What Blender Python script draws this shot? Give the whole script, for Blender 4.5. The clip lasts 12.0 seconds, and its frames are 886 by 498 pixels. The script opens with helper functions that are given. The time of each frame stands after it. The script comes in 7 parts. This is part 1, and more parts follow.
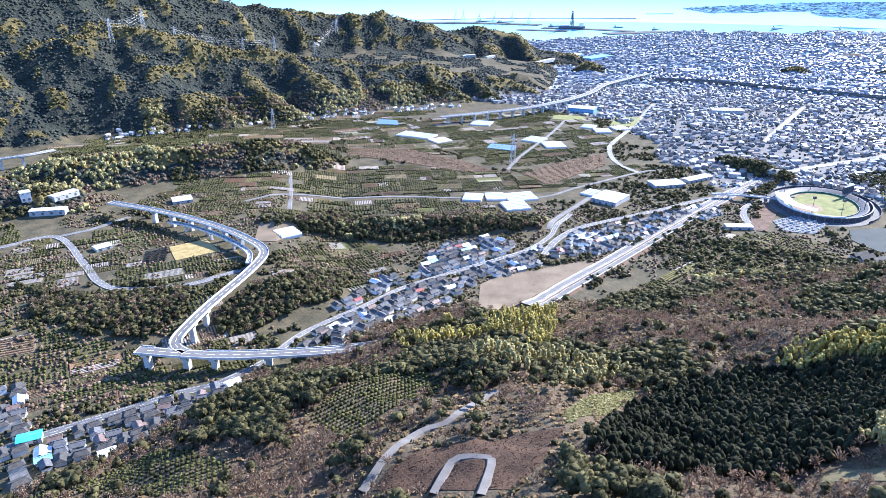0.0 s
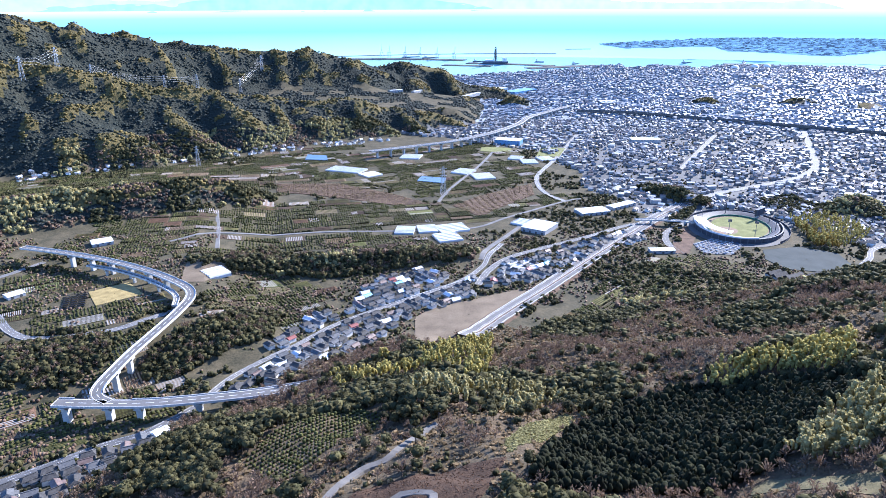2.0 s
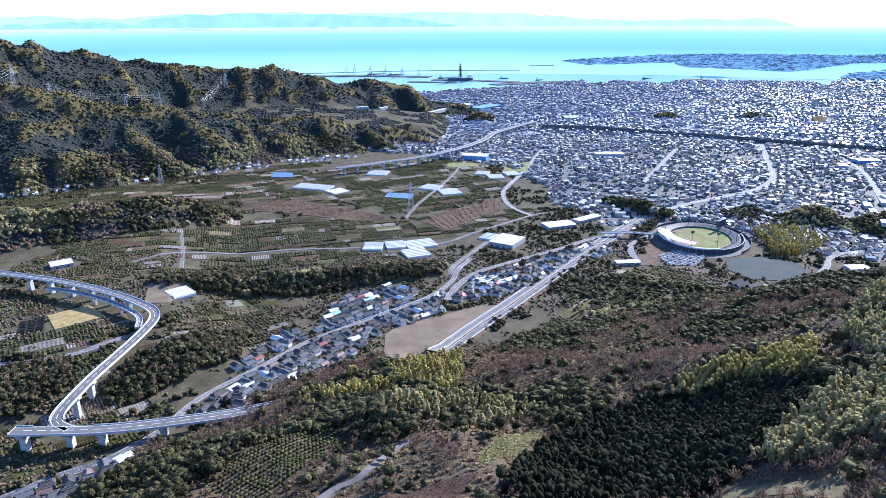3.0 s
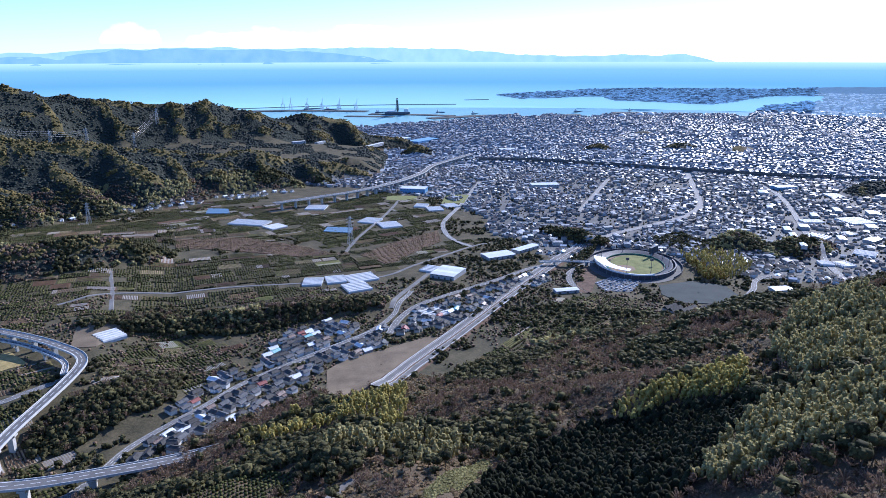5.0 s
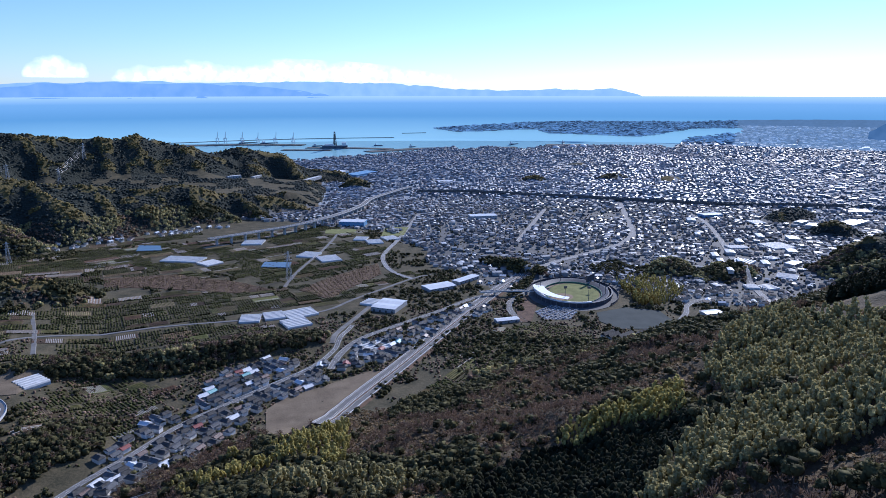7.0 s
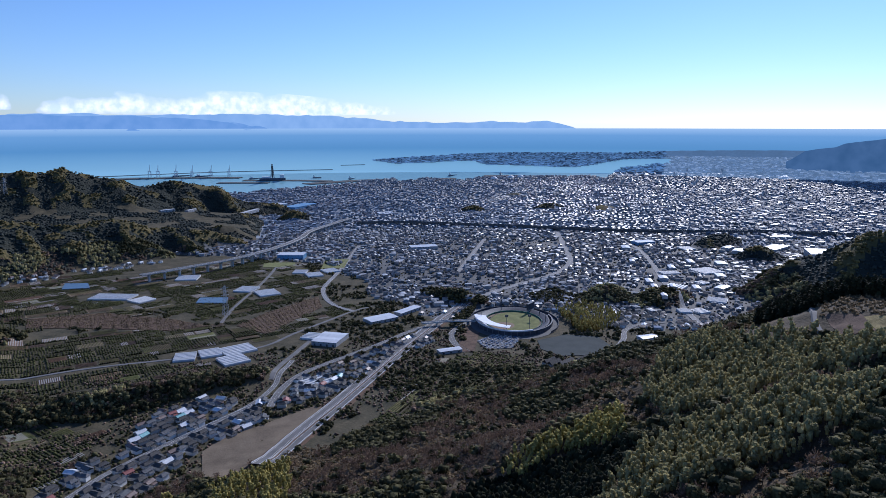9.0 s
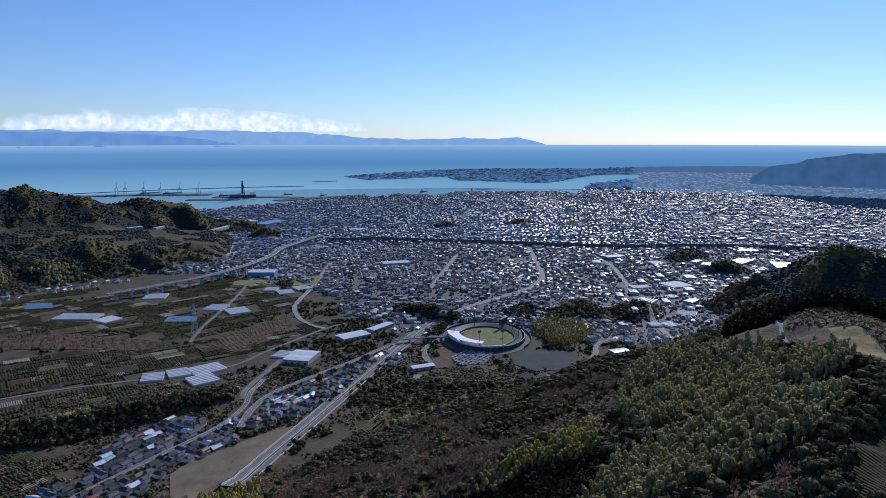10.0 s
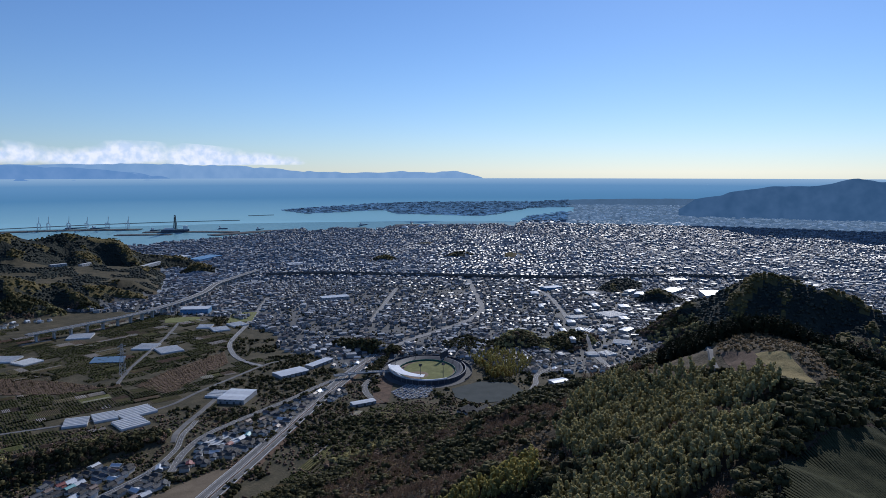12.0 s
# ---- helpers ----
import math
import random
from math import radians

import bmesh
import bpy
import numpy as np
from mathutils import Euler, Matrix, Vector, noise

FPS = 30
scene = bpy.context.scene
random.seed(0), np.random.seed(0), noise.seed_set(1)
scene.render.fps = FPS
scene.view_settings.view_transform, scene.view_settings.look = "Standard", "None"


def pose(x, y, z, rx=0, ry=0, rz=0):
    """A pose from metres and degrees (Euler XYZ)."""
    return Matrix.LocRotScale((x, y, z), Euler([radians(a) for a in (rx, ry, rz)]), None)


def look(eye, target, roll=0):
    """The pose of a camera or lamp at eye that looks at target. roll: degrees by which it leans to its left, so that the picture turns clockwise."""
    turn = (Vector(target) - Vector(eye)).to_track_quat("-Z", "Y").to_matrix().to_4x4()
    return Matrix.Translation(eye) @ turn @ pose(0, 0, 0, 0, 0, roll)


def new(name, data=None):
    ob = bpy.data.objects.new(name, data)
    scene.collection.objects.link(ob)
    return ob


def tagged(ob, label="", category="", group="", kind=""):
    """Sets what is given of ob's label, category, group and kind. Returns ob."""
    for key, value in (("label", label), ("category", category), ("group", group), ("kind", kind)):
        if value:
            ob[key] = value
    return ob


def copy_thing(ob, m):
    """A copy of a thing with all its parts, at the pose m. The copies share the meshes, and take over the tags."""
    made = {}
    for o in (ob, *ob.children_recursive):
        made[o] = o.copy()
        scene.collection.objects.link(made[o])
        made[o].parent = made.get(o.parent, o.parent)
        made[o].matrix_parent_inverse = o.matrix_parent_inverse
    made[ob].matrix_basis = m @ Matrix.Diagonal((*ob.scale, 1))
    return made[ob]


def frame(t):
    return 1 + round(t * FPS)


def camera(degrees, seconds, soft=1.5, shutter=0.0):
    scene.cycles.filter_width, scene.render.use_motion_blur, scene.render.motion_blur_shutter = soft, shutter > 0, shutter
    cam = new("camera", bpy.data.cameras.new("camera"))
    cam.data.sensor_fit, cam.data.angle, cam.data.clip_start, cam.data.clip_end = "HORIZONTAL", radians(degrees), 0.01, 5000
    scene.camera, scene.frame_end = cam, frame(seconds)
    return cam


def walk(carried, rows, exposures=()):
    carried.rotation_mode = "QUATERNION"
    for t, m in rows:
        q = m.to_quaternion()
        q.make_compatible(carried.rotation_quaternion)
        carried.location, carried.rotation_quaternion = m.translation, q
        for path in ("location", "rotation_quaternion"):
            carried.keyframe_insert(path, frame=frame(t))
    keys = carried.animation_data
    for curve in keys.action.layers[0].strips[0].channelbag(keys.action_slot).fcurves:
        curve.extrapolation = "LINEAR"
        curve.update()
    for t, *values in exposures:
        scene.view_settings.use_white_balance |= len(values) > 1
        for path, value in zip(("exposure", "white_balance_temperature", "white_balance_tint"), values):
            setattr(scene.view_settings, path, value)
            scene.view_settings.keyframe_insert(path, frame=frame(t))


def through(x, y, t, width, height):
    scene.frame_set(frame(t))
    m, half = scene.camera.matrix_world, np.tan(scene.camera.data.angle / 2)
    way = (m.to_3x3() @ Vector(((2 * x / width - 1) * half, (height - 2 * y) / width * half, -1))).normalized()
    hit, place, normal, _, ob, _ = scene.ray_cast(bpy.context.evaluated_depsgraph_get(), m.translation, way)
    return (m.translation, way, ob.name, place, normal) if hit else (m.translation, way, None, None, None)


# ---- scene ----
cam = camera(66.66, 12.0, soft=0.8)
EYE = Vector((0.0, 0.0, 450.0))
# seconds, yaw, pitch, roll: the drone hovers and turns on the spot
TURNS = [
    (0, -0.00, -22.82, 0.32),
    (0.5, -1.53, -22.14, 0.29),
    (1, -3.04, -21.45, 0.26),
    (1.5, -4.53, -20.77, 0.25),
    (2, -6.02, -20.07, 0.19),
    (2.5, -7.48, -19.42, 0.21),
    (3, -8.88, -18.75, 0.21),
    (5, -14.12, -16.01, 0.12),
    (5.5, -15.35, -15.33, 0.11),
    (6, -16.57, -14.64, 0.08),
    (6.5, -17.93, -13.96, 0.11),
    (7, -19.34, -13.29, 0.04),
    (9, -24.47, -10.66, 0.04),
    (9.5, -25.66, -9.98, 0.01),
    (10, -26.85, -9.30, 0.03),
    (10.5, -28.04, -8.58, 0.02),
    (11, -29.26, -7.87, 0.01),
    (11.5, -30.67, -7.19, -0.00),
    (12, -32.03, -6.50, 0.00),
]
# seconds, stops, kelvin, tint: the drone's automatic exposure closes as the bright sky comes into view
EXPOSURES = [(0.0, 1.86, 5450, 17), (3.0, 1.22, 5250, 19), (6.0, 0.35, 5150, 19), (9.0, -0.27, 5200, 19), (12.0, -0.62, 5500, 14)]
walk(cam, [(t, pose(*EYE, 90 + p, r, y)) for t, y, p, r in TURNS], EXPOSURES)

# ---- the lie of the land, as a function of plan position ----
REACH_FROM, REACH_MORE = 2600.0, 2250.0


def draw_in(x, y, z):
    """Land past 2.6 km is drawn in towards the eye, along the line of sight, since all has to stand within 5 km."""
    r = np.hypot(x, y)
    far = np.maximum(r - REACH_FROM, 0.0)
    k = np.where(r > REACH_FROM, (REACH_FROM + REACH_MORE * (1 - np.exp(-far / REACH_MORE))) / np.maximum(r, 1.0), 1.0)
    return x * k, y * k, EYE.z + (z - EYE.z) * k


def polar(az, r):
    a = np.radians(az)
    return r * np.sin(a), r * np.cos(a)


def lattice(ix, iy, seed):
    v = np.sin(ix * 127.1 + iy * 311.7 + seed * 74.7) * 43758.5453
    return v - np.floor(v)


def fuzz(x, y, size, seed=0):
    """Smooth value noise, -1 to 1."""
    u, v = np.asarray(x) / size, np.asarray(y) / size
    i, j = np.floor(u), np.floor(v)
    f, g = u - i, v - j
    f, g = f * f * (3 - 2 * f), g * g * (3 - 2 * g)
    a = lattice(i, j, seed) * (1 - f) + lattice(i + 1, j, seed) * f
    b = lattice(i, j + 1, seed) * (1 - f) + lattice(i + 1, j + 1, seed) * f
    return (a * (1 - g) + b * g) * 2 - 1


def crest(x, y, pts, slope, soft):
    """A ridge along (azimuth, distance, height) points, falling off on both sides."""
    best = np.full(np.shape(x), -500.0)
    for (a0, r0, z0), (a1, r1, z1) in zip(pts[:-1], pts[1:]):
        (x0, y0), (x1, y1) = polar(a0, r0), polar(a1, r1)
        dx, dy = x1 - x0, y1 - y0
        t = np.clip(((x - x0) * dx + (y - y0) * dy) / (dx * dx + dy * dy), 0, 1)
        d = np.hypot(x - x0 - t * dx, y - y0 - t * dy)
        best = np.maximum(best, z0 + t * (z1 - z0) - slope * (np.sqrt(d * d + soft * soft) - soft))
    return best


def smooth_max(a, b, k):
    return (a + b + np.sqrt((a - b) ** 2 + k * k)) / 2


# the near mountain: its ridge and the spurs that run down to the valley
NEAR = [
    ([(200, 500, 330), (100, 120, 300), (64, 330, 284), (60, 480, 284), (59, 640, 294), (58, 720, 288), (54, 800, 240)], 0.55, 30),
    ([(100, 120, 300), (10, 260, 215), (8, 400, 168), (5, 510, 122), (2, 560, 98)], 0.42, 35),
    ([(64, 330, 280), (40, 470, 192), (27, 640, 106), (24, 760, 66)], 0.38, 40),
    ([(59, 640, 285), (50, 760, 195), (45, 880, 100)], 0.5, 30),
    ([(200, 300, 300), (-60, 90, 265), (-30, 230, 200), (-22, 330, 140), (-18, 430, 100)], 0.55, 30),
]
LEFT = [
    # back range, falling to the shore
    ([(-48, 2600, 430), (-31, 2650, 425), (-25.8, 2700, 410), (-22.5, 2750, 376), (-19, 2800, 348), (-15.2, 2870, 300), (-13.4, 2900, 284), (-11, 2920, 284), (-6.9, 2980, 258), (-4.2, 3020, 244),
      (-0.6, 3080, 214), (2, 3150, 184), (4.9, 3200, 158), (7.7, 3250, 106), (10, 3280, 60), (11.4, 3300, 24)], 0.72, 20),
    ([(-28, 2690, 410), (-25.5, 2480, 260)], 0.85, 10),
    ([(-22.5, 2750, 370), (-20, 2540, 230)], 0.85, 10),
    ([(-17, 2830, 330), (-15, 2600, 180)], 0.85, 10),
    ([(-11, 2920, 280), (-9.5, 2700, 150)], 0.85, 10),
    ([(-6, 2990, 250), (-5, 2760, 120)], 0.85, 10),
    ([(-1, 3080, 214), (-0.2, 2820, 100)], 0.85, 10),
    ([(3, 3170, 175), (3.8, 2950, 70)], 0.85, 10),
    ([(6.5, 3230, 125), (7.4, 3050, 45)], 0.85, 10),
    # front range and its spurs
    ([(-45, 2200, 240), (-34, 2250, 226), (-30.9, 2250, 214), (-29.7, 2260, 246), (-27.8, 2270, 256), (-25.2, 2280, 256), (-23.8, 2300, 276), (-22.2, 2300, 268), (-18.6, 2280, 216), (-16.7, 2270, 198),
      (-14.2, 2270, 188), (-12, 2290, 164), (-7.4, 2320, 158), (-2, 2360, 138), (1, 2400, 90), (4.9, 2430, 66), (7, 2420, 36)], 0.9, 26),
    ([(-24.5, 2280, 256), (-22.7, 2150, 184), (-20.5, 2060, 124), (-18.6, 1985, 58)], 0.8, 24),
    ([(-26.5, 2280, 252), (-25.0, 2130, 170), (-23.6, 2000, 72)], 0.8, 24),
    ([(-20.4, 2290, 240), (-18.8, 2180, 160), (-16.6, 2060, 70)], 0.8, 24),
    ([(-17, 2270, 196), (-15.7, 2160, 136), (-14.3, 2085, 100), (-13.2, 2015, 52)], 0.8, 22),
    ([(-12.6, 2290, 166), (-11.4, 2240, 158), (-10.2, 2170, 130), (-9.1, 2060, 48)], 0.8, 24),
    ([(-9, 2310, 160), (-7.4, 2210, 116), (-6.2, 2110, 44)], 0.8, 22),
    ([(-6.4, 2330, 154), (-5.0, 2240, 104), (-3.5, 2145, 40)], 0.8, 22),
    ([(-2.4, 2360, 136), (-0.6, 2290, 96), (0.8, 2240, 38)], 0.8, 20),
    ([(2.2, 2410, 84), (3.2, 2330, 58), (4.0, 2270, 36)], 0.8, 18),
    ([(-29.7, 2260, 246), (-28.7, 2150, 168), (-27.8, 2040, 64)], 0.8, 24),
    ([(-34, 2250, 226), (-32.5, 2100, 150), (-31, 1960, 70)], 0.8, 24),
]
KNOLLS = [  # azimuth, distance, height, half-length, half-width, bearing of the long side
    (-29, 1420, 42, 170, 60, 10), (-20, 1400, 46, 120, 50, 12), (-13, 1430, 40, 90, 45, 20), (-36, 1350, 40, 160, 70, 0),
    (-7, 1010, 16, 150, 28, 4), (3, 1020, 15, 120, 26, 8), (38.5, 1560, 30, 60, 40, 30), (43, 1580, 26, 90, 45, 20), (25.5, 1500, 22, 26, 85, 22),
    (27.0, 3300, 30, 60, 45, 0), (33.5, 3450, 26, 90, 40, 0), (38, 3500, 26, 60, 35, 0), (12, 3050, 40, 70, 50, 0), (6.5, 2500, 25, 60, 60, 0),
    (47, 2500, 34, 140, 60, 30), (50, 2250, 40, 70, 60, 0), (30.5, 4100, 18, 80, 40, 0),
]
RIGHT = [
    ([(51, 1660, 46), (53, 1700, 96), (55.9, 1750, 172), (57.7, 1760, 200), (58.7, 1760, 193), (61.6, 1760, 173), (63.4, 1750, 155), (66, 1740, 134), (80, 1700, 130)], 0.72, 20),
    ([(57.7, 1760, 196), (56, 1610, 126), (54.2, 1470, 58)], 0.8, 14),
    ([(59.7, 1760, 186), (58.4, 1640, 144), (57.2, 1480, 70)], 0.8, 14),
    ([(61.6, 1760, 170), (60.4, 1600, 122), (59, 1430, 66)], 0.8, 14),
    ([(65, 1740, 138), (63.6, 1560, 106), (62.2, 1400, 66)], 0.8, 14),
]


def plain(x, y):
    """Valley floor and coastal plain, falling to the shore."""
    r = np.hypot(x, y)
    z = np.interp(r, [0, 450, 700, 1000, 1500, 2200, 3200, 4600, 9000], [95, 84, 62, 56, 48, 34, 16, 5, 5])
    az = np.degrees(np.arctan2(x, y))
    bench = np.clip((-az - 9) / 6, 0, 1) * np.clip((r - 720) / 60, 0, 1) * np.clip((1900 - r) / 500, 0, 1)
    return z + 22 * bench


def bench(x, y):
    """The farmed shelf between the two left-hand ranges: its level, and how far a place belongs to it."""
    az, r = np.degrees(np.arctan2(x, y)), np.hypot(x, y)
    r = r + 26 * fuzz(x, y, 170, 55)
    level = np.interp(az, [-14, -10, -5, -1, 3, 8, 10], [128, 122, 116, 106, 88, 56, 30]) + (r - 2560) * 0.06
    ease = lambda v: np.clip(v, 0, 1) ** 2 * (3 - 2 * np.clip(v, 0, 1))
    return level, ease((r - 2450) / 70) * ease((2930 + 14 * az - r) / 90) * ease((az + 13.5) / 3) * ease((10 - az) / 2)


def height(x, y):
    x, y = np.asarray(x, float), np.asarray(y, float)
    r = np.hypot(x, y)
    z = plain(x, y)
    rough = 9 * fuzz(x, y, 90, 1) + 5 * fuzz(x, y, 38, 2) + 2 * fuzz(x, y, 15, 3)
    near = np.full(x.shape, -500.0)
    for pts, slope, soft in NEAR:
        near = smooth_max(near, crest(x, y, pts, slope, soft), 25)
    z = smooth_max(z, near + rough * 0.9, 14)
    hills = np.full(x.shape, -500.0)
    wx, wy = x + 60 * fuzz(x, y, 190, 41), y + 60 * fuzz(x, y, 190, 42)
    gully = 1 - np.abs(fuzz(wx, wy, 230, 5)) * 2
    rough2 = 30 * gully + 26 * (0.5 - np.abs(fuzz(wx, wy, 105, 6))) + 8 * fuzz(x, y, 45, 7)
    bx, by = x + 26 * fuzz(x, y, 85, 45) + 10 * fuzz(x, y, 34, 47), y + 26 * fuzz(x, y, 85, 46) + 10 * fuzz(x, y, 34, 48)
    for pts, slope, soft in LEFT + RIGHT:
        hills = smooth_max(hills, crest(bx, by, pts, slope, soft), 14)
    folds = np.clip((r - 2420) / 150, 0, 1) * 24 * (0.6 - np.abs(fuzz(wx, wy, 150, 49)) * 1.5)
    z = smooth_max(z, hills + rough2 * 0.40 + folds, 10)
    level, on_bench = bench(x, y)
    z = z + (np.maximum(z * 0.12 + level * 0.88, plain(x, y)) - z) * on_bench
    for a, d, h, ln, w, turn in KNOLLS:
        cx, cy = polar(a, d)
        c, s = math.cos(radians(turn)), math.sin(radians(turn))
        u, v = ((x - cx) * c + (y - cy) * s) / ln, (-(x - cx) * s + (y - cy) * c) / w
        z = z + h * np.exp(-(u * u + v * v) ** 1.5) * (1 + 0.18 * fuzz(x, y, 45, 4))
    return z

# ---- sun and sky ----
SUN_AZ, SUN_EL = 54.0, 30.0
world = bpy.data.worlds.new("sky")
scene.world = world
world.use_nodes = True
wn = world.node_tree.nodes
sky = wn.new("ShaderNodeTexSky")
sky.sky_type, sky.sun_disc = "NISHITA", False
sky.sun_elevation, sky.sun_rotation = radians(SUN_EL), radians(SUN_AZ)
sky.altitude, sky.air_density, sky.dust_density, sky.ozone_density = 400.0, 1.0, 0.12, 3.0
wn["Background"].inputs["Strength"].default_value = 0.113
air = wn.new("ShaderNodeMix")
air.data_type, air.blend_type = "RGBA", "MULTIPLY"
air.inputs[0].default_value = 1.0
air.inputs[7].default_value = (0.89, 0.985, 1.12, 1)
world.node_tree.links.new(sky.outputs[0], air.inputs[6])
world.node_tree.links.new(air.outputs[2], wn["Background"].inputs["Color"])
sun = new("sun", bpy.data.lights.new("sun", "SUN"))
sun.data.energy, sun.data.angle, sun.data.color = 5.0, radians(0.55), (1.0, 0.905, 0.75)
sx, sy = polar(SUN_AZ, math.cos(radians(SUN_EL)))
sun.matrix_world = look((0, 0, 600), (-sx, -sy, 600 - math.sin(radians(SUN_EL))))

# ---- materials ----


def material(name, low, high, rough=0.8, scale=1.0, detail=6.0, fine=None, bump=0.0, metal=0.0, spec=0.5, coat=0.0, island=0.0, per_object=0.0):
    """Two scales of noise between two colours, with relief; island / per_object: how much single pieces differ in tone."""
    mat = bpy.data.materials.new(name)
    mat.use_nodes = True
    nt, n = mat.node_tree, mat.node_tree.nodes
    out = n["Principled BSDF"]
    out.inputs["Roughness"].default_value, out.inputs["Metallic"].default_value = rough, metal
    out.inputs["Specular IOR Level"].default_value = spec
    out.inputs["Coat Weight"].default_value = coat
    geo = n.new("ShaderNodeNewGeometry")
    a, b = n.new("ShaderNodeTexNoise"), n.new("ShaderNodeTexNoise")
    a.inputs["Scale"].default_value, a.inputs["Detail"].default_value = 1.0 / scale, detail
    b.inputs["Scale"].default_value, b.inputs["Detail"].default_value = 1.0 / (fine or scale * 0.13), 3.0
    for tex in (a, b):
        nt.links.new(geo.outputs["Position"], tex.inputs["Vector"])
    mix = n.new("ShaderNodeMath")
    mix.operation = "MULTIPLY_ADD"
    mix.inputs[1].default_value = 0.45
    nt.links.new(b.outputs["Fac"], mix.inputs[0])
    half = n.new("ShaderNodeMath")
    half.operation = "MULTIPLY_ADD"
    half.inputs[1].default_value, half.inputs[2].default_value = 0.85, -0.15
    nt.links.new(a.outputs["Fac"], half.inputs[0])
    nt.links.new(half.outputs[0], mix.inputs[2])
    ramp = n.new("ShaderNodeValToRGB")
    ramp.color_ramp.elements[0].position, ramp.color_ramp.elements[1].position = 0.3, 0.72
    ramp.color_ramp.elements[0].color, ramp.color_ramp.elements[1].color = (*low, 1), (*high, 1)
    nt.links.new(mix.outputs[0], ramp.inputs[0])
    colour = ramp.outputs[0]
    if island or per_object:
        src = geo.outputs["Random Per Island"] if island else n.new("ShaderNodeObjectInfo").outputs["Random"]
        amount = island or per_object
        m = n.new("ShaderNodeMapRange")
        m.inputs[3].default_value, m.inputs[4].default_value = 1 - amount, 1 + amount
        nt.links.new(src, m.inputs[0])
        hsv = n.new("ShaderNodeHueSaturation")
        nt.links.new(colour, hsv.inputs["Color"])
        nt.links.new(m.outputs[0], hsv.inputs["Value"])
        colour = hsv.outputs[0]
    nt.links.new(colour, out.inputs["Base Color"])
    if bump:
        bp = n.new("ShaderNodeBump")
        bp.inputs["Strength"].default_value, bp.inputs["Distance"].default_value = bump, scale * 0.15
        nt.links.new(mix.outputs[0], bp.inputs["Height"])
        nt.links.new(bp.outputs[0], out.inputs["Normal"])
    return mat


def glow(name, colour, strength=1.0):
    mat = bpy.data.materials.new(name)
    mat.use_nodes = True
    out = mat.node_tree.nodes["Principled BSDF"]
    out.inputs["Base Color"].default_value = (0, 0, 0, 1)
    out.inputs["Specular IOR Level"].default_value = 0.0
    out.inputs["Emission Color"].default_value = (*colour, 1)
    out.inputs["Emission Strength"].default_value = strength
    return mat


M = {
    "wood_floor": material("woodland_floor", (0.045, 0.037, 0.023), (0.125, 0.094, 0.056), 0.95, 26, fine=2.5, bump=0.6, spec=0.2),
    "scrub": material("dry_scrub", (0.052, 0.042, 0.025), (0.15, 0.105, 0.062), 0.95, 22, fine=1.6, bump=0.7, spec=0.2),
    # hillside shifted to blue-green: the ranges' haze put into its colour
    "hill_wood": material("wooded_hillside", (0.016, 0.022, 0.019), (0.042, 0.044, 0.031), 0.95, 90, fine=7, bump=0.9, spec=0.2),
    "spur_ground": material("spur_grove_floor", (0.06, 0.053, 0.021), (0.14, 0.11, 0.042), 0.95, 60, fine=6, bump=0.9, spec=0.2),
    "farm": material("farmland", (0.04, 0.039, 0.022), (0.12, 0.098, 0.058), 0.95, 24, fine=3, bump=0.3, spec=0.2),
    "town": material("town_ground", (0.05, 0.053, 0.055), (0.12, 0.12, 0.118), 0.85, 25, fine=4, bump=0.1, spec=0.4),
    # spit base paled to carry sea haze; a glow is added below
    "spit": material("spit_with_haze_glow", (0.24, 0.29, 0.31), (0.55, 0.58, 0.60), 0.9, 220, fine=30, spec=0.2),
    # far grounds paler and bluer than the town's: haze put into the colour
    "far_plain": material("haze_tinted_ground", (0.15, 0.175, 0.205), (0.27, 0.295, 0.33), 0.9, 120, fine=22, spec=0.2),
    "haze_plain": material("haze_glow_quarters_ground", (0.12, 0.145, 0.175), (0.24, 0.265, 0.30), 0.9, 120, fine=22, spec=0.2),
    "sand": material("bare_earth", (0.12, 0.093, 0.062), (0.215, 0.17, 0.115), 0.95, 25, fine=2, bump=0.2, spec=0.2),
    "asphalt": material("asphalt", (0.07, 0.07, 0.072), (0.13, 0.128, 0.126), 0.85, 12, fine=1),
    "pale_road": material("worn_pale_road", (0.11, 0.107, 0.103), (0.19, 0.184, 0.176), 0.9, 12, fine=1),
    "street": material("pale_town_street", (0.17, 0.168, 0.165), (0.28, 0.275, 0.265), 0.9, 12, fine=1),
    "concrete": material("concrete", (0.38, 0.38, 0.36), (0.55, 0.54, 0.51), 0.8, 8, fine=0.8, bump=0.1),
    "kerb_stone": material("weathered_kerb", (0.17, 0.168, 0.16), (0.28, 0.275, 0.26), 0.9, 6, fine=0.8),
    "white_line": material("white_paint", (0.66, 0.66, 0.64), (0.82, 0.82, 0.8), 0.6, 3),
    "dark_steel": material("dark_steel", (0.05, 0.055, 0.06), (0.10, 0.105, 0.11), 0.5, 4),
}
M["red_soil"] = material("red_brown_soil", (0.07, 0.046, 0.032), (0.18, 0.118, 0.08), 0.95, 12, fine=1.5, bump=0.4, spec=0.2)


def add_haze_glow(mat, colour):
    """Adds bluish emission to far land across the bay, standing in for sunlit sea haze."""
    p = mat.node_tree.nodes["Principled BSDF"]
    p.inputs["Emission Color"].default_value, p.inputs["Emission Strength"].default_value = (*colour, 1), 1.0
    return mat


# emission replaces sun and haze on far land that lies in shadow
add_haze_glow(M["spit"], (0.07, 0.13, 0.20))
add_haze_glow(M["haze_plain"], (0.09, 0.14, 0.19))
water_mat = bpy.data.materials.new("sea_water")
water_mat.use_nodes = True

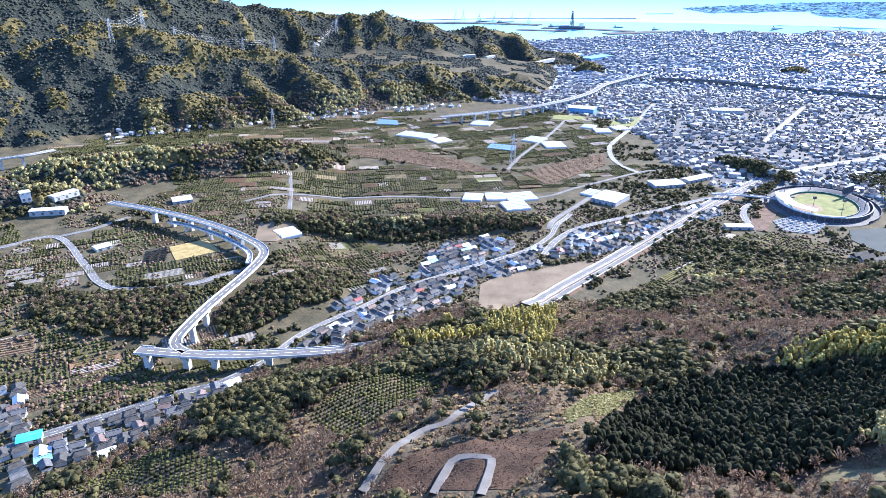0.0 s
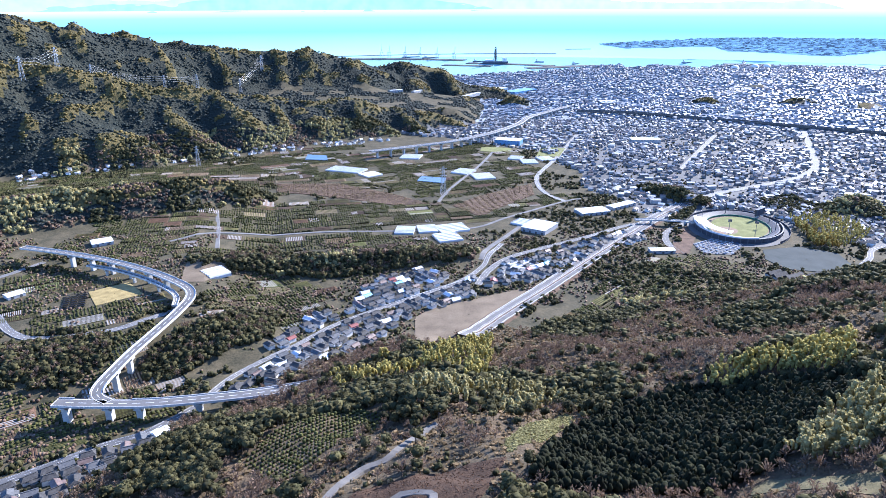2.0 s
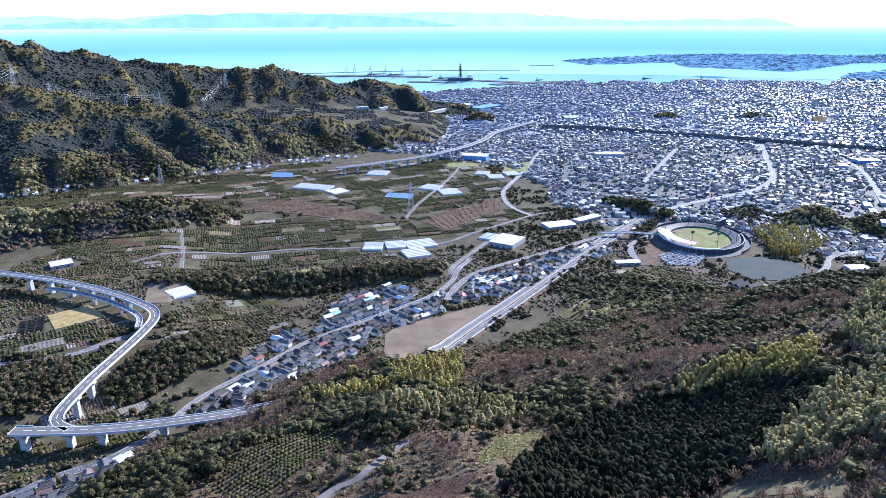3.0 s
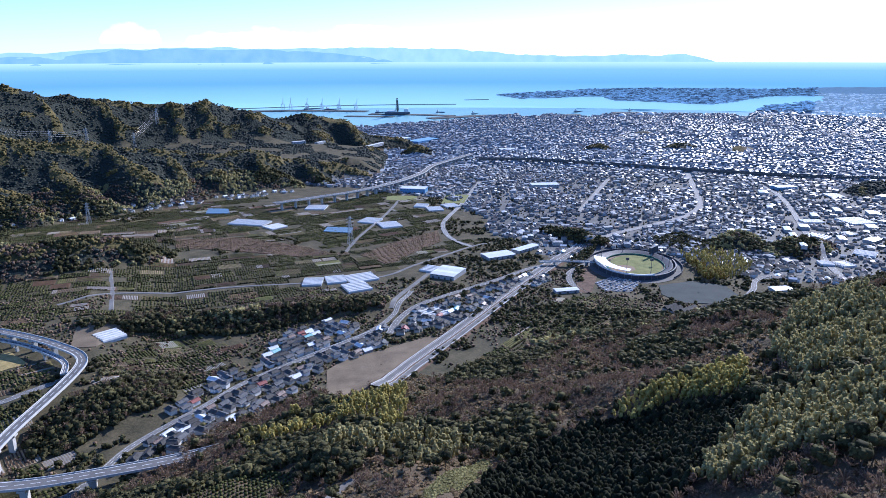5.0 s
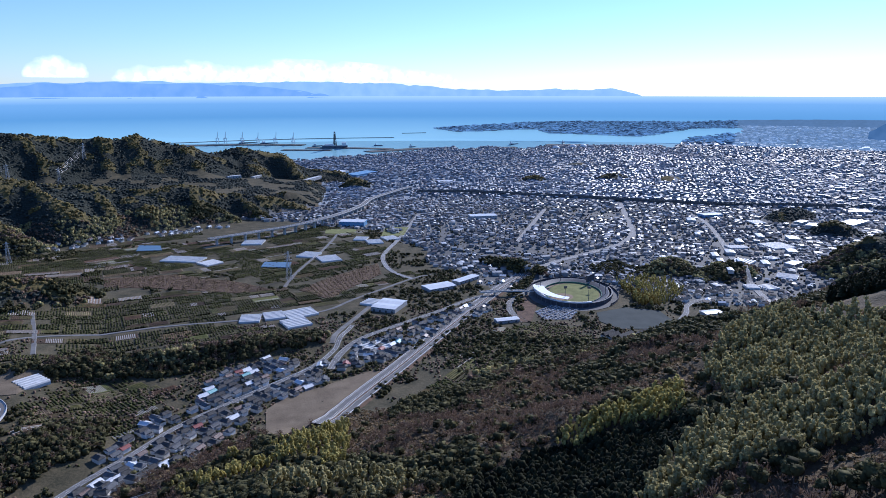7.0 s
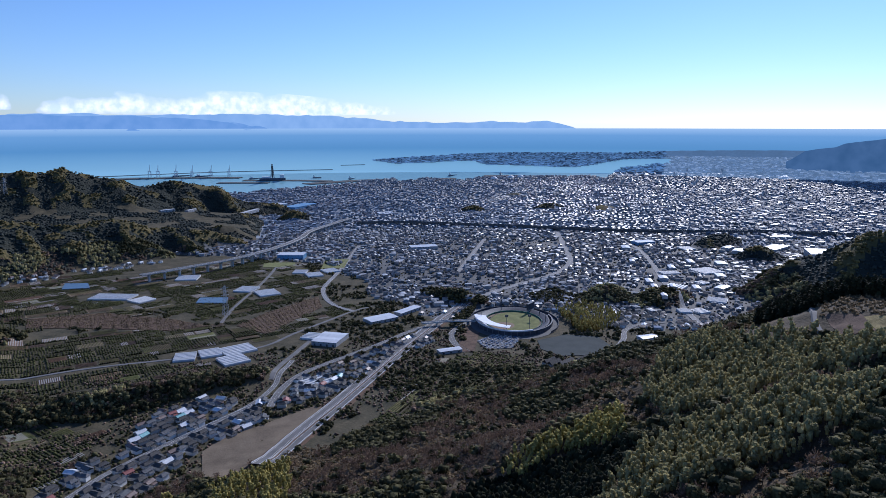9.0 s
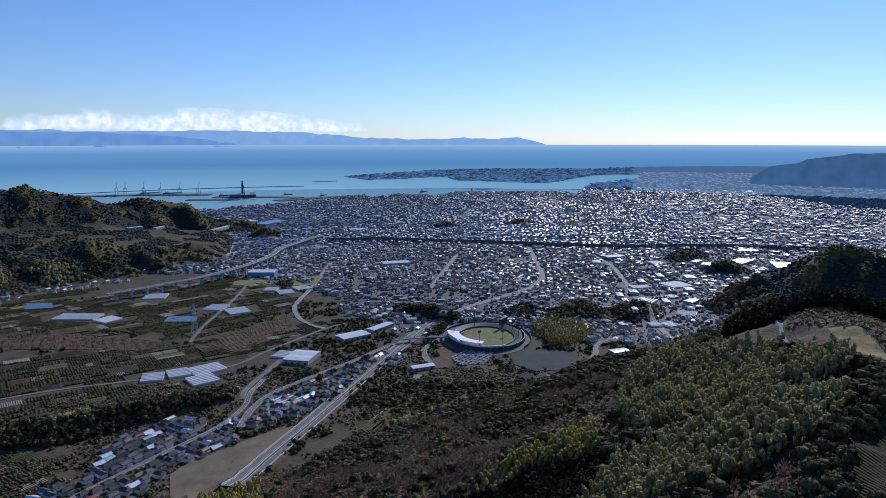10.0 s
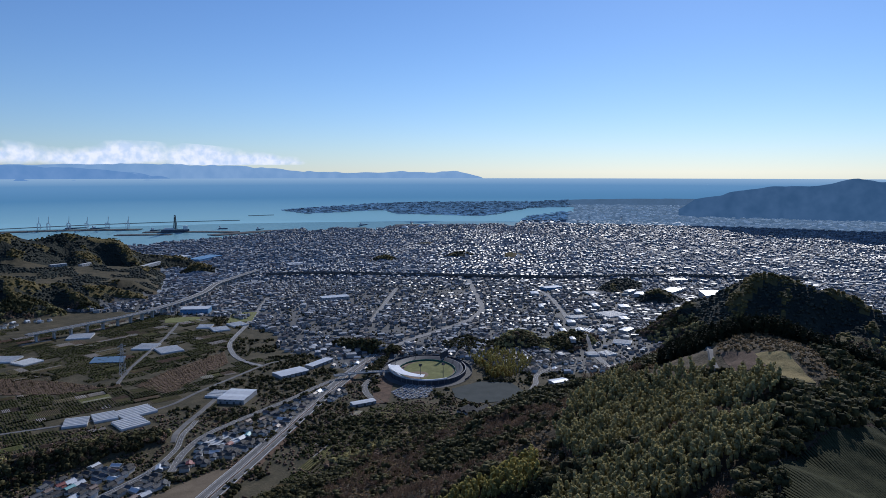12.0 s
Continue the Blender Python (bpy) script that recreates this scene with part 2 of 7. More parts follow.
# ---- mesh helpers ----


def mesh_of(name, verts, faces, mats=(), index=None, smooth=False):
    me = bpy.data.meshes.new(name)
    v = np.asarray(verts, np.float32)
    me.vertices.add(len(v))
    me.vertices.foreach_set("co", v.ravel())
    f = np.asarray(faces, np.int32)
    k = f.shape[1]
    me.loops.add(f.size)
    me.loops.foreach_set("vertex_index", f.ravel())
    me.polygons.add(len(f))
    me.polygons.foreach_set("loop_start", np.arange(0, f.size, k, dtype=np.int32))
    for m in mats:
        me.materials.append(m)
    if index is not None:
        me.polygons.foreach_set("material_index", np.asarray(index, np.int32))
    me.update(calc_edges=True)
    me.polygons.foreach_set("use_smooth", np.full(len(f), smooth))
    return me


def grid_faces(rows, cols):
    i, j = np.meshgrid(np.arange(rows - 1), np.arange(cols - 1), indexing="ij")
    a = (i * cols + j).ravel()
    return np.stack([a, a + 1, a + cols + 1, a + cols], 1)


def part(name, bm, mat, parent, label=""):
    me = bpy.data.meshes.new(name)
    bm.to_mesh(me)
    bm.free()
    for m in mat if isinstance(mat, (list, tuple)) else (mat,):
        me.materials.append(m)
    ob = new(name, me)
    ob.parent = parent
    return tagged(ob, label)


def thing(name, me, label, category, group="", kind=""):
    return tagged(new(name, me), label, category, group, kind)


# ---- shore lines: distance by azimuth ----
def is_land(x, y):
    az, d = np.degrees(np.arctan2(x, y)), np.hypot(x, y)
    wob = 60 * fuzz(x, y, 300, 31) + 35 * fuzz(x, y, 110, 32)
    main = np.interp(az, [-180, -60, 8, 12, 13.5, 16, 20.5, 20.6, 22, 23, 25.5, 28, 30.5, 33, 36.5, 38, 39.3, 43.0, 43.2, 180],
                     [4300, 4300, 4500, 4730, 4800, 5050, 5450, 5150, 5200, 5450, 5250, 5600, 5700, 5750, 5850, 5600, 7000, 7900, 60000, 60000])
    inner = np.interp(az, [18.3, 20.5, 23.5, 27, 28, 35.5, 37, 39.3, 43.3], [8250, 7450, 7650, 8000, 7300, 6950, 7300, 8500, 8950])
    outer = np.interp(az, [18.2, 20, 23.5, 27, 30.5, 35.5, 40, 44, 51, 60], [8200, 8500, 9200, 9900, 10200, 10400, 10600, 11500, 12200, 12400])
    spit = (az > 18.3) & (d > inner + wob) & (d < outer + wob)
    return ((d < main + wob) & (d < outer)) | spit


# ---- ground ----
def is_town(x, y):
    az, r = np.degrees(np.arctan2(x, y)), np.hypot(x, y)
    n = 0.7 * fuzz(x, y, 160, 21) + 0.4 * fuzz(x, y, 60, 22)
    west = np.interp(r, [1000, 1350, 1600, 1900, 2100, 2300, 2600], [40, 24, 17.5, 16, 9, 2, -5])
    return (r > 1330 + 60 * n) & (az > west + 2.5 * n) & (az < 70)


def golden(x, y):
    """Where the ranges carry yellow-green bamboo and terraces: along the backs of the spurs, in patches."""
    back = height(x, y) - (height(x + 40, y) + height(x - 40, y) + height(x, y + 40) + height(x, y - 40)) / 4
    return back / 5 + 1.1 * fuzz(x, y, 130, 94) + 0.5 * fuzz(x, y, 48, 93) > np.where((np.hypot(x, y) > 2450) | (x > 900), 1.3, 0.78)


def region(x, y, z):
    """0 farmland, 1 woodland, 2 town, 3 dry scrub, 4 wooded hillside, 5 spit with haze glow, 6 spur groves, 7 far
    quarters tinted for haze, 8 quarters with haze glow.
    """
    az, r = np.degrees(np.arctan2(x, y)), np.hypot(x, y)
    n = fuzz(x, y, 120, 21) + 0.5 * fuzz(x, y, 40, 22)
    k = np.zeros(x.shape, int)
    rise = z - plain(x, y)
    k[is_town(x, y)] = 2
    k[(r > 6500) & (az < 42.5)] = 5
    k[rise > 9] = 1
    k[(rise > 9) & (r < 900) & (n > 0.25)] = 3
    k[(rise > 12) & (r > 1200)] = 4
    hill = np.nonzero(k == 4)
    k[hill] = np.where(golden(x[hill], y[hill]), 6, 4)
    k[(bench(x, y)[1] > 0.6) & (fuzz(x, y, 60, 56) < 0.1)] = 0
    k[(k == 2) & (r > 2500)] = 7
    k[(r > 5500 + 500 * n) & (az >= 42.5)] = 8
    return k


def polar_sheet(az, rad):
    a, r = np.meshgrid(az, rad)
    return polar(a, r)


azimuths = np.concatenate([np.arange(-180, -46, 4.0), np.arange(-46, 74, 0.34), np.arange(74, 180, 4.0), [180.0]])
distances = np.concatenate([[0.02, 40, 80, 120], np.geomspace(150, 2600, 230), np.geomspace(2620, 12600, 116)])
gx, gy = polar_sheet(azimuths, distances)
gz = height(gx, gy)
land = is_land(gx, gy)
gz = np.where(land, gz, -30.0)
faces = grid_faces(*gx.shape)
mid = lambda a: a.ravel()[faces].mean(1)
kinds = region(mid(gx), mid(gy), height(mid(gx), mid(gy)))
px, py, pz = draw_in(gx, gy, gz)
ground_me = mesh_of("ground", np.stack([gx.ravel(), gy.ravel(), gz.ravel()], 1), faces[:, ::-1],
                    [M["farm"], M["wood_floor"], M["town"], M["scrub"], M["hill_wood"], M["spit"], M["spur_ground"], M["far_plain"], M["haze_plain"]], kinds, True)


def keep_normals(me, drawn_in):
    """Move a mesh to its drawn-in place and let it keep the slopes, and so the light, that it has at its true distance."""
    n = np.empty(len(me.loops) * 3, np.float32)
    me.corner_normals.foreach_get("vector", n)
    me.vertices.foreach_set("co", np.asarray(drawn_in, np.float32).ravel())
    me.update()
    me.normals_split_custom_set(n.reshape(-1, 3))


keep_normals(ground_me, np.stack([px.ravel(), py.ravel(), pz.ravel()], 1))
thing("ground", ground_me, "valley floor, wooded hills and coastal plain of a Japanese town", "ground", kind="structure")

# ---- sea ----
wp = water_mat.node_tree.nodes["Principled BSDF"]
wp.inputs["Base Color"].default_value = (0.25, 0.46, 0.50, 1)
wp.inputs["Roughness"].default_value = 0.3
wp.inputs["IOR"].default_value = 1.5
ripple = water_mat.node_tree.nodes.new("ShaderNodeBump")
waves = water_mat.node_tree.nodes.new("ShaderNodeTexNoise")
waves.inputs["Scale"].default_value, waves.inputs["Detail"].default_value = 0.02, 8
ripple.inputs["Strength"].default_value, ripple.inputs["Distance"].default_value = 0.15, 4.0
place = water_mat.node_tree.nodes.new("ShaderNodeNewGeometry")
for a, b in ((place.outputs["Position"], waves.inputs["Vector"]), (waves.outputs["Fac"], ripple.inputs["Height"]), (ripple.outputs[0], wp.inputs["Normal"])):
    water_mat.node_tree.links.new(a, b)


def sea_sheet(name, rad, mat, label):
    wx, wy = polar_sheet(np.arange(-60, 100, 1.0), rad)
    wx, wy, wz = draw_in(wx, wy, np.zeros(wx.shape))
    me = mesh_of(name, np.stack([wx.ravel(), wy.ravel(), wz.ravel()], 1), grid_faces(*wx.shape)[:, ::-1], [mat], None, True)
    return thing(name, me, label, "sea", kind="structure")


sea_sheet("water", np.geomspace(4000, 6200, 30), water_mat, "calm turquoise water of the harbour bay")
# open sea beyond the bay: a far backdrop whose emission stands in for reflected sky, paling as haze towards the horizon
sea_glow_mat = bpy.data.materials.new("open_sea")
sea_glow_mat.use_nodes = True
sn, sl = sea_glow_mat.node_tree.nodes, sea_glow_mat.node_tree.links
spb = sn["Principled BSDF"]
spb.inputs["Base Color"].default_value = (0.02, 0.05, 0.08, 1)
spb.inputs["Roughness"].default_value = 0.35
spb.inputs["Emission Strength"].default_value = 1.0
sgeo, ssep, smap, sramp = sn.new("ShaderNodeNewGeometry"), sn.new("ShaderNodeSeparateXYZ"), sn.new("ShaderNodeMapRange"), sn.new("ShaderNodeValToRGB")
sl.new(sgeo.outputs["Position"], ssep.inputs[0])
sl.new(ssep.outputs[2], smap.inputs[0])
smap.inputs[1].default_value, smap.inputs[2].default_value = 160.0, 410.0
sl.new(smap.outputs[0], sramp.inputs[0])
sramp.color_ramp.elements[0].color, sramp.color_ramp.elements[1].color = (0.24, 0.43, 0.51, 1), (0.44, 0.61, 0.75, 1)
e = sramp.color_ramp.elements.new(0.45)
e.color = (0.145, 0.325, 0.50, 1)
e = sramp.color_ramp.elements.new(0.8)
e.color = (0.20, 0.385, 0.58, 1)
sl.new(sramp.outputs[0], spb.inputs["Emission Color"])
sea_sheet("open_sea", np.concatenate([np.geomspace(6200, 12000, 40), np.geomspace(12200, 51500, 50)]), sea_glow_mat, "open blue sea fading to the horizon")

# ---- plan: roads, decks and zones, in metres ----
EXPRESSWAY = [(102, 707), (155, 781), (245, 883), (386, 1041), (529, 1192), (637, 1296)]
TOWN_ROAD = [(648, 1297), (749, 1380), (892, 1447), (1024, 1512), (1142, 1613), (1236, 1754), (1447, 2119), (1553, 2306)]
LONG_ROAD = [(1591, 1929), (1466, 1664), (1108, 1138), (1009, 970)]
BACK_ROAD = [(794, 1642), (946, 1862), (1141, 2143)]
VILLAGE_ROAD = [(-186, 598), (-160, 671), (-102, 735), (-50, 796), (34, 859), (120, 922), (164, 980), (183, 1026), (217, 1091)]
LOWER_ROAD = [(-377, 459), (-354, 477), (-303, 507), (-247, 540), (-213, 554), (-186, 598)]
LOOP_ROAD = [(-644, 899), (-583, 940), (-487, 832), (-441, 775), (-398, 751), (-324, 762), (-290, 788), (-260, 813)]
PLATEAU_ROAD = [(-583, 940), (-547, 971), (-511, 1028)]
HILL_ROAD = [(-43, 269), (-30, 296), (-14, 322), (4, 332), (23, 373), (36, 388)]
HAIRPIN = [(-6, 252), (3, 276), (11, 278), (18, 275), (23, 271), (21, 259), (16, 239)]
FARM_ROAD = [(-345, 1107), (-266, 1168), (-110, 1195), (35, 1185), (173, 1185), (261, 1251), (404, 1355), (454, 1375)]
CURVE_ROAD = [(677, 2185), (511, 1820), (408, 1613), (381, 1496), (383, 1415), (404, 1355)]
CROSS_ROAD = [(134, 1382), (179, 1507), (284, 1751), (395, 2056)]
LANE = [(-309, 1302), (-280, 1173), (-262, 1075)]
RIVER_ROAD = [(146, 906), (172, 963), (214, 1016), (282, 1059), (378, 1112), (474, 1172), (524, 1185)]
RIVER_LANE = [(166, 1010), (190, 1069), (231, 1129), (286, 1211)]
STADIUM_ROAD = [(504, 1007), (504, 1053), (519, 1104), (546, 1140), (607, 1188), (659, 1260)]
POND_ROAD = [(955, 1011), (903, 1021), (842, 997), (806, 957), (765, 923), (719, 890), (663, 863), (611, 862)]
CANAL = [(10, 838), (67, 877), (124, 916)]
RIDGE_TRACK = [(554, 402), (507, 363), (490, 343)]
BRIDGE = [(-51, 609, 88), (-109, 596, 88), (-165, 590, 88), (-222, 587, 88), (-269, 591, 88), (-316, 598, 88)]
RAMP = [(-264, 593, 88), (-279, 605, 88), (-284, 622, 88), (-281, 650, 88.5), (-273, 693, 89.5), (-260, 741, 91), (-248, 786, 93), (-242, 825, 95), (-251, 852, 96), (-276, 879, 97), (-318, 916, 97.5), (-383, 961, 98), (-460, 1003, 98), (-545, 1043, 97)]
INNER_RAMP = [(-257, 806, 92), (-263, 836, 92), (-285, 868, 91.5), (-325, 908, 91), (-375, 946, 90), (-425, 976, 88)]
VIADUCT = [(-8, 1870, 62), (113, 1926, 62), (236, 1993, 61), (381, 2133, 58), (503, 2316, 52), (580, 2481, 48), (680, 2621, 44), (840, 2817, 40)]
HIGHWAY = [(824, 2675, 38), (1016, 2609, 38), (1285, 2420, 36), (1553, 2198, 36), (1823, 1995, 36), (2155, 1855, 34), (2421, 1653, 34), (2609, 1483, 34)]
SIDE_BRIDGE = [(-988, 1353, 80), (-936, 1383, 80), (-894, 1414, 80), (-859, 1457, 80)]
CONIFERS = [(119, 355), (172, 405), (215, 407), (248, 390), (285, 363), (287, 334), (247, 304), (214, 277), (192, 266), (170, 262), (142, 266), (87, 260), (73, 274), (88, 308)]
BAMBOO_A = [(230, 406), (248, 408), (275, 408), (313, 407), (341, 404), (308, 359), (290, 361), (271, 386), (238, 384)]
BAMBOO_B = [(394, 440), (422, 452), (462, 490), (500, 480), (492, 422), (486, 350), (476, 290), (448, 264), (430, 274), (406, 294), (388, 308), (371, 306), (362, 330), (340, 330), (332, 340), (367, 405)]
BAMBOO_C = [(210, 275), (234, 296), (254, 303), (291, 322), (317, 314), (338, 310), (370, 289), (391, 272), (412, 250), (389, 235), (345, 222), (305, 228), (272, 233), (259, 247), (247, 255), (232, 249), (209, 253)]
CONIFERS_EAST = [(222, 387), (269, 376), (302, 355), (293, 328), (249, 300), (213, 276), (199, 267), (161, 315), (189, 391)]
BAMBOO_F = [(-61, 609), (-45, 630), (9, 654), (54, 664), (123, 661), (105, 562), (83, 491), (40, 571), (-41, 566)]
BAMBOO_G = [(18, 448), (43, 530), (87, 490), (128, 458), (138, 430), (84, 381), (51, 429)]
REED_STRIP = [(66, 313), (84, 348), (129, 400), (131, 380), (89, 324), (67, 301)]
HILL_ORCHARD = [(-95, 384), (-87, 429), (-51, 451), (-17, 450), (4, 422), (-30, 377), (-63, 344)]
HILL_ORCHARD_B = [(-261, 364), (-228, 404), (-182, 381), (-131, 337), (-153, 310)]
SCRUB_A = [(138, 559), (188, 599), (266, 615), (302, 532), (326, 448), (278, 416), (230, 439), (189, 500)]
BROWN_FIELD = [(-37, 269), (-29, 282), (-15, 294), (28, 301), (65, 297), (48, 264), (29, 240)]
GREY_SLOPE = [(575, 420), (555, 455), (500, 440), (485, 400), (495, 350)]
TAN_FIELD = [(519, 332), (530, 309), (504, 271), (482, 285)]
TERRACE_FIELD = [(520, 366), (524, 338), (500, 302), (486, 328)]
TEA_A = [(349, 207), (407, 215), (486, 216), (574, 194), (365, 120), (275, 156)]
TEA_B = [(471, 231), (552, 246), (492, 218), (464, 216)]
MEADOW = [(173, 253), (191, 259), (205, 243), (225, 231), (211, 214)]
SCHOOLFIELD = [(38, 703), (47, 801), (71, 827), (205, 881), (218, 867), (187, 831), (122, 748), (76, 714)]
POND = [(652, 1012), (722, 1021), (768, 984), (752, 920), (705, 895), (638, 918), (630, 967)]
CARPARK = [(548, 1056), (593, 1078), (634, 1042), (586, 992), (542, 1005)]
VILLAGE = [(-151, 630), (-131, 741), (-82, 830), (-44, 831), (-14, 936), (65, 982), (130, 933), (172, 981), (177, 909), (87, 827), (40, 811), (9, 736), (-57, 684), (-99, 612)]
VILLAGE_B = [(-341, 403), (-445, 566), (-416, 575), (-367, 492), (-300, 501), (-197, 539), (-183, 510), (-206, 429), (-250, 440), (-305, 426), (-307, 392)]
VILLAGE_C = [(175, 903), (199, 986), (275, 1032), (383, 1095), (467, 1153), (489, 1100), (319, 986), (243, 906)]
FARM = [(-530, 1097), (-511, 1213), (-315, 1313), (-231, 1415), (46, 1455), (114, 1365), (229, 1407), (337, 1501), (448, 1375), (259, 1239), (182, 1174), (128, 1076), (-104, 1105), (-243, 1052), (-400, 1001)]
FARM_FAR = [(-413, 1775), (-287, 1919), (-34, 1950), (242, 2044), (395, 2107), (435, 1676), (377, 1555), (233, 1433), (130, 1410), (48, 1507), (-58, 1607)]
PLATEAU_FARM = [(-701, 994), (-572, 919), (-520, 989), (-326, 933), (-273, 834), (-330, 777), (-403, 762), (-442, 784), (-464, 743), (-570, 780)]
EARTH_A = [(-231, 1595), (-84, 1574), (46, 1455), (114, 1365), (42, 1365), (-130, 1472), (-221, 1510)]
EARTH_B = [(160, 1347), (232, 1423), (369, 1520), (352, 1419), (250, 1314), (206, 1261)]
STRIPED = [(-286, 960), (-287, 1000), (-240, 1037), (-226, 974), (-246, 911), (-278, 915)]
PITCH_A = [(314, 1943), (398, 1899), (414, 1977), (329, 2015)]
PITCH_B = [(456, 1840), (523, 1835), (575, 1959), (509, 1986)]
BLUE_NET_A = [(-189, 1872), (-126, 1856), (-133, 1921), (-187, 1945)]
BLUE_NET_B = [(102, 1575), (163, 1543), (175, 1596), (115, 1622)]
SOLAR = [(-404, 838), (-370, 842), (-402, 889), (-426, 878)]
PLATEAU_TAN = [(-368, 843), (-317, 876), (-352, 923), (-396, 894)]
GOLD_BAMBOO = [(797, 1171), (865, 1194), (908, 1138), (882, 1056), (786, 998), (749, 1019), (773, 1089)]
STADIUM_WOOD = [(813, 1310), (909, 1341), (931, 1209), (934, 1158), (875, 1209), (818, 1214)]
MOUND_WOOD = [(531, 1136), (583, 1218), (659, 1280), (718, 1349), (707, 1300), (593, 1177), (541, 1111)]
WOOD_A = [(-516, 761), (-452, 734), (-407, 741), (-378, 772), (-301, 737), (-302, 695), (-340, 655), (-410, 649), (-472, 683)]
WOOD_B = [(-276, 697), (-253, 738), (-219, 767), (-187, 821), (-129, 832), (-133, 756), (-193, 708), (-225, 675), (-264, 674)]
WOOD_C = [(-239, 1043), (-183, 1107), (-77, 995), (39, 1011), (157, 1077), (139, 1008), (12, 978), (-75, 959), (-146, 973), (-215, 970)]
WOOD_E = [(367, 965), (463, 956), (581, 867), (409, 657), (382, 755), (344, 881)]
WOOD_F = [(-192, 429), (-189, 514), (-157, 511), (-113, 417), (-105, 349), (-141, 370)]
EARTH_C = [(495, 1011), (530, 1099), (604, 1181), (654, 1213), (564, 1080), (515, 1001)]
# roofs: kind, place, length, width, height, bearing
HALLS_VALLEY = [('warehouse', 303, 1167, 48, 58, 8, -39), ('greenhouse', 279, 1207, 32, 38, 4, -42), ('greenhouse', 53, 1183, 35, 42, 4, -10), ('greenhouse', 94, 1186, 35, 42, 4, 3), ('greenhouse', 140, 1185, 56, 47, 4, 13), ('greenhouse', 126, 1132, 44, 47, 4, 13), ('greenhouse', 228, 971, 49, 38, 4, 23), ('long_hall', 434, 1263, 63, 36, 6, 12), ('greenhouse', -238, 951, 32, 38, 5, 35), ('shed', -455, 1111, 32, 28, 5, 27), ('long_hall', 476, 1019, 42, 16, 5, -3), ('greenhouse', -239, 954, 30, 32, 5, 33), ('shed', -491, 892, 22, 18, 4, 46)]
HALLS_PLATEAU = [('blue_shed', -357, 470, 19, 13, 6, 25), ('toll_building', -689, 1055, 15, 17, 14, 38), ('toll_roof', -644, 1035, 54, 17, 7, 10), ('toll_roof', -642, 1084, 44, 18, 7, 59)]
HALLS_FARMS = [('factory', 422, 2056, 80, 45, 14, -26), ('greenhouse', 106, 1874, 55, 57, 4, -16), ('greenhouse', 266, 1604, 50, 59, 4, 7), ('greenhouse', 227, 1664, 46, 54, 4, -35), ('greenhouse', 395, 1823, 36, 43, 4, -24), ('greenhouse', 420, 1768, 42, 50, 4, -1), ('greenhouse', 474, 1802, 41, 49, 4, 10), ('greenhouse', -70, 1722, 96, 52, 4, -28), ('greenhouse', -9, 1659, 45, 44, 4, 33), ('factory', 852, 2032, 90, 40, 12, -9), ('long_hall', 508, 1300, 67, 21, 6, 29), ('clubhouse', 618, 864, 34, 24, 6, 20), ('shed', 844, 936, 35, 21, 5, -4), ('long_hall', 102, 2856, 59, 18, 8, 27), ('long_hall', 197, 2954, 61, 16, 8, 53), ('long_hall', 288, 3016, 38, 13, 8, 17), ('factory', 448, 3080, 165, 19, 11, 53), ('toll_building', 652, 3460, 57, 69, 28, 31), ('blue_hall', 764, 3472, 189, 75, 14, 42), ('clubhouse', 601, 888, 26, 20, 5, 20), ('clubhouse', 651, 867, 26, 20, 5, 20)]
HALLS_EAST = [('factory', 1918, 1385, 105, 70, 22, -131), ('factory', 1928, 1560, 100, 50, 9, 17), ('factory', 2161, 1733, 80, 45, 9, -21), ('greenhouse', 1430, 1367, 70, 68, 5, -6), ('greenhouse', 1314, 1387, 52, 35, 5, -15), ('greenhouse', 1190, 1100, 42, 43, 5, -52), ('greenhouse', 1079, 1041, 30, 34, 5, 2), ('greenhouse', 1049, 1056, 26, 28, 5, -23), ('greenhouse', 1657, 1679, 43, 52, 5, -15), ('greenhouse', 1196, 1242, 63, 48, 5, 27), ('greenhouse', 1299, 1254, 26, 31, 5, 2), ('factory', 1600, 1824, 70, 40, 10, -6), ('long_hall', 1074, 3021, 75, 75, 9, -5)]

WORKS_EAST = [('long_hall', 1150, 1262, 34, 14, 7, 58), ('long_hall', 1182, 1318, 39, 16, 7, 58), ('factory', 1240, 1330, 31, 22, 8, 58), ('long_hall', 1236, 1210, 36, 16, 7, 58), ('factory', 1290, 1180, 42, 24, 8, 20),
              ('long_hall', 1120, 1168, 27, 12, 6, 58), ('long_hall', 1370, 1440, 41, 17, 7, 58), ('factory', 1400, 1290, 36, 22, 8, 58), ('long_hall', 1480, 1480, 47, 17, 8, 58), ('factory', 1540, 1420, 44, 29, 9, 58),
              ('long_hall', 1330, 1560, 34, 14, 7, 58), ('warehouse', 1470, 1760, 47, 26, 9, 58), ('long_hall', 1050, 1120, 23, 12, 6, 58), ('warehouse', 1700, 1500, 50, 32, 9, 30), ('factory', 1760, 1600, 47, 24, 9, 20)]

# ---- roads ----


def curve_through(pts, step=8.0):
    """A smooth line through the points (Catmull-Rom), sampled about every step metres."""
    p = np.asarray(pts, float)
    p = np.vstack([2 * p[0] - p[1], p, 2 * p[-1] - p[-2]])
    out = []
    for a, b, c, d in zip(p[:-3], p[1:-2], p[2:-1], p[3:]):
        n = max(2, int(np.linalg.norm(c - b) / step))
        t = (np.arange(n) / n)[:, None]
        out.append(0.5 * (2 * b + (c - a) * t + (2 * a - 5 * b + 4 * c - d) * t ** 2 + (3 * b - a - 3 * c + d) * t ** 3))
    return np.vstack(out + [p[-2:-1]])


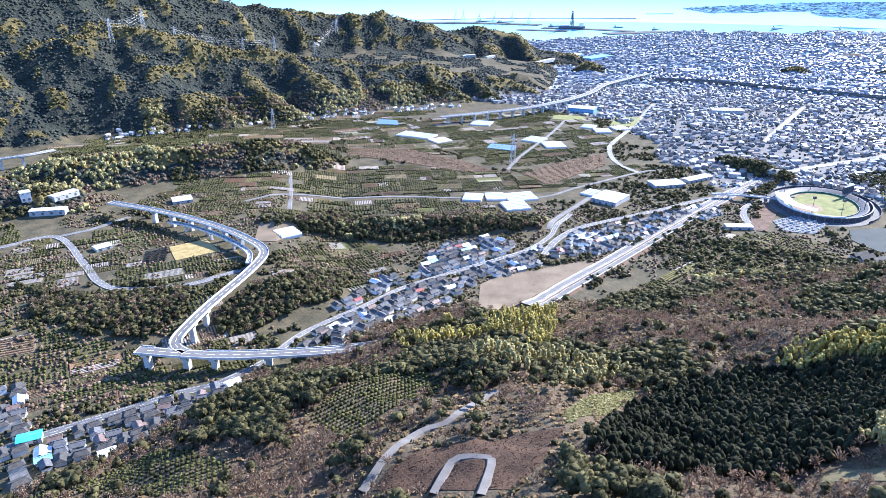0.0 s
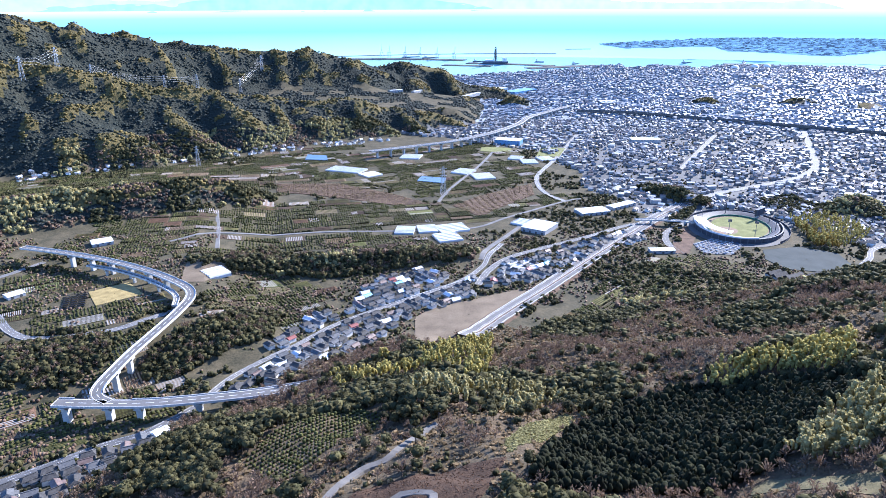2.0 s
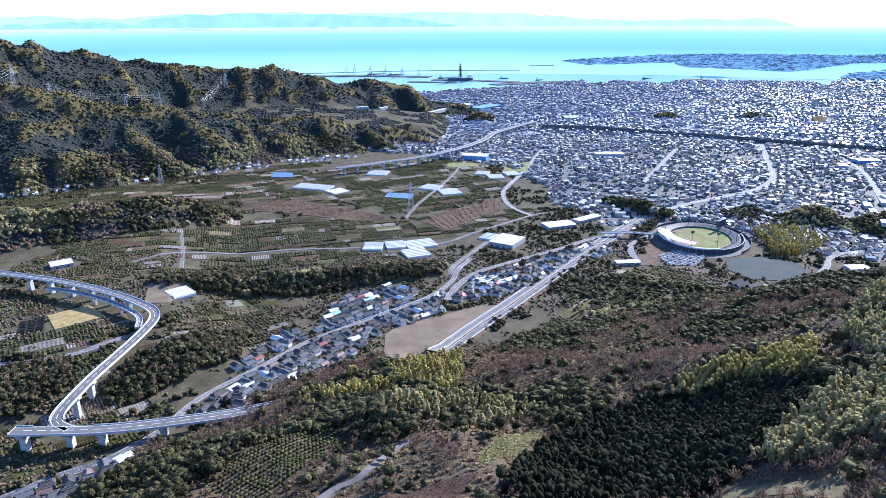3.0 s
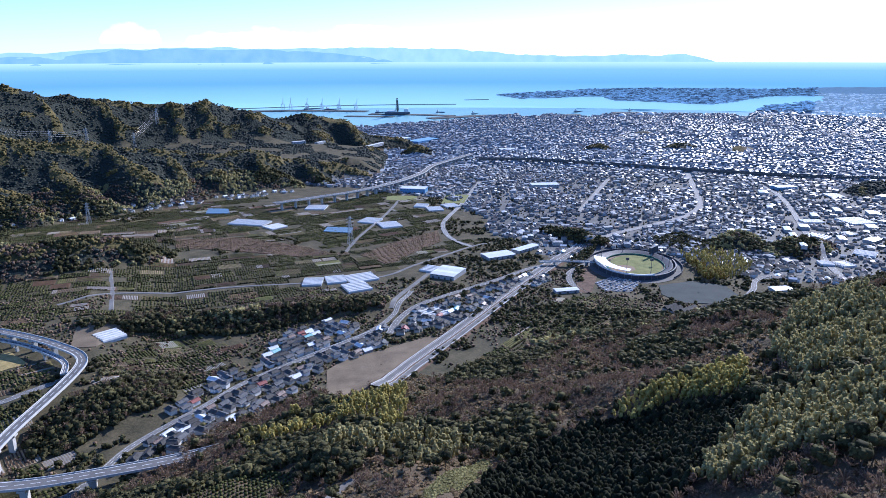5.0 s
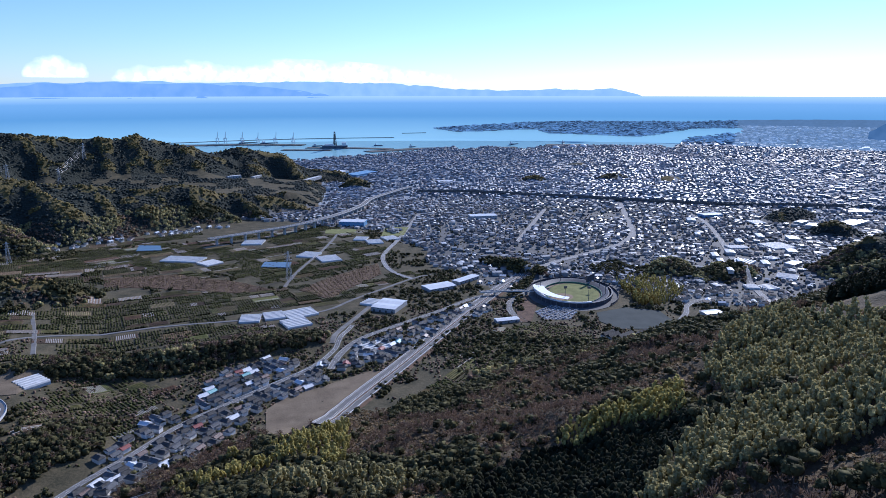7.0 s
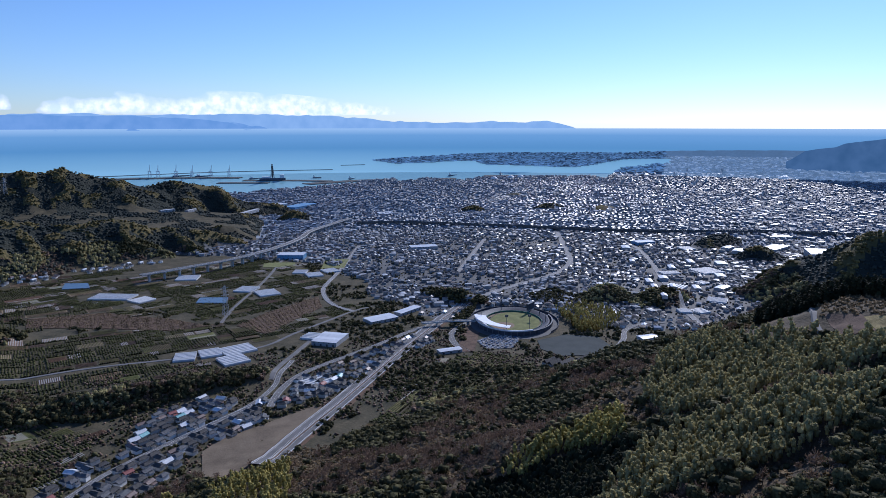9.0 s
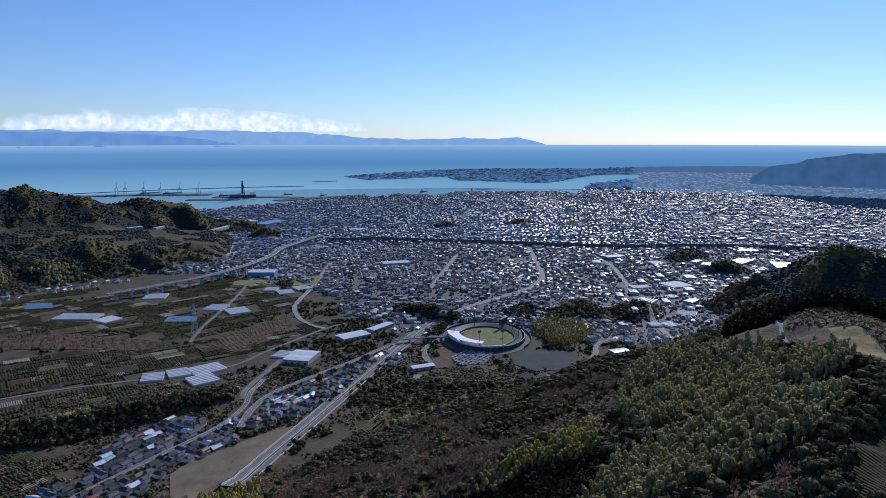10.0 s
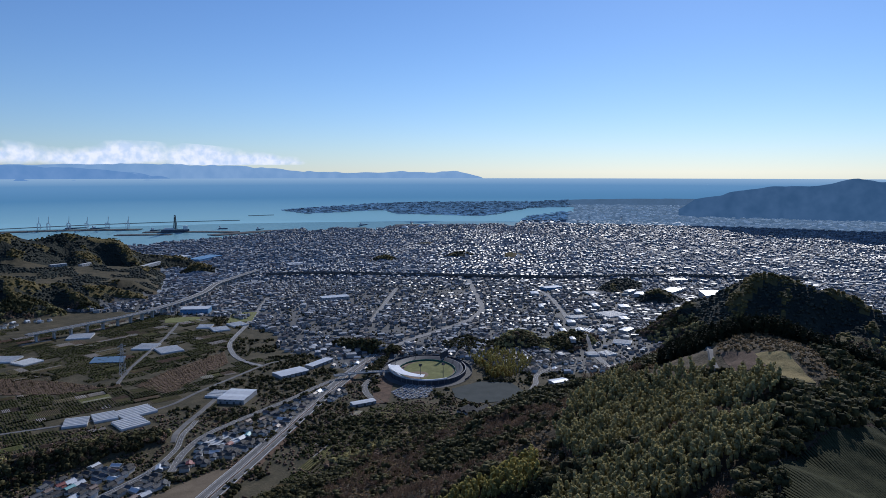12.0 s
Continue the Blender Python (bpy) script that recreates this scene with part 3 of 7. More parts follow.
def on_land(line, lift=0.0):
    line = np.asarray(line, float)
    return np.column_stack([line[:, 0], line[:, 1], height(line[:, 0], line[:, 1]) + lift])


def sides(line):
    d = np.gradient(line[:, :2], axis=0)
    d /= np.maximum(np.linalg.norm(d, axis=1, keepdims=True), 1e-6)
    return np.column_stack([-d[:, 1], d[:, 0]])


def sweep(line, profile):
    """A profile of (offset to the left, height) carried along a line; ends are closed when the profile is."""
    n = sides(line)
    rows = [np.column_stack([line[:, 0] + n[:, 0] * o, line[:, 1] + n[:, 1] * o, line[:, 2] + h]) for o, h in profile]
    v = np.stack(rows, 1)
    return v.reshape(-1, 3), grid_faces(len(line), len(profile))


def warped(v):
    return np.column_stack(draw_in(v[:, 0], v[:, 1], v[:, 2]))


def band(name, line, profile, mat, parent=None, label=""):
    v, f = sweep(line, profile)
    me = mesh_of(name, warped(v), f, [mat])
    ob = new(name, me)
    ob.parent = parent
    return tagged(ob, label)


def dashes(line, offset, length, gap, width, lift):
    """Broken line marking as one mesh: short quads along the line."""
    seg = np.linalg.norm(np.diff(line, axis=0), axis=1)
    s = np.concatenate([[0], np.cumsum(seg)])
    n = sides(line)
    v = []
    for a in np.arange(2, s[-1] - length, length + gap):
        for q in (a, a + length):
            c = [np.interp(q, s, line[:, k]) for k in range(3)]
            m = [np.interp(q, s, n[:, k]) for k in range(2)]
            for o in (offset - width / 2, offset + width / 2):
                v.append((c[0] + m[0] * o, c[1] + m[1] * o, c[2] + lift))
    v = np.array(v)
    f = np.arange(len(v)).reshape(-1, 4)[:, [0, 2, 3, 1]]
    return v, f


def road(name, pts, width, mat, label, lines=False, lift=0.7, kerb=True, hilly=False):
    line = on_land(curve_through(pts, 5.0), lift)
    w = width / 2
    if hilly:
        nn = sides(line)
        for o in (-w, w):
            line[:, 2] = np.maximum(line[:, 2], height(line[:, 0] + nn[:, 0] * o, line[:, 1] + nn[:, 1] * o) + lift)
        pad = np.pad(line[:, 2], 2, mode="edge")
        line[:, 2] = np.maximum(np.convolve(pad, np.ones(5) / 5, "valid"), line[:, 2] - 0.4)
    root = tagged(new(name), label, "road", kind="structure")
    band("roadway", line, [(-w - 1.2, -2.2), (-w, 0), (w, 0), (w + 1.2, -2.2)], mat, root)
    if lines:
        for o in (-w + 0.5, w - 0.5):
            band("edge_line", line + [0, 0, 0.05], [(o - 0.1, 0), (o + 0.1, 0)], M["white_line"], root)
        v, f = dashes(line, 0, 6, 6, 0.25, 0.06)
        mark = new("centre_line", mesh_of("centre_line", v, f, [M["white_line"]]))
        mark.parent = root
    if kerb:
        for o in (-w - 0.3, w + 0.3):
            band("kerb", line, [(o - 0.25, -0.6), (o - 0.25, 0.3), (o + 0.25, 0.3), (o + 0.25, -0.6)], M["kerb_stone"], root)
    return root


def deck(name, pts, width, label, piers, pier_size, lines=True, depth=2.6, mat=None, end_cap=True, wall=None, tall=1.1, gaps=()):
    """An elevated road: slab with haunches, parapets, markings and piers down to the land."""
    line = curve_through(pts, 5.0)
    w = width / 2
    root = tagged(new(name), label, "viaduct", kind="structure")
    band("girder", line, [(-w * 0.55, -depth), (-w * 0.62, -1.0), (-w, -0.55), (-w, 0), (w, 0), (w, -0.55), (w * 0.62, -1.0), (w * 0.55, -depth), (-w * 0.55, -depth)], M["girder"], root)
    band("carriageway", line + [0, 0, 0.04], [(-w + 0.5, 0), (w - 0.5, 0)], mat or M["deck_road"], root)
    run = np.concatenate([[0], np.cumsum(np.linalg.norm(np.diff(line, axis=0), axis=1))])
    for o in (-w + 0.2, w - 0.2):
        spans = [(0, run[-1] + 1)]
        for side, s0, s1 in gaps:
            if side * o > 0:
                spans = [q for a, b in spans for q in ((a, min(b, s0)), (max(a, s1), b)) if q[1] - q[0] > 8]
        for s0, s1 in spans:
          keep = (run >= s0) & (run <= s1)
          band("parapet", line[keep], [(o - 0.25, -1.3), (o - 0.25, tall), (o + 0.25, tall), (o + 0.25, -1.3), (o - 0.25, -1.3)], wall or M["parapet"], root)
    if lines:
        for o in (-w + 1.6, w - 1.6):
            band("edge_line", line + [0, 0, 0.08], [(o - 0.3, 0), (o + 0.3, 0)], M["white_line"], root)
        v, f = dashes(line, 0, 8, 5, 0.55, 0.1)
        mark = new("centre_line", mesh_of("centre_line", warped(v), f, [M["white_line"]]))
        mark.parent = root
    s = np.concatenate([[0], np.cumsum(np.linalg.norm(np.diff(line, axis=0), axis=1))])
    n = sides(line)
    for at in piers if isinstance(piers, (list, tuple)) else np.arange(piers * 0.5, s[-1], piers):
        c = [np.interp(at, s, line[:, k]) for k in range(3)]
        nx, ny = np.interp(at, s, n[:, 0]), np.interp(at, s, n[:, 1])
        foot = float(height(c[0], c[1])) - 3
        top = c[2] - depth + 0.2
        if top - foot < 4:
            continue
        # column that widens to a crosshead
        prof = [(0.30, foot, 1.0), (0.30, top - 4.0, 1.0), (0.62, top - 1.6, 1.15), (0.62, top, 1.15)]
        bm = bmesh.new()
        rings = []
        for k, z, d in prof:
            a, b = width * k, pier_size * 0.5 * d
            rings.append([bm.verts.new(tuple(float(q) for q in draw_in(np.array(c[0] + nx * i * a * 0.75 - ny * j * b), np.array(c[1] + ny * i * a * 0.75 + nx * j * b), np.array(z))))
                          for i, j in ((-1, -1), (1, -1), (1, 1), (-1, 1))])
        for r0, r1 in zip(rings[:-1], rings[1:]):
            for q in range(4):
                bm.faces.new((r0[q], r0[(q + 1) % 4], r1[(q + 1) % 4], r1[q]))
        bm.faces.new(rings[-1])
        part("pier", bm, M["concrete"], root)
    if end_cap:
        for i in (0, -1):
            nn, c = n[i], line[i]
            bm = bmesh.new()
            vs = [bm.verts.new((c[0] + nn[0] * o, c[1] + nn[1] * o, c[2] + h)) for o, h in ((-w, 1.0), (w, 1.0), (w, -0.6), (w * 0.6, -depth), (-w * 0.6, -depth), (-w, -0.6))]
            bm.faces.new(vs)
            part("end_wall", bm, M["concrete"], root)
    return root


M["deck_road"] = material("new_deck_asphalt", (0.09, 0.088, 0.085), (0.155, 0.15, 0.145), 0.9, 14, fine=1.2)
M["girder"] = material("painted_girder", (0.10, 0.10, 0.105), (0.17, 0.17, 0.175), 0.6, 10, fine=1.5)
M["parapet"] = material("pale_parapet", (0.42, 0.42, 0.41), (0.6, 0.59, 0.57), 0.6, 6, fine=0.7)

deck("interchange_bridge", BRIDGE, 15, "pale concrete interchange bridge on tall piers over the valley", [60, 130, 185, 215, 258], 6, gaps=[(-1, 198, 248)])
deck("curved_ramp", RAMP, 12.5, "curving two-lane ramp climbing from the bridge to the plateau", [70, 100, 330, 370, 410, 450, 490, 530], 5, gaps=[(-1, 0, 20), (1, 0, 22)])
deck("inner_ramp", INNER_RAMP, 7, "narrow inner slip road beside the curved ramp", 60, 3, depth=1.2)
deck("expressway_viaduct", VIADUCT, 19, "long pale viaduct curving over the fields on concrete piers", 42, 4, end_cap=False)
deck("elevated_highway", HIGHWAY, 26, "dark elevated highway crossing the town", 60, 5, lines=False, depth=4, mat=M["asphalt"], end_cap=False, wall=M["dark_steel"], tall=4.0)

# dual carriageway with a median and concrete edges
exp_line = on_land(curve_through(EXPRESSWAY, 8.0), 2.6)
exp_root = tagged(new("dual_carriageway"), "newly built straight dual carriageway on a low embankment", "road", kind="structure")
band("embankment", exp_line, [(-23, -5), (-13.5, -0.15), (13.5, -0.15), (23, -5)], M["red_soil"], exp_root, "bare brown earth embankment")
for o in (-7.2, 7.2):
    band("carriageway", exp_line, [(o - 4.6, 0), (o + 4.6, 0)], M["deck_road"], exp_root)
    for e in (-3.9, 3.9):
        band("edge_line", exp_line + [0, 0, 0.05], [(o + e - 0.17, 0), (o + e + 0.17, 0)], M["white_line"], exp_root)
for o in (-12.6, 0.0, 12.6):
    band("barrier", exp_line, [(o - 0.45, -0.3), (o - 0.45, 1.1), (o + 0.45, 1.1), (o + 0.45, -0.3)], M["parapet"], exp_root)
# overbridge at its far end
deck("side_bridge", SIDE_BRIDGE, 11, "far pale road bridge on a tall pier beside the hills", [60, 100], 5, end_cap=False)
cross = [(490, 1178, 62), (545, 1168, 62), (600, 1150, 61)]
deck("overbridge", cross, 9, "short concrete overbridge across the dual carriageway", [30], 2.5, depth=1.4)

road("town_road", TOWN_ROAD, 18, M["street"], "broad pale street curving through the town", True)
road("long_street", LONG_ROAD, 13, M["street"], "long straight grey street past warehouses", True)
road("back_street", BACK_ROAD, 12, M["street"], "grey street slanting through the houses", True)
road("village_road", VILLAGE_ROAD, 7, M["pale_road"], "grey village road between tiled houses", True)
road("lower_road", LOWER_ROAD, 9, M["asphalt"], "grey valley road on a low embankment", True)
road("loop_road", LOOP_ROAD, 9, M["pale_road"], "pale asphalt loop road round the fields", True)
road("plateau_road", PLATEAU_ROAD, 7, M["pale_road"], "pale farm road on the plateau")
M["hill_asphalt"] = material("old_grey_asphalt", (0.09, 0.083, 0.075), (0.15, 0.14, 0.126), 0.9, 9, fine=0.9)
road("hill_road", HILL_ROAD, 4.2, M["hill_asphalt"], "narrow grey mountain road through scrub", kerb=False, lift=0.9, hilly=True)
road("hairpin_road", HAIRPIN, 3.9, M["hill_asphalt"], "narrow mountain road turning in a hairpin bend", lift=0.7, kerb=False, hilly=True)
road("farm_road", FARM_ROAD, 6, M["pale_road"], "pale farm road along the orchards", kerb=False)
road("curving_road", CURVE_ROAD, 10, M["street"], "pale road curving down through fields", True)
road("cross_road", CROSS_ROAD, 7, M["pale_road"], "pale farm road crossing the orchards", kerb=False)
road("farm_lane", LANE, 6, M["pale_road"], "straight pale lane between orchard plots", kerb=False)
road("river_road", RIVER_ROAD, 10, M["pale_road"], "grey two-lane road beside the river", True)
road("river_lane", RIVER_LANE, 8, M["pale_road"], "pale lane along the river bank", kerb=False)
road("stadium_road", STADIUM_ROAD, 11, M["pale_road"], "pale access road curving up to the stadium", True)
road("ring_lane", POND_ROAD, 9, M["pale_road"], "pale lane round the sports ground", True)
road("ridge_track", RIDGE_TRACK, 4, M["pale_road"], "pale concrete track on the ridge", kerb=False)
canal = on_land(curve_through(CANAL, 8), 0.3)
canal_root = tagged(new("canal"), "shallow river in a concrete channel through the village", "river", kind="structure")
band("channel_water", canal, [(-5, 0.3), (5, 0.3)], M["asphalt"], canal_root)
for o in (-6, 6):
    band("bank_wall", canal, [(o - 0.5, -1), (o - 0.5, 1.2), (o + 0.5, 1.2), (o + 0.5, -1)], M["concrete"], canal_root)


# ---- flat and draped patches of ground ----
def patch(name, poly, mat, label, category="field", lift=0.5, rings=7, group="", kind="", level=None, step=5.0):
    """A sheet of soil or turf over the land inside an outline, with a skirt at its edge."""
    p = np.asarray(poly, float)
    edge = []
    for a, b in zip(p, np.roll(p, -1, 0)):
        n = max(1, int(np.linalg.norm(b - a) / step))
        edge.append(a + (b - a) * (np.arange(n) / n)[:, None])
    edge = np.vstack(edge)
    c = edge.mean(0)
    k = np.linspace(0.02, 1, rings)[:, None, None]
    xy = (c + (edge - c)[None] * k)
    xy = np.concatenate([xy, c + (edge - c)[None] * 1.006], 0)
    xy = np.concatenate([xy, xy[:, :1]], 1)
    z = height(xy[..., 0], xy[..., 1]) + lift if level is None else np.full(xy.shape[:2], float(level))
    z[-1] -= lift + 1.2
    v = np.concatenate([xy, z[..., None]], 2)
    f = grid_faces(v.shape[0], v.shape[1])
    me = mesh_of(name, warped(v.reshape(-1, 3)), f, [mat], None, False)
    return thing(name, me, label, category, group, kind)


def inside(x, y, poly):
    x, y = np.asarray(x), np.asarray(y)
    ok = np.zeros(x.shape, bool)
    for (x0, y0), (x1, y1) in zip(poly, poly[1:] + poly[:1]):
        if y0 == y1:
            continue
        hit = ((y0 > y) != (y1 > y)) & (x < (x1 - x0) * (y - y0) / (y1 - y0) + x0)
        ok ^= hit
    return ok


M["turf"] = material("winter_turf", (0.13, 0.14, 0.05), (0.24, 0.24, 0.09), 0.95, 14, fine=1.2, bump=0.2, spec=0.2)
M["gravel"] = material("grey_gravel", (0.04, 0.05, 0.048), (0.07, 0.08, 0.077), 0.95, 30, fine=2, spec=0.2)
M["tea"] = material("tea_rows", (0.028, 0.032, 0.015), (0.062, 0.064, 0.03), 0.95, 5, fine=0.8, bump=0.6, spec=0.1)
M["dry_grass"] = material("dry_grass", (0.22, 0.17, 0.07), (0.40, 0.31, 0.13), 0.95, 9, fine=0.9, bump=0.6, spec=0.2)
M["dark_soil"] = material("dark_brown_soil", (0.035, 0.022, 0.014), (0.095, 0.057, 0.034), 0.95, 8, fine=1.0, bump=0.6, spec=0.2)
patch("sports_ground", SCHOOLFIELD, M["sand"], "broad bare brown sports ground beside the village", "sports ground", lift=0.9)
patch("bare_bank", EARTH_C, M["red_soil"], "bare brown bank beside the stadium road", "slope", 0.9, kind="structure")
patch("gravel_ground", POND, M["gravel"], "round grey gravel ground beside the stadium", "sports ground", lift=0.9)
patch("car_park", CARPARK, M["asphalt"], "grey asphalt car park below the stadium", "car park", lift=0.8, kind="structure")
patch("ploughed_terrace", BROWN_FIELD, M["dark_soil"], "brown ploughed terrace on the mountain side", lift=0.3, rings=14, step=3)
patch("dry_terrace", TERRACE_FIELD, M["red_soil"], "brown bare terrace on the ridge", lift=0.3, rings=12, step=4)
patch("tan_meadow", TAN_FIELD, M["dry_grass"], "yellow dry grass field on the ridge", lift=0.4, rings=12, step=4)
M["rough_grass"] = material("rough_olive_grass", (0.075, 0.07, 0.035), (0.17, 0.145, 0.075), 0.95, 6, fine=0.7, bump=0.7, spec=0.2)
patch("dry_meadow", MEADOW, M["rough_grass"], "rough olive-brown grass on the slope", lift=0.3, rings=12, step=3)

# ---- stadium ----
def arc_line(cx, cy, a, b, turn, a0, a1, n, z):
    t = np.radians(np.linspace(a0, a1, n))
    c, s = math.cos(radians(turn)), math.sin(radians(turn))
    u, v = a * np.cos(t), b * np.sin(t)
    return np.column_stack([cx + u * c - v * s, cy + u * s + v * c, np.full(n, float(z))])


def oval(cx, cy, a, b, turn, n=40):
    return [tuple(p[:2]) for p in arc_line(cx, cy, a, b, turn, 0, 360 - 360 / n, n, 0)]


M["seats"] = material("white_seating", (0.72, 0.73, 0.75), (0.85, 0.85, 0.86), 0.5, 5, fine=0.8)
M["stand"] = material("dark_stand_wall", (0.03, 0.033, 0.045), (0.07, 0.073, 0.09), 0.7, 8, fine=1)
M["infield"] = material("infield_earth", (0.20, 0.145, 0.10), (0.29, 0.215, 0.15), 0.95, 10, fine=1, spec=0.2)
M["green_fence"] = material("green_fence", (0.02, 0.10, 0.07), (0.04, 0.16, 0.11), 0.6, 4)
M["steel"] = material("galvanised_steel", (0.42, 0.43, 0.45), (0.58, 0.59, 0.6), 0.45, 3, metal=0.6)
SX, SY, SZ = 672.0, 1134.0, 54.0
stadium = tagged(new("baseball_stadium"), "oval baseball stadium with white seats and a grass outfield", "stadium")
stadium.location = (SX, SY, SZ - 2)


def in_stadium(ob):
    ob.parent = stadium
    ob.matrix_parent_inverse = Matrix.Translation((-SX, -SY, -(SZ - 2)))
    return ob


def ring(name, a, b, a0, a1, z, prof, mat, label=""):
    line = arc_line(SX, SY, a, b, 62, a0, a1, 90, z)
    v, f = sweep(line, prof)
    return tagged(in_stadium(new(name, mesh_of(name, v, f, [mat]))), label)


def disc(name, poly, z, mat, label=""):
    bm = bmesh.new()
    bm.faces.new([bm.verts.new((x, y, z)) for x, y in poly])
    me = bpy.data.meshes.new(name)
    bm.to_mesh(me)
    bm.free()
    me.materials.append(mat)
    return tagged(in_stadium(new(name, me)), label)


disc("apron", oval(SX, SY, 112, 90, 62, 64), SZ - 0.4, M["asphalt"], "grey asphalt apron")
disc("warning_track", oval(SX, SY, 72, 56, 62, 64), SZ, M["infield"], "brown earth warning track")
disc("outfield", oval(SX + 4, SY + 1, 66, 50, 62, 64), SZ + 0.15, M["turf"], "green-yellow winter turf")
disc("infield", oval(SX - 34, SY - 16, 26, 22, 20, 36), SZ + 0.3, M["infield"], "brown earth infield")
ring("lower_wall", 73, 57, 0, 360, SZ, [(0.4, -0.5), (0.4, 3), (-0.4, 3), (-0.4, -0.5)], M["green_fence"], "green padded fence")
steps = []
for k in range(9):
    steps += [(-k * 1.9, 1.5 + k * 1.05), (-(k + 1) * 1.9, 1.5 + k * 1.05)]
ring("main_stand", 74, 58, 80, 205, SZ, steps + [(-19, 10.4), (-19, -3)], M["seats"], "white tiered seating")
ring("outfield_stand", 74, 58, -155, 80, SZ, [(-0.5, 2.4), (-5, 4.0), (-12, 6.2), (-14, 6.2), (-14, -3)], M["stand"], "dark grassed outfield stand")
ring("canopy", 75, 59, 94, 172, SZ, [(3, 13.2), (3, 13.8), (-20, 16), (-20, 15.4), (3, 13.2)], M["seats"], "broad white canopy over the stand")
ring("outer_wall", 93, 77, 70, 290, SZ, [(0.5, -4), (0.5, 7.5), (-0.8, 7.5), (-0.8, -4)], M["stand"], "dark grey outer wall")
ring("rim", 93, 77, 70, 290, SZ + 7.5, [(0.9, 0), (0.9, 0.5), (-1.2, 0.5), (-1.2, 0)], M["girder"], "grey rim")
ring("fence", 108, 90, -130, 100, SZ, [(0.3, -4), (0.3, 3.4), (-0.3, 3.4), (-0.3, -4)], M["stand"])
for a in range(75, 290, 9):
    q = arc_line(SX, SY, 93.6, 77.6, 62, a, a, 1, SZ)[0]
    bm = bmesh.new()
    bmesh.ops.create_cube(bm, size=1, matrix=Matrix.Translation((q[0], q[1], SZ + 1.6)) @ Matrix.Diagonal((1.2, 1.2, 11.5, 1)))
    in_stadium(part("buttress", bm, M["girder"], None))
bx, by = arc_line(SX, SY, 88, 72, 62, -33, -33, 1, 0)[0][:2]
board = tagged(new("scoreboard"), "large dark scoreboard behind the outfield", "scoreboard")
board.matrix_world = pose(bx, by, SZ, 0, 0, 32)
for nm, m, mt in (("panel", Matrix.Translation((0, 0, 13)) @ Matrix.Diagonal((30, 4, 13, 1)), M["stand"]), ("base", Matrix.Translation((0, 0, 2)) @ Matrix.Diagonal((24, 3.4, 10, 1)), M["concrete"]),
                  ("hood", Matrix.Translation((0, 0, 19.8)) @ Matrix.Diagonal((31, 5, 0.8, 1)), M["dark_steel"])):
    bm = bmesh.new()
    bmesh.ops.create_cube(bm, size=1, matrix=m)
    part(nm, bm, mt, board)
mast = tagged(new("floodlight_mast"), "tall steel floodlight mast with a lamp rack", "floodlight", "stadium floodlights")
bm = bmesh.new()
bmesh.ops.create_cone(bm, cap_ends=True, segments=8, radius1=0.7, radius2=0.35, depth=34, matrix=Matrix.Translation((0, 0, 17)))
part("pole", bm, M["dark_steel"], mast)
bm = bmesh.new()
bmesh.ops.create_cube(bm, size=1, matrix=Matrix.Translation((0, 0, 34)) @ Matrix.Diagonal((6.5, 0.8, 4.5, 1)))
part("lamp_rack", bm, M["dark_steel"], mast)
for i in range(3):
    bm = bmesh.new()
    bmesh.ops.create_cube(bm, size=1, matrix=Matrix.Translation((0, 0.55, 32.7 + i * 1.4)) @ Matrix.Diagonal((6, 0.3, 0.9, 1)))
    part("lamp_row", bm, M["steel"], mast)
spots = [arc_line(SX, SY, 80, 64, 62, a, a, 1, SZ)[0] for a in (165, 205, 262, 300, 20, 95)]
mast.matrix_basis = pose(*spots[0])
for q in spots[1:]:
    copy_thing(mast, pose(*q, 0, 0, random.uniform(0, 360)))

# ---- parked cars ----
CAR_PAINT = [material("car_paint_" + n, tuple(c * 0.9 for c in col), col, 0.25, 2, coat=0.6) for n, col in (("white", (0.8, 0.8, 0.8)), ("silver", (0.5, 0.51, 0.53)), ("dark", (0.05, 0.055, 0.06)), ("blue", (0.08, 0.14, 0.3)))]
M["glass"] = material("dark_glass", (0.02, 0.025, 0.03), (0.04, 0.045, 0.05), 0.08, 3)
M["rubber"] = material("tyre_rubber", (0.02, 0.02, 0.02), (0.04, 0.04, 0.04), 0.9, 1)


def build_car(paint, label):
    car = tagged(new("car"), label, "car", "parked cars")
    bm = bmesh.new()
    bmesh.ops.create_cube(bm, size=1, matrix=Matrix.Translation((0, 0, 0.65)) @ Matrix.Diagonal((4.3, 1.75, 0.75, 1)))
    bmesh.ops.bevel(bm, geom=bm.edges[:], offset=0.14, segments=1, affect="EDGES")
    part("body", bm, paint, car)
    bm = bmesh.new()
    bmesh.ops.create_cube(bm, size=1, matrix=Matrix.Translation((-0.2, 0, 1.2)) @ Matrix.Diagonal((2.5, 1.55, 0.55, 1)))
    for v in bm.verts:
        if v.co.z > 1.3:
            v.co.x, v.co.y = v.co.x * 0.72, v.co.y * 0.85
    part("window", bm, M["glass"], car)
    bm = bmesh.new()
    bmesh.ops.create_cube(bm, size=1, matrix=Matrix.Translation((-0.15, 0, 1.5)) @ Matrix.Diagonal((1.75, 1.3, 0.06, 1)))
    part("roof", bm, paint, car)
    for x in (-1.35, 1.35):
        for y in (-0.8, 0.8):
            bm = bmesh.new()
            bmesh.ops.create_cone(bm, cap_ends=True, segments=8, radius1=0.33, radius2=0.33, depth=0.22, matrix=Matrix.Translation((x, y, 0.33)) @ Matrix.Rotation(radians(90), 4, "X"))
            part("wheel", bm, M["rubber"], car)
    return car


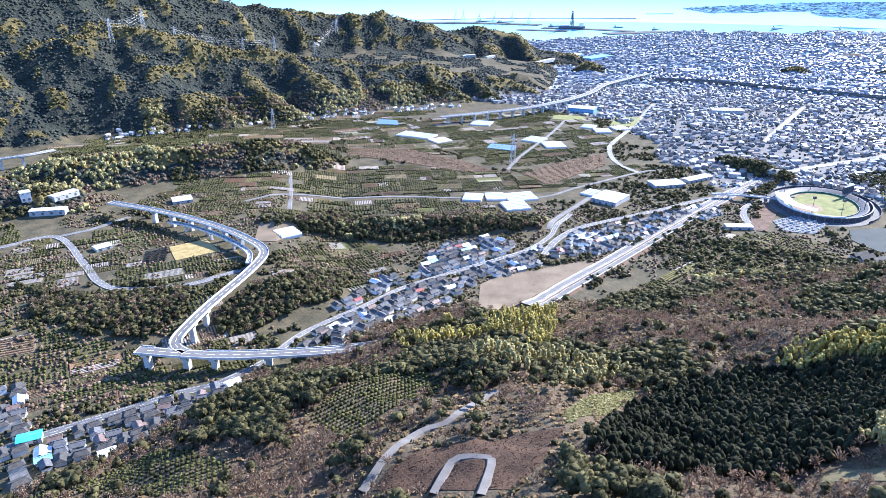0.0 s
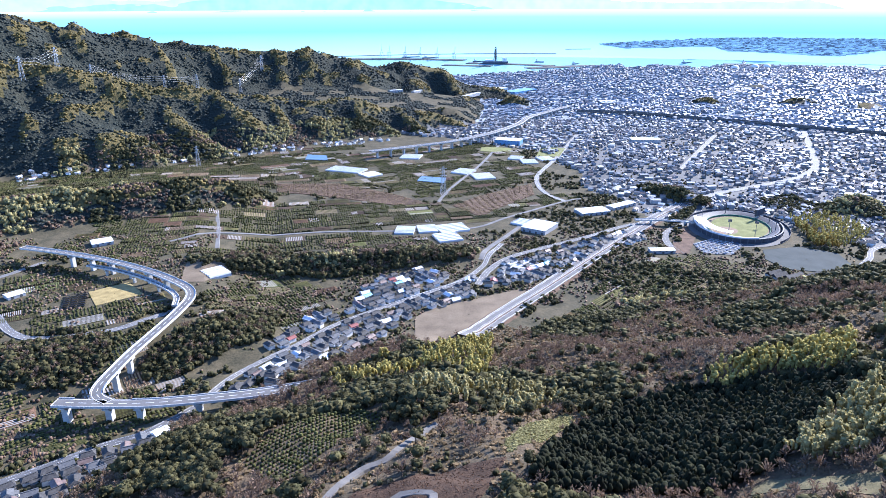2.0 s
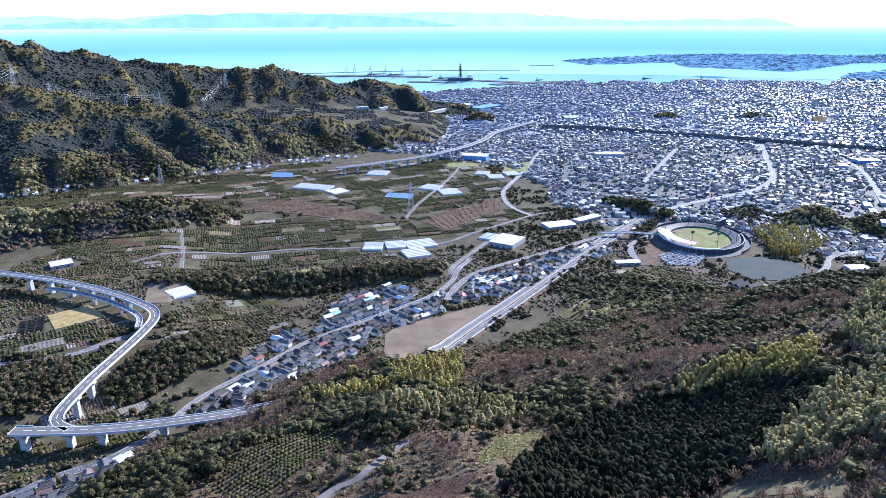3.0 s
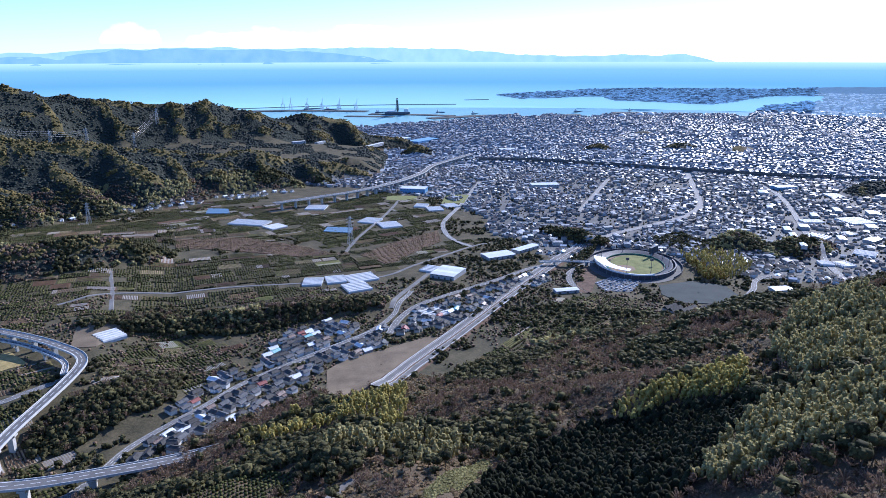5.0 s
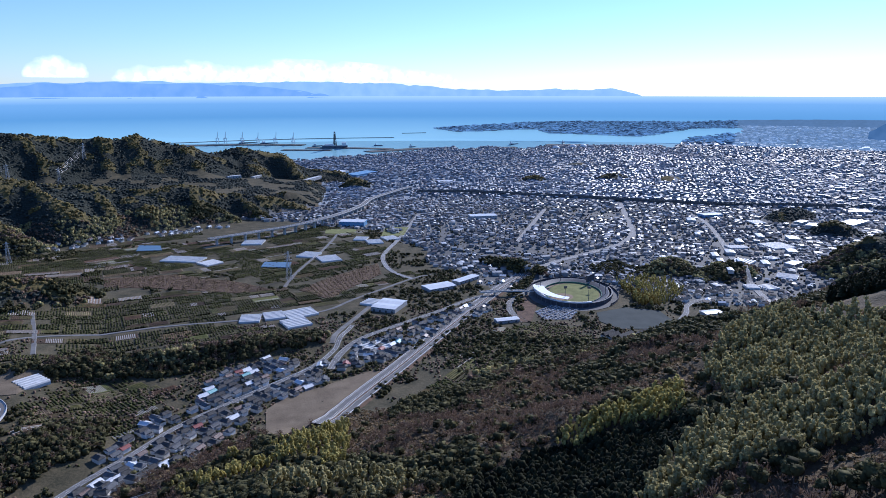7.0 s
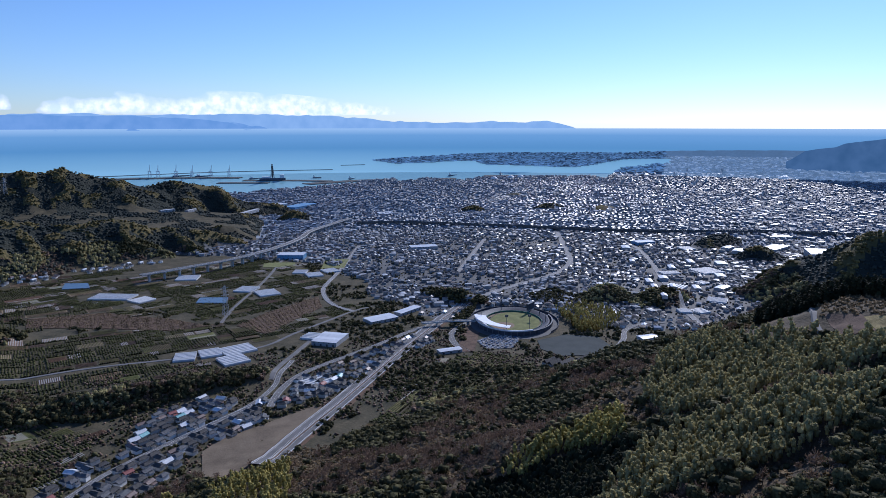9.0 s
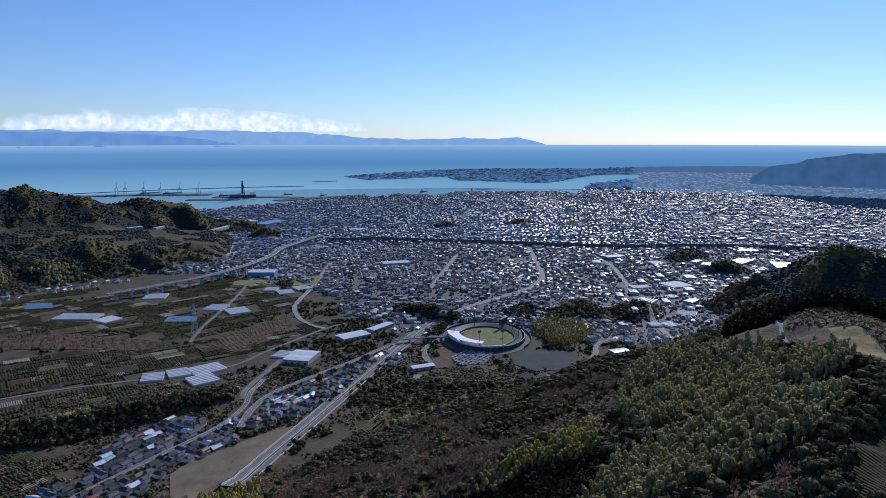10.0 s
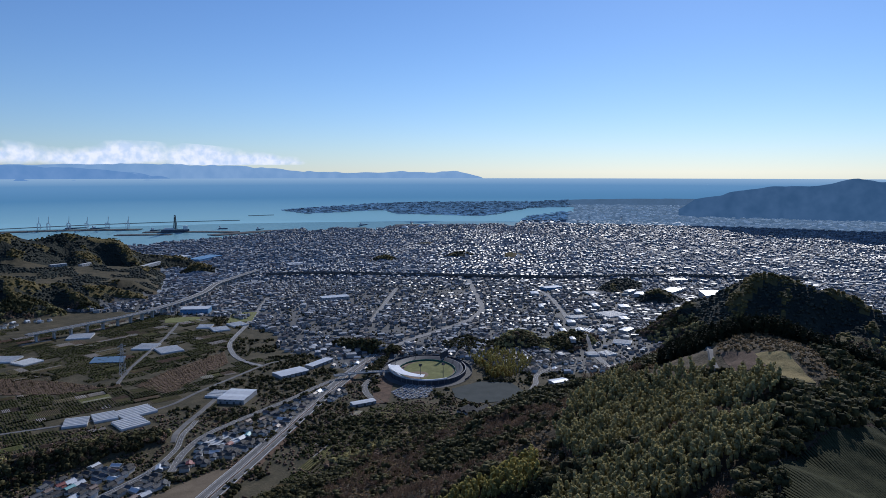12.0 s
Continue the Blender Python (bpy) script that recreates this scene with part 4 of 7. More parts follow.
cars = [build_car(p, l) for p, l in zip(CAR_PAINT, ("white car parked on asphalt", "silver car parked on asphalt", "black car parked on asphalt", "dark blue car parked on asphalt"))]
rng = np.random.default_rng(5)
slots = [(u, v) for v in range(-40, 45, 8) for u in np.arange(-50, 50, 2.9)]
slots = [(585 + u * math.cos(0.55) - v * math.sin(0.55), 1032 + u * math.sin(0.55) + v * math.cos(0.55)) for u, v in slots]
slots = [s for s in slots if inside(*s, CARPARK) and rng.random() < 0.62][:150]
for i, (x, y) in enumerate(slots):
    q = pose(x, y, float(height(x, y)) + 0.85, 0, 0, 31.5 + 90 + rng.uniform(-2, 2))
    k = rng.choice(4, p=[0.5, 0.27, 0.13, 0.1])
    if i < 4:
        cars[i].matrix_basis = q
    else:
        copy_thing(cars[k], q)

# ---- village houses ----
ROOFS = [material("grey_roof_tiles", (0.04, 0.039, 0.038), (0.095, 0.092, 0.088), 0.75, 3, fine=0.4, bump=0.4, spec=0.2),
         material("blue_grey_roof_tiles", (0.075, 0.078, 0.082), (0.15, 0.153, 0.158), 0.75, 3, fine=0.4, bump=0.4, spec=0.2),
         material("brown_roof_tiles", (0.11, 0.075, 0.06), (0.2, 0.14, 0.115), 0.5, 3, fine=0.4, bump=0.4),
         material("pale_metal_roof", (0.55, 0.57, 0.58), (0.74, 0.75, 0.75), 0.35, 4, fine=0.6),
         material("red_roof", (0.2, 0.055, 0.045), (0.28, 0.085, 0.07), 0.6, 3, fine=0.4),
         material("teal_roof", (0.16, 0.36, 0.36), (0.28, 0.5, 0.5), 0.45, 3, fine=0.4)]
WALLS = [material("cream_wall", (0.5, 0.47, 0.42), (0.66, 0.63, 0.57), 0.85, 3, fine=0.5), material("white_wall", (0.68, 0.68, 0.66), (0.8, 0.8, 0.78), 0.8, 3, fine=0.5),
         material("grey_wall", (0.28, 0.28, 0.28), (0.4, 0.4, 0.39), 0.85, 3, fine=0.5)]


def gable(bm, lx, ly, z0, rise, over, thick, hip=0.0):
    """A pitched roof with eaves and thickness, ridge along x; hip pulls the ridge's ends in."""
    a, b = lx / 2 + over, ly / 2 + over
    lo = z0 - over * rise / (ly / 2)
    rx = a - hip
    for dz in (0.0, -thick):
        e = [bm.verts.new((sx * a, sy * b, lo + dz)) for sx, sy in ((-1, -1), (1, -1), (1, 1), (-1, 1))]
        r = [bm.verts.new((-rx, 0, z0 + rise + dz)), bm.verts.new((rx, 0, z0 + rise + dz))]
        bm.faces.new((e[0], e[1], r[1], r[0]))
        bm.faces.new((e[2], e[3], r[0], r[1]))
        bm.faces.new((e[3], e[0], r[0]))
        bm.faces.new((e[1], e[2], r[1]))
        if dz:
            for q in range(4):
                bm.faces.new((top[q], top[(q + 1) % 4], e[(q + 1) % 4], e[q]))
        top = e


def house_block(bm, lx, ly, h, x=0, y=0):
    bmesh.ops.create_cube(bm, size=1, matrix=Matrix.Translation((x, y, h / 2 - 1)) @ Matrix.Diagonal((lx, ly, h + 2, 1)))


def build_house(lx, ly, h, roof, wall, hip, label):
    house = tagged(new("house"), label, "house", "village houses")
    bm = bmesh.new()
    house_block(bm, lx, ly, h)
    part("wall", bm, wall, house)
    bm = bmesh.new()
    gable(bm, lx, ly, h, ly * 0.24, 0.8, 0.25, hip)
    top = part("roof", bm, roof, house)
    bm = bmesh.new()
    ridge = lx + 1.6 - 2 * hip
    bmesh.ops.create_cube(bm, size=1, matrix=Matrix.Translation((0, 0, h + ly * 0.24 + 0.12)) @ Matrix.Diagonal((ridge, 0.5, 0.4, 1)))
    part("ridge", bm, roof, top)
    bm = bmesh.new()
    house_block(bm, lx * 0.55, 3.4, 2.9, lx * 0.15, -ly / 2 - 1.6)
    annex = part("annex", bm, wall, house)
    bm = bmesh.new()
    v = [bm.verts.new(c) for c in ((-lx * 0.16, -ly / 2 - 3.9, 2.7), (lx * 0.46, -ly / 2 - 3.9, 2.7), (lx * 0.46, -ly / 2, 3.8), (-lx * 0.16, -ly / 2, 3.8))]
    w = [bm.verts.new(c.co + Vector((0, 0, 0.22))) for c in v]
    bm.faces.new(v[::-1]), bm.faces.new(w)
    for q in range(4):
        bm.faces.new((v[q], v[(q + 1) % 4], w[(q + 1) % 4], w[q]))
    part("annex_roof", bm, roof, annex)
    for wx in (-0.28, 0.05, 0.33):
        bm = bmesh.new()
        bmesh.ops.create_cube(bm, size=1, matrix=Matrix.Translation((wx * lx, -ly / 2 - 0.03, h - 1.5)) @ Matrix.Diagonal((1.7, 0.12, 1.2, 1)))
        part("window", bm, M["glass"], house)
    return house


VARIANTS = [(12, 8, 5.6, 0, 0, 2.6, "two-storey house with a dark grey hipped tile roof"), (11, 7.5, 5.4, 1, 1, 0, "house with a blue-grey gabled tile roof"), (14, 8, 4.6, 0, 0, 3, "long cream-walled house with dark roof tiles"),
            (9.5, 7.5, 6, 1, 1, 2.2, "compact white house with a blue-grey roof"), (10, 7, 5.4, 2, 0, 0, "house with a brown tiled gable roof"), (13, 8.5, 4.2, 3, 2, 0, "workshop with a pale sheet-metal roof"),
            (10, 7, 5.4, 4, 1, 0, "white house with a red roof"), (12, 7.5, 4.5, 5, 2, 0, "building with a faded teal metal roof")]
houses = [build_house(lx, ly, h, ROOFS[r], WALLS[w], hip, lab) for lx, ly, h, r, w, hip, lab in VARIANTS]
weights = np.array([0.27, 0.2, 0.17, 0.14, 0.09, 0.09, 0.02, 0.02])
ROAD_LINES = [curve_through(p, 6) for p in (VILLAGE_ROAD, LOWER_ROAD, RIVER_ROAD, RIVER_LANE, CANAL, EXPRESSWAY, LOOP_ROAD, FARM_ROAD, CURVE_ROAD, CROSS_ROAD, LANE, PLATEAU_ROAD, STADIUM_ROAD, POND_ROAD, TOWN_ROAD, BACK_ROAD, LONG_ROAD)]
ROAD_LINES += [curve_through(p, 6)[:, :2] for p in (RAMP, INNER_RAMP)]
ROAD_PTS = np.vstack(ROAD_LINES)


def clear_of(x, y, pts, gap):
    """Which places are farther than gap from every point: coarse cells first, then true distances."""
    x, y = np.atleast_1d(x), np.atleast_1d(y)
    cell = lambda a, b: (np.floor(a / gap) + 50000) * 200000 + np.floor(b / gap) + 50000
    taken = np.unique(np.concatenate([cell(pts[:, 0] + p * gap, pts[:, 1] + q * gap) for p in (-1, 0, 1) for q in (-1, 0, 1)]))
    near = np.nonzero(np.isin(cell(x, y), taken))[0]
    ok = np.ones(len(x), bool)
    for k in range(0, len(near), 1000):
        b = near[k:k + 1000]
        ok[b] = ((x[b, None] - pts[None, :, 0]) ** 2 + (y[b, None] - pts[None, :, 1]) ** 2).min(1) > gap * gap
    return ok


def strewn(poly, spacing, seed, jitter=0.35, turn=0.0):
    """Places inside an outline, on a loosened grid."""
    g = np.random.default_rng(seed)
    p = np.asarray(poly, float)
    c, s = math.cos(radians(turn)), math.sin(radians(turn))
    q = p @ np.array([[c, -s], [s, c]])
    u, v = np.meshgrid(np.arange(q[:, 0].min(), q[:, 0].max(), spacing), np.arange(q[:, 1].min(), q[:, 1].max(), spacing))
    u, v = u.ravel() + g.uniform(-jitter, jitter, u.size) * spacing, v.ravel() + g.uniform(-jitter, jitter, u.size) * spacing
    x, y = u * c - v * s, u * s + v * c
    ok = inside(x, y, poly)
    return x[ok], y[ok]


def rows_of(poly, row_gap, gap, turn, seed, jitter=0.3):
    """Places in straight rows inside an outline."""
    p = np.asarray(poly, float)
    c, s = math.cos(radians(turn)), math.sin(radians(turn))
    q = p @ np.array([[c, -s], [s, c]])
    gg = np.random.default_rng(seed)
    u, v = np.meshgrid(np.arange(q[:, 0].min(), q[:, 0].max(), gap), np.arange(q[:, 1].min(), q[:, 1].max(), row_gap))
    u, v = u.ravel() + gg.uniform(-jitter, jitter, u.size), v.ravel() + gg.uniform(-jitter, jitter, u.size) * 0.4
    x, y = u * c - v * s, u * s + v * c
    ok = inside(x, y, poly)
    return x[ok], y[ok]


def road_bearing(x, y):
    k = np.argmin((ROAD_PTS[:, 0] - x) ** 2 + (ROAD_PTS[:, 1] - y) ** 2)
    k = min(k, len(ROAD_PTS) - 2)
    d = ROAD_PTS[k + 1] - ROAD_PTS[k]
    return math.degrees(math.atan2(d[1], d[0]))


rng = np.random.default_rng(11)
HOUSE_AT = []
first = set()
for poly, seed, keep in ((VILLAGE, 3, 0.9), (VILLAGE_B, 4, 0.85), (VILLAGE_C, 6, 0.8)):
    hx, hy = strewn(poly, 14.6, seed, 0.22, 33)
    ok = clear_of(hx, hy, ROAD_PTS, 9.5)
    for x, y in zip(hx[ok], hy[ok]):
        if rng.random() > keep or height(x, y) - plain(x, y) > 16:
            continue
        k = int(rng.choice(8, p=weights / weights.sum()))
        q = pose(x, y, float(height(x, y)) + 0.3, 0, 0, road_bearing(x, y) + rng.choice([0, 90, 180]) + rng.uniform(-9, 9))
        if k not in first:
            first.add(k)
            houses[k].matrix_basis = q
        else:
            copy_thing(houses[k], q)
        HOUSE_AT.append((x, y))
for k in range(8):
    if k not in first:
        houses[k].matrix_basis = pose(-90 + 14 * k, 690, float(height(-90 + 14 * k, 690)) + 0.3, 0, 0, 35)

# ---- halls, greenhouses and sheds ----
M["film"] = material("greenhouse_film", (0.5, 0.505, 0.495), (0.7, 0.7, 0.68), 0.6, 5, fine=0.6, spec=0.3)
M["pale_sheet"] = material("pale_sheet_metal", (0.55, 0.555, 0.55), (0.7, 0.7, 0.685), 0.35, 8, fine=0.8)
M["blue_sheet"] = material("blue_sheet_metal", (0.10, 0.24, 0.42), (0.17, 0.33, 0.52), 0.4, 6, fine=0.7)
M["cyan_sheet"] = material("cyan_sheet_metal", (0.05, 0.42, 0.52), (0.1, 0.55, 0.64), 0.4, 6, fine=0.7)
M["grey_clad"] = material("grey_cladding", (0.3, 0.31, 0.32), (0.42, 0.43, 0.44), 0.6, 6, fine=0.7)


def box_part(name, parent, mat, size, at, label=""):
    bm = bmesh.new()
    bmesh.ops.create_cube(bm, size=1, matrix=Matrix.Translation(at) @ Matrix.Diagonal((*size, 1)))
    return part(name, bm, mat, parent, label)


def greenhouse(lx, ly, h):
    """A row of film tunnels side by side."""
    root = new("greenhouse")
    n = max(2, int(round(ly / 7.5)))
    w = ly / n
    for i in range(n):
        bm = bmesh.new()
        prof = [(-w * 0.42, -1.5), (-w * 0.42, h * 0.5), (-w * 0.28, h * 0.88), (0, h), (w * 0.28, h * 0.88), (w * 0.42, h * 0.5), (w * 0.42, -1.5)]
        ends = [[bm.verts.new((sx * lx / 2, (i + 0.5) * w - ly / 2 + y, z)) for y, z in prof] for sx in (-1, 1)]
        for a, b, c, d in zip(ends[0][:-1], ends[0][1:], ends[1][1:], ends[1][:-1]):
            bm.faces.new((a, b, c, d))
        bm.faces.new(ends[0]), bm.faces.new(ends[1][::-1])
        part("tunnel", bm, M["film"], root)
    for sx in (-1, 1):
        box_part("end_frame", root, M["steel"], (0.2, ly, 0.25), (sx * (lx / 2 + 0.12), 0, h * 0.55))
    return tagged(root, "rows of white film greenhouse tunnels on farmland", "greenhouse", "greenhouses")


def hall(kind, lx, ly, h):
    root = new(kind)
    roof = {"factory": M["pale_sheet"], "blue_hall": M["blue_sheet"], "blue_shed": M["cyan_sheet"], "clubhouse": ROOFS[0]}.get(kind, M["pale_sheet"])
    wall = {"factory": M["blue_sheet"] if h in (14, 10) else M["grey_clad"], "blue_hall": M["blue_sheet"], "toll_building": M["parapet"]}.get(kind, M["grey_clad"])
    box_part("wall", root, wall, (lx, ly, h + 2), (0, 0, h / 2 - 1))
    n = 2 if kind == "clubhouse" else max(1, int(ly / 22))
    for i in range(n):
        bm = bmesh.new()
        gable(bm, lx, ly / n - 0.3, 0, 1.0 if kind != "clubhouse" else 4, 0.5, 0.3)
        bmesh.ops.translate(bm, vec=(0, (i + 0.5) * ly / n - ly / 2, h + 0.2), verts=bm.verts[:])
        part("roof", bm, roof, root)
    for i in range(max(2, int(lx / 12))):
        box_part("door", root, M["dark_steel"], (3.6, 0.15, min(4, h * 0.6)), ((i + 0.5) * lx / max(2, int(lx / 12)) - lx / 2, -ly / 2 - 0.08, min(4, h * 0.6) / 2))
    for i in range(max(2, int(lx / 9))):
        box_part("window", root, M["glass"], (3.0, 0.12, 1.1), ((i + 0.5) * lx / max(2, int(lx / 9)) - lx / 2, -ly / 2 - 0.07, h * 0.8))
    words = {"factory": ("pale flat-roofed factory hall", "factory"), "warehouse": ("large warehouse with a wide white metal roof", "warehouse"), "blue_shed": ("long shed with a bright cyan roof", "shed"),
             "toll_building": ("white square tower building at the toll plaza", "building"), "toll_roof": ("white flat roof over the toll plaza lanes", "toll plaza"), "clubhouse": ("low clubhouse with two dark pitched roofs", "clubhouse"),
             "long_hall": ("long low hall with a white metal roof", "hall"), "blue_hall": ("long blue sheet-metal hall", "hall"), "shed": ("farm shed with a pale metal roof", "shed")}[kind]
    return tagged(root, *words)


HALL_AT = []
for kind, x, y, lx, ly, h, turn in HALLS_VALLEY + HALLS_PLATEAU + HALLS_FARMS + HALLS_EAST + WORKS_EAST:
    ob = greenhouse(lx, ly, h) if kind == "greenhouse" else hall(kind, lx, ly, h)
    r = math.hypot(x, y)
    fx, fy, fz = (float(c) for c in draw_in(np.array(float(x)), np.array(float(y)), height(x, y) + 0.4))
    near_by = min(1.0, math.hypot(fx, fy) / r)
    ob.matrix_basis = pose(fx, fy, fz, 0, 0, turn) @ Matrix.Diagonal((near_by, near_by, near_by, 1))
    for u in np.arange(-0.5, 0.51, 0.25):
        for v in np.arange(-0.5, 0.51, 0.25):
            c, s = math.cos(radians(turn)), math.sin(radians(turn))
            HALL_AT.append((x + u * lx * c - v * ly * s, y + u * lx * s + v * ly * c))
HALL_AT = np.array(HALL_AT)

# ---- town: thousands of houses, too many to count ----


def join_boxes(x, y, z, lx, ly, h, turn, rise, roof_kind):
    """Walls and gabled or flat roofs of many houses as vertices and quads, with a material index for each quad."""
    n = len(x)
    c, s = np.cos(turn), np.sin(turn)
    corners = [(-0.5, -0.5), (0.5, -0.5), (0.5, 0.5), (-0.5, 0.5)]
    rows = []
    for k, (ux, uy) in enumerate(corners):
        rows.append(np.stack([ux * lx, uy * ly, np.full(n, -2.0)], 1))
    for ux, uy in corners:
        rows.append(np.stack([ux * lx, uy * ly, h], 1))
    for ux, uy in corners:
        rows.append(np.stack([ux * (lx + 1.1), uy * (ly + 1.1), h - 0.2], 1))
    for ux in (-0.5, 0.5):
        rows.append(np.stack([ux * (lx + 1.0), np.zeros(n), h + rise], 1))
    v = np.stack(rows, 1)
    px = v[..., 0] * c[:, None] - v[..., 1] * s[:, None] + x[:, None]
    py = v[..., 0] * s[:, None] + v[..., 1] * c[:, None] + y[:, None]
    v = np.stack([px, py, v[..., 2] + z[:, None]], 2).reshape(-1, 3)
    keep = np.array([(0, 1, 5, 4), (1, 2, 6, 5), (2, 3, 7, 6), (3, 0, 4, 7), (8, 9, 13, 12), (10, 11, 12, 13)])
    quads = (np.arange(n)[:, None, None] * 14 + keep[None]).reshape(-1, 4)
    idx = np.tile(np.array([0, 0, 0, 0, 1, 1]), (n, 1))
    idx[:, 4:] = roof_kind[:, None]
    return v, quads, idx.ravel()


rng = np.random.default_rng(21)
TOWN_MATS = [material("town_walls", (0.18, 0.18, 0.178), (0.36, 0.355, 0.345), 0.8, 30, fine=6, island=0.5),
             material("town_dark_tiles", (0.055, 0.06, 0.07), (0.13, 0.135, 0.15), 0.72, 20, fine=3, island=0.5, spec=0.2),
             material("town_blue_tiles", (0.10, 0.125, 0.16), (0.20, 0.22, 0.25), 0.7, 20, fine=3, island=0.4, spec=0.2),
             material("town_pale_roofs", (0.28, 0.285, 0.29), (0.45, 0.455, 0.455), 0.5, 20, fine=3, island=0.3),
             material("town_brown_tiles", (0.10, 0.075, 0.065), (0.19, 0.14, 0.12), 0.45, 20, fine=3, island=0.4)]


NEAREST = []


def town_quarter(name, r0, r1, spacing, size, floors, label, pale=0.08, keep=0.9, az0=-12, az1=68):
    span = np.arange(-r1, r1, spacing)
    u, v = np.meshgrid(span, span)
    turn = radians(-38)
    street = (np.mod(np.round(u / spacing), 5) == 0) * 0.34 * spacing
    u = u + street + rng.uniform(-0.3, 0.3, u.shape) * spacing + 45 * fuzz(u, v, 380, 71)
    v = v + rng.uniform(-0.3, 0.3, u.shape) * spacing + 45 * fuzz(u, v, 420, 72)
    x, y = (u * math.cos(turn) - v * math.sin(turn)).ravel(), (u * math.sin(turn) + v * math.cos(turn)).ravel()
    r = np.hypot(x, y)
    a = np.degrees(np.arctan2(x, y))
    ok = (r > r0) & (r < r1) & (a > az0) & (a < az1)
    x, y, r = x[ok], y[ok], r[ok]
    dens = 0.5 + 0.5 * fuzz(x, y, 130, 51) + 0.25 * fuzz(x, y, 50, 52)
    ok = is_land(x, y) & is_town(x, y) & (rng.random(x.size) < keep * np.clip(0.2 + 1.2 * dens, 0.08, 1))
    x, y, r = x[ok], y[ok], r[ok]
    ground_z = height(x, y)
    ok = (ground_z - plain(x, y) < 5)
    if r0 < 2600:
        ok &= clear_of(x, y, ROAD_PTS, 12) & clear_of(x, y, HALL_AT, 16) & (np.hypot(x - SX, y - SY) > 125) & ~inside(x, y, POND) & ~inside(x, y, CARPARK)
    x, y, ground_z = x[ok], y[ok], ground_z[ok]
    if r0 < 2600:
        order = np.argsort(np.hypot(x, y))
        NEAREST.extend(zip(x[order[:280]], y[order[:280]]))
        x, y, ground_z = x[order[280:]], y[order[280:]], ground_z[order[280:]]
    n = len(x)
    big = rng.random(n) < 0.09
    lx = rng.uniform(0.62, 0.86, n) * size * np.where(big, 1.7, 1)
    ly = rng.uniform(0.48, 0.62, n) * size * np.where(big, 1.6, 1)
    h = rng.choice(floors, n) * rng.uniform(0.9, 1.1, n) * np.where(big, 1.3, 1)
    rise = np.where(big, 0.8, ly * rng.uniform(0.18, 0.27, n))
    rot = turn + rng.choice([0, math.pi / 2], n) + rng.normal(0, 0.12, n) + 0.35 * fuzz(x, y, 300, 61) + 0.5 * np.round(1.4 * fuzz(x, y, 700, 62))
    kind = rng.choice([1, 2, 3, 4], n, p=[0.45, 0.27, pale, 0.28 - pale])
    kind[big] = rng.choice([3, 2], big.sum(), p=[0.7, 0.3])
    v, f, idx = join_boxes(x, y, ground_z + 0.3, lx, ly, h, rot, rise, kind)
    # each house is drawn in whole, about its own foot
    cx, cy, cz = draw_in(x, y, ground_z + 0.3)
    near_by = np.repeat(np.hypot(cx, cy) / np.hypot(x, y), 14)[:, None]
    foot, drawn = np.repeat(np.column_stack([x, y, ground_z + 0.3]), 14, 0), np.repeat(np.column_stack([cx, cy, cz]), 14, 0)
    me = mesh_of(name, drawn + (v - foot) * near_by, f, TOWN_MATS, idx)
    return thing(name, me, label, "houses", kind="stuff")


town_quarter("town_houses", 1250, 2700, 14.5, 14.5, [3.6, 5.6, 6.2], "dense quarter of small tiled houses on the plain", 0.12)
# harbour walls bluer, roofs bluer and paler: distance haze put into the colour
TOWN_MATS = [material("haze_tinted_harbour_walls", (0.17, 0.19, 0.22), (0.31, 0.33, 0.36), 0.8, 60, fine=12, island=0.5), material("haze_tinted_harbour_grey_roofs", (0.10, 0.125, 0.16), (0.21, 0.24, 0.28), 0.58, 60, fine=12, island=0.5),
             material("haze_tinted_harbour_blue_roofs", (0.12, 0.155, 0.20), (0.24, 0.285, 0.34), 0.55, 60, fine=12, island=0.4), TOWN_MATS[3], TOWN_MATS[4]]
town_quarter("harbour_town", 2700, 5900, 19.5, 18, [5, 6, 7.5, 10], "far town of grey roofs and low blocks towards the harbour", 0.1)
# spit roofs paled and given emission: haze put into colour and glow
TOWN_MATS = [TOWN_MATS[0], material("haze_glow_spit_grey_roofs", (0.34, 0.37, 0.41), (0.55, 0.58, 0.61), 0.4, 90, fine=20, island=0.5), material("haze_glow_spit_blue_roofs", (0.24, 0.29, 0.34), (0.4, 0.46, 0.52), 0.4, 90, fine=20, island=0.4), TOWN_MATS[3], TOWN_MATS[4]]
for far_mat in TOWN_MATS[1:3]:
    add_haze_glow(far_mat, (0.07, 0.13, 0.20))
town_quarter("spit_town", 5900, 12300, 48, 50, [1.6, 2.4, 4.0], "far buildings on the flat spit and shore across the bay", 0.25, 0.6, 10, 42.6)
# far quarters: haze added as emission on walls and roofs
TOWN_MATS = [add_haze_glow(material("haze_glow_walls", (0.17, 0.19, 0.22), (0.30, 0.32, 0.35), 0.8, 90, fine=20, island=0.5), (0.10, 0.15, 0.20)),
             add_haze_glow(material("haze_glow_grey_roofs", (0.10, 0.125, 0.16), (0.21, 0.24, 0.28), 0.8, 90, fine=20, island=0.5), (0.13, 0.185, 0.24)),
             add_haze_glow(material("haze_glow_pale_roofs", (0.3, 0.32, 0.35), (0.5, 0.52, 0.55), 0.6, 90, fine=20, island=0.4), (0.24, 0.30, 0.35))]
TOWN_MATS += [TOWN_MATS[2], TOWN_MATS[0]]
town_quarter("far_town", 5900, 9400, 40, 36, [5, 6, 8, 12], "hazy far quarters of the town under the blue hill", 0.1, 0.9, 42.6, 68)



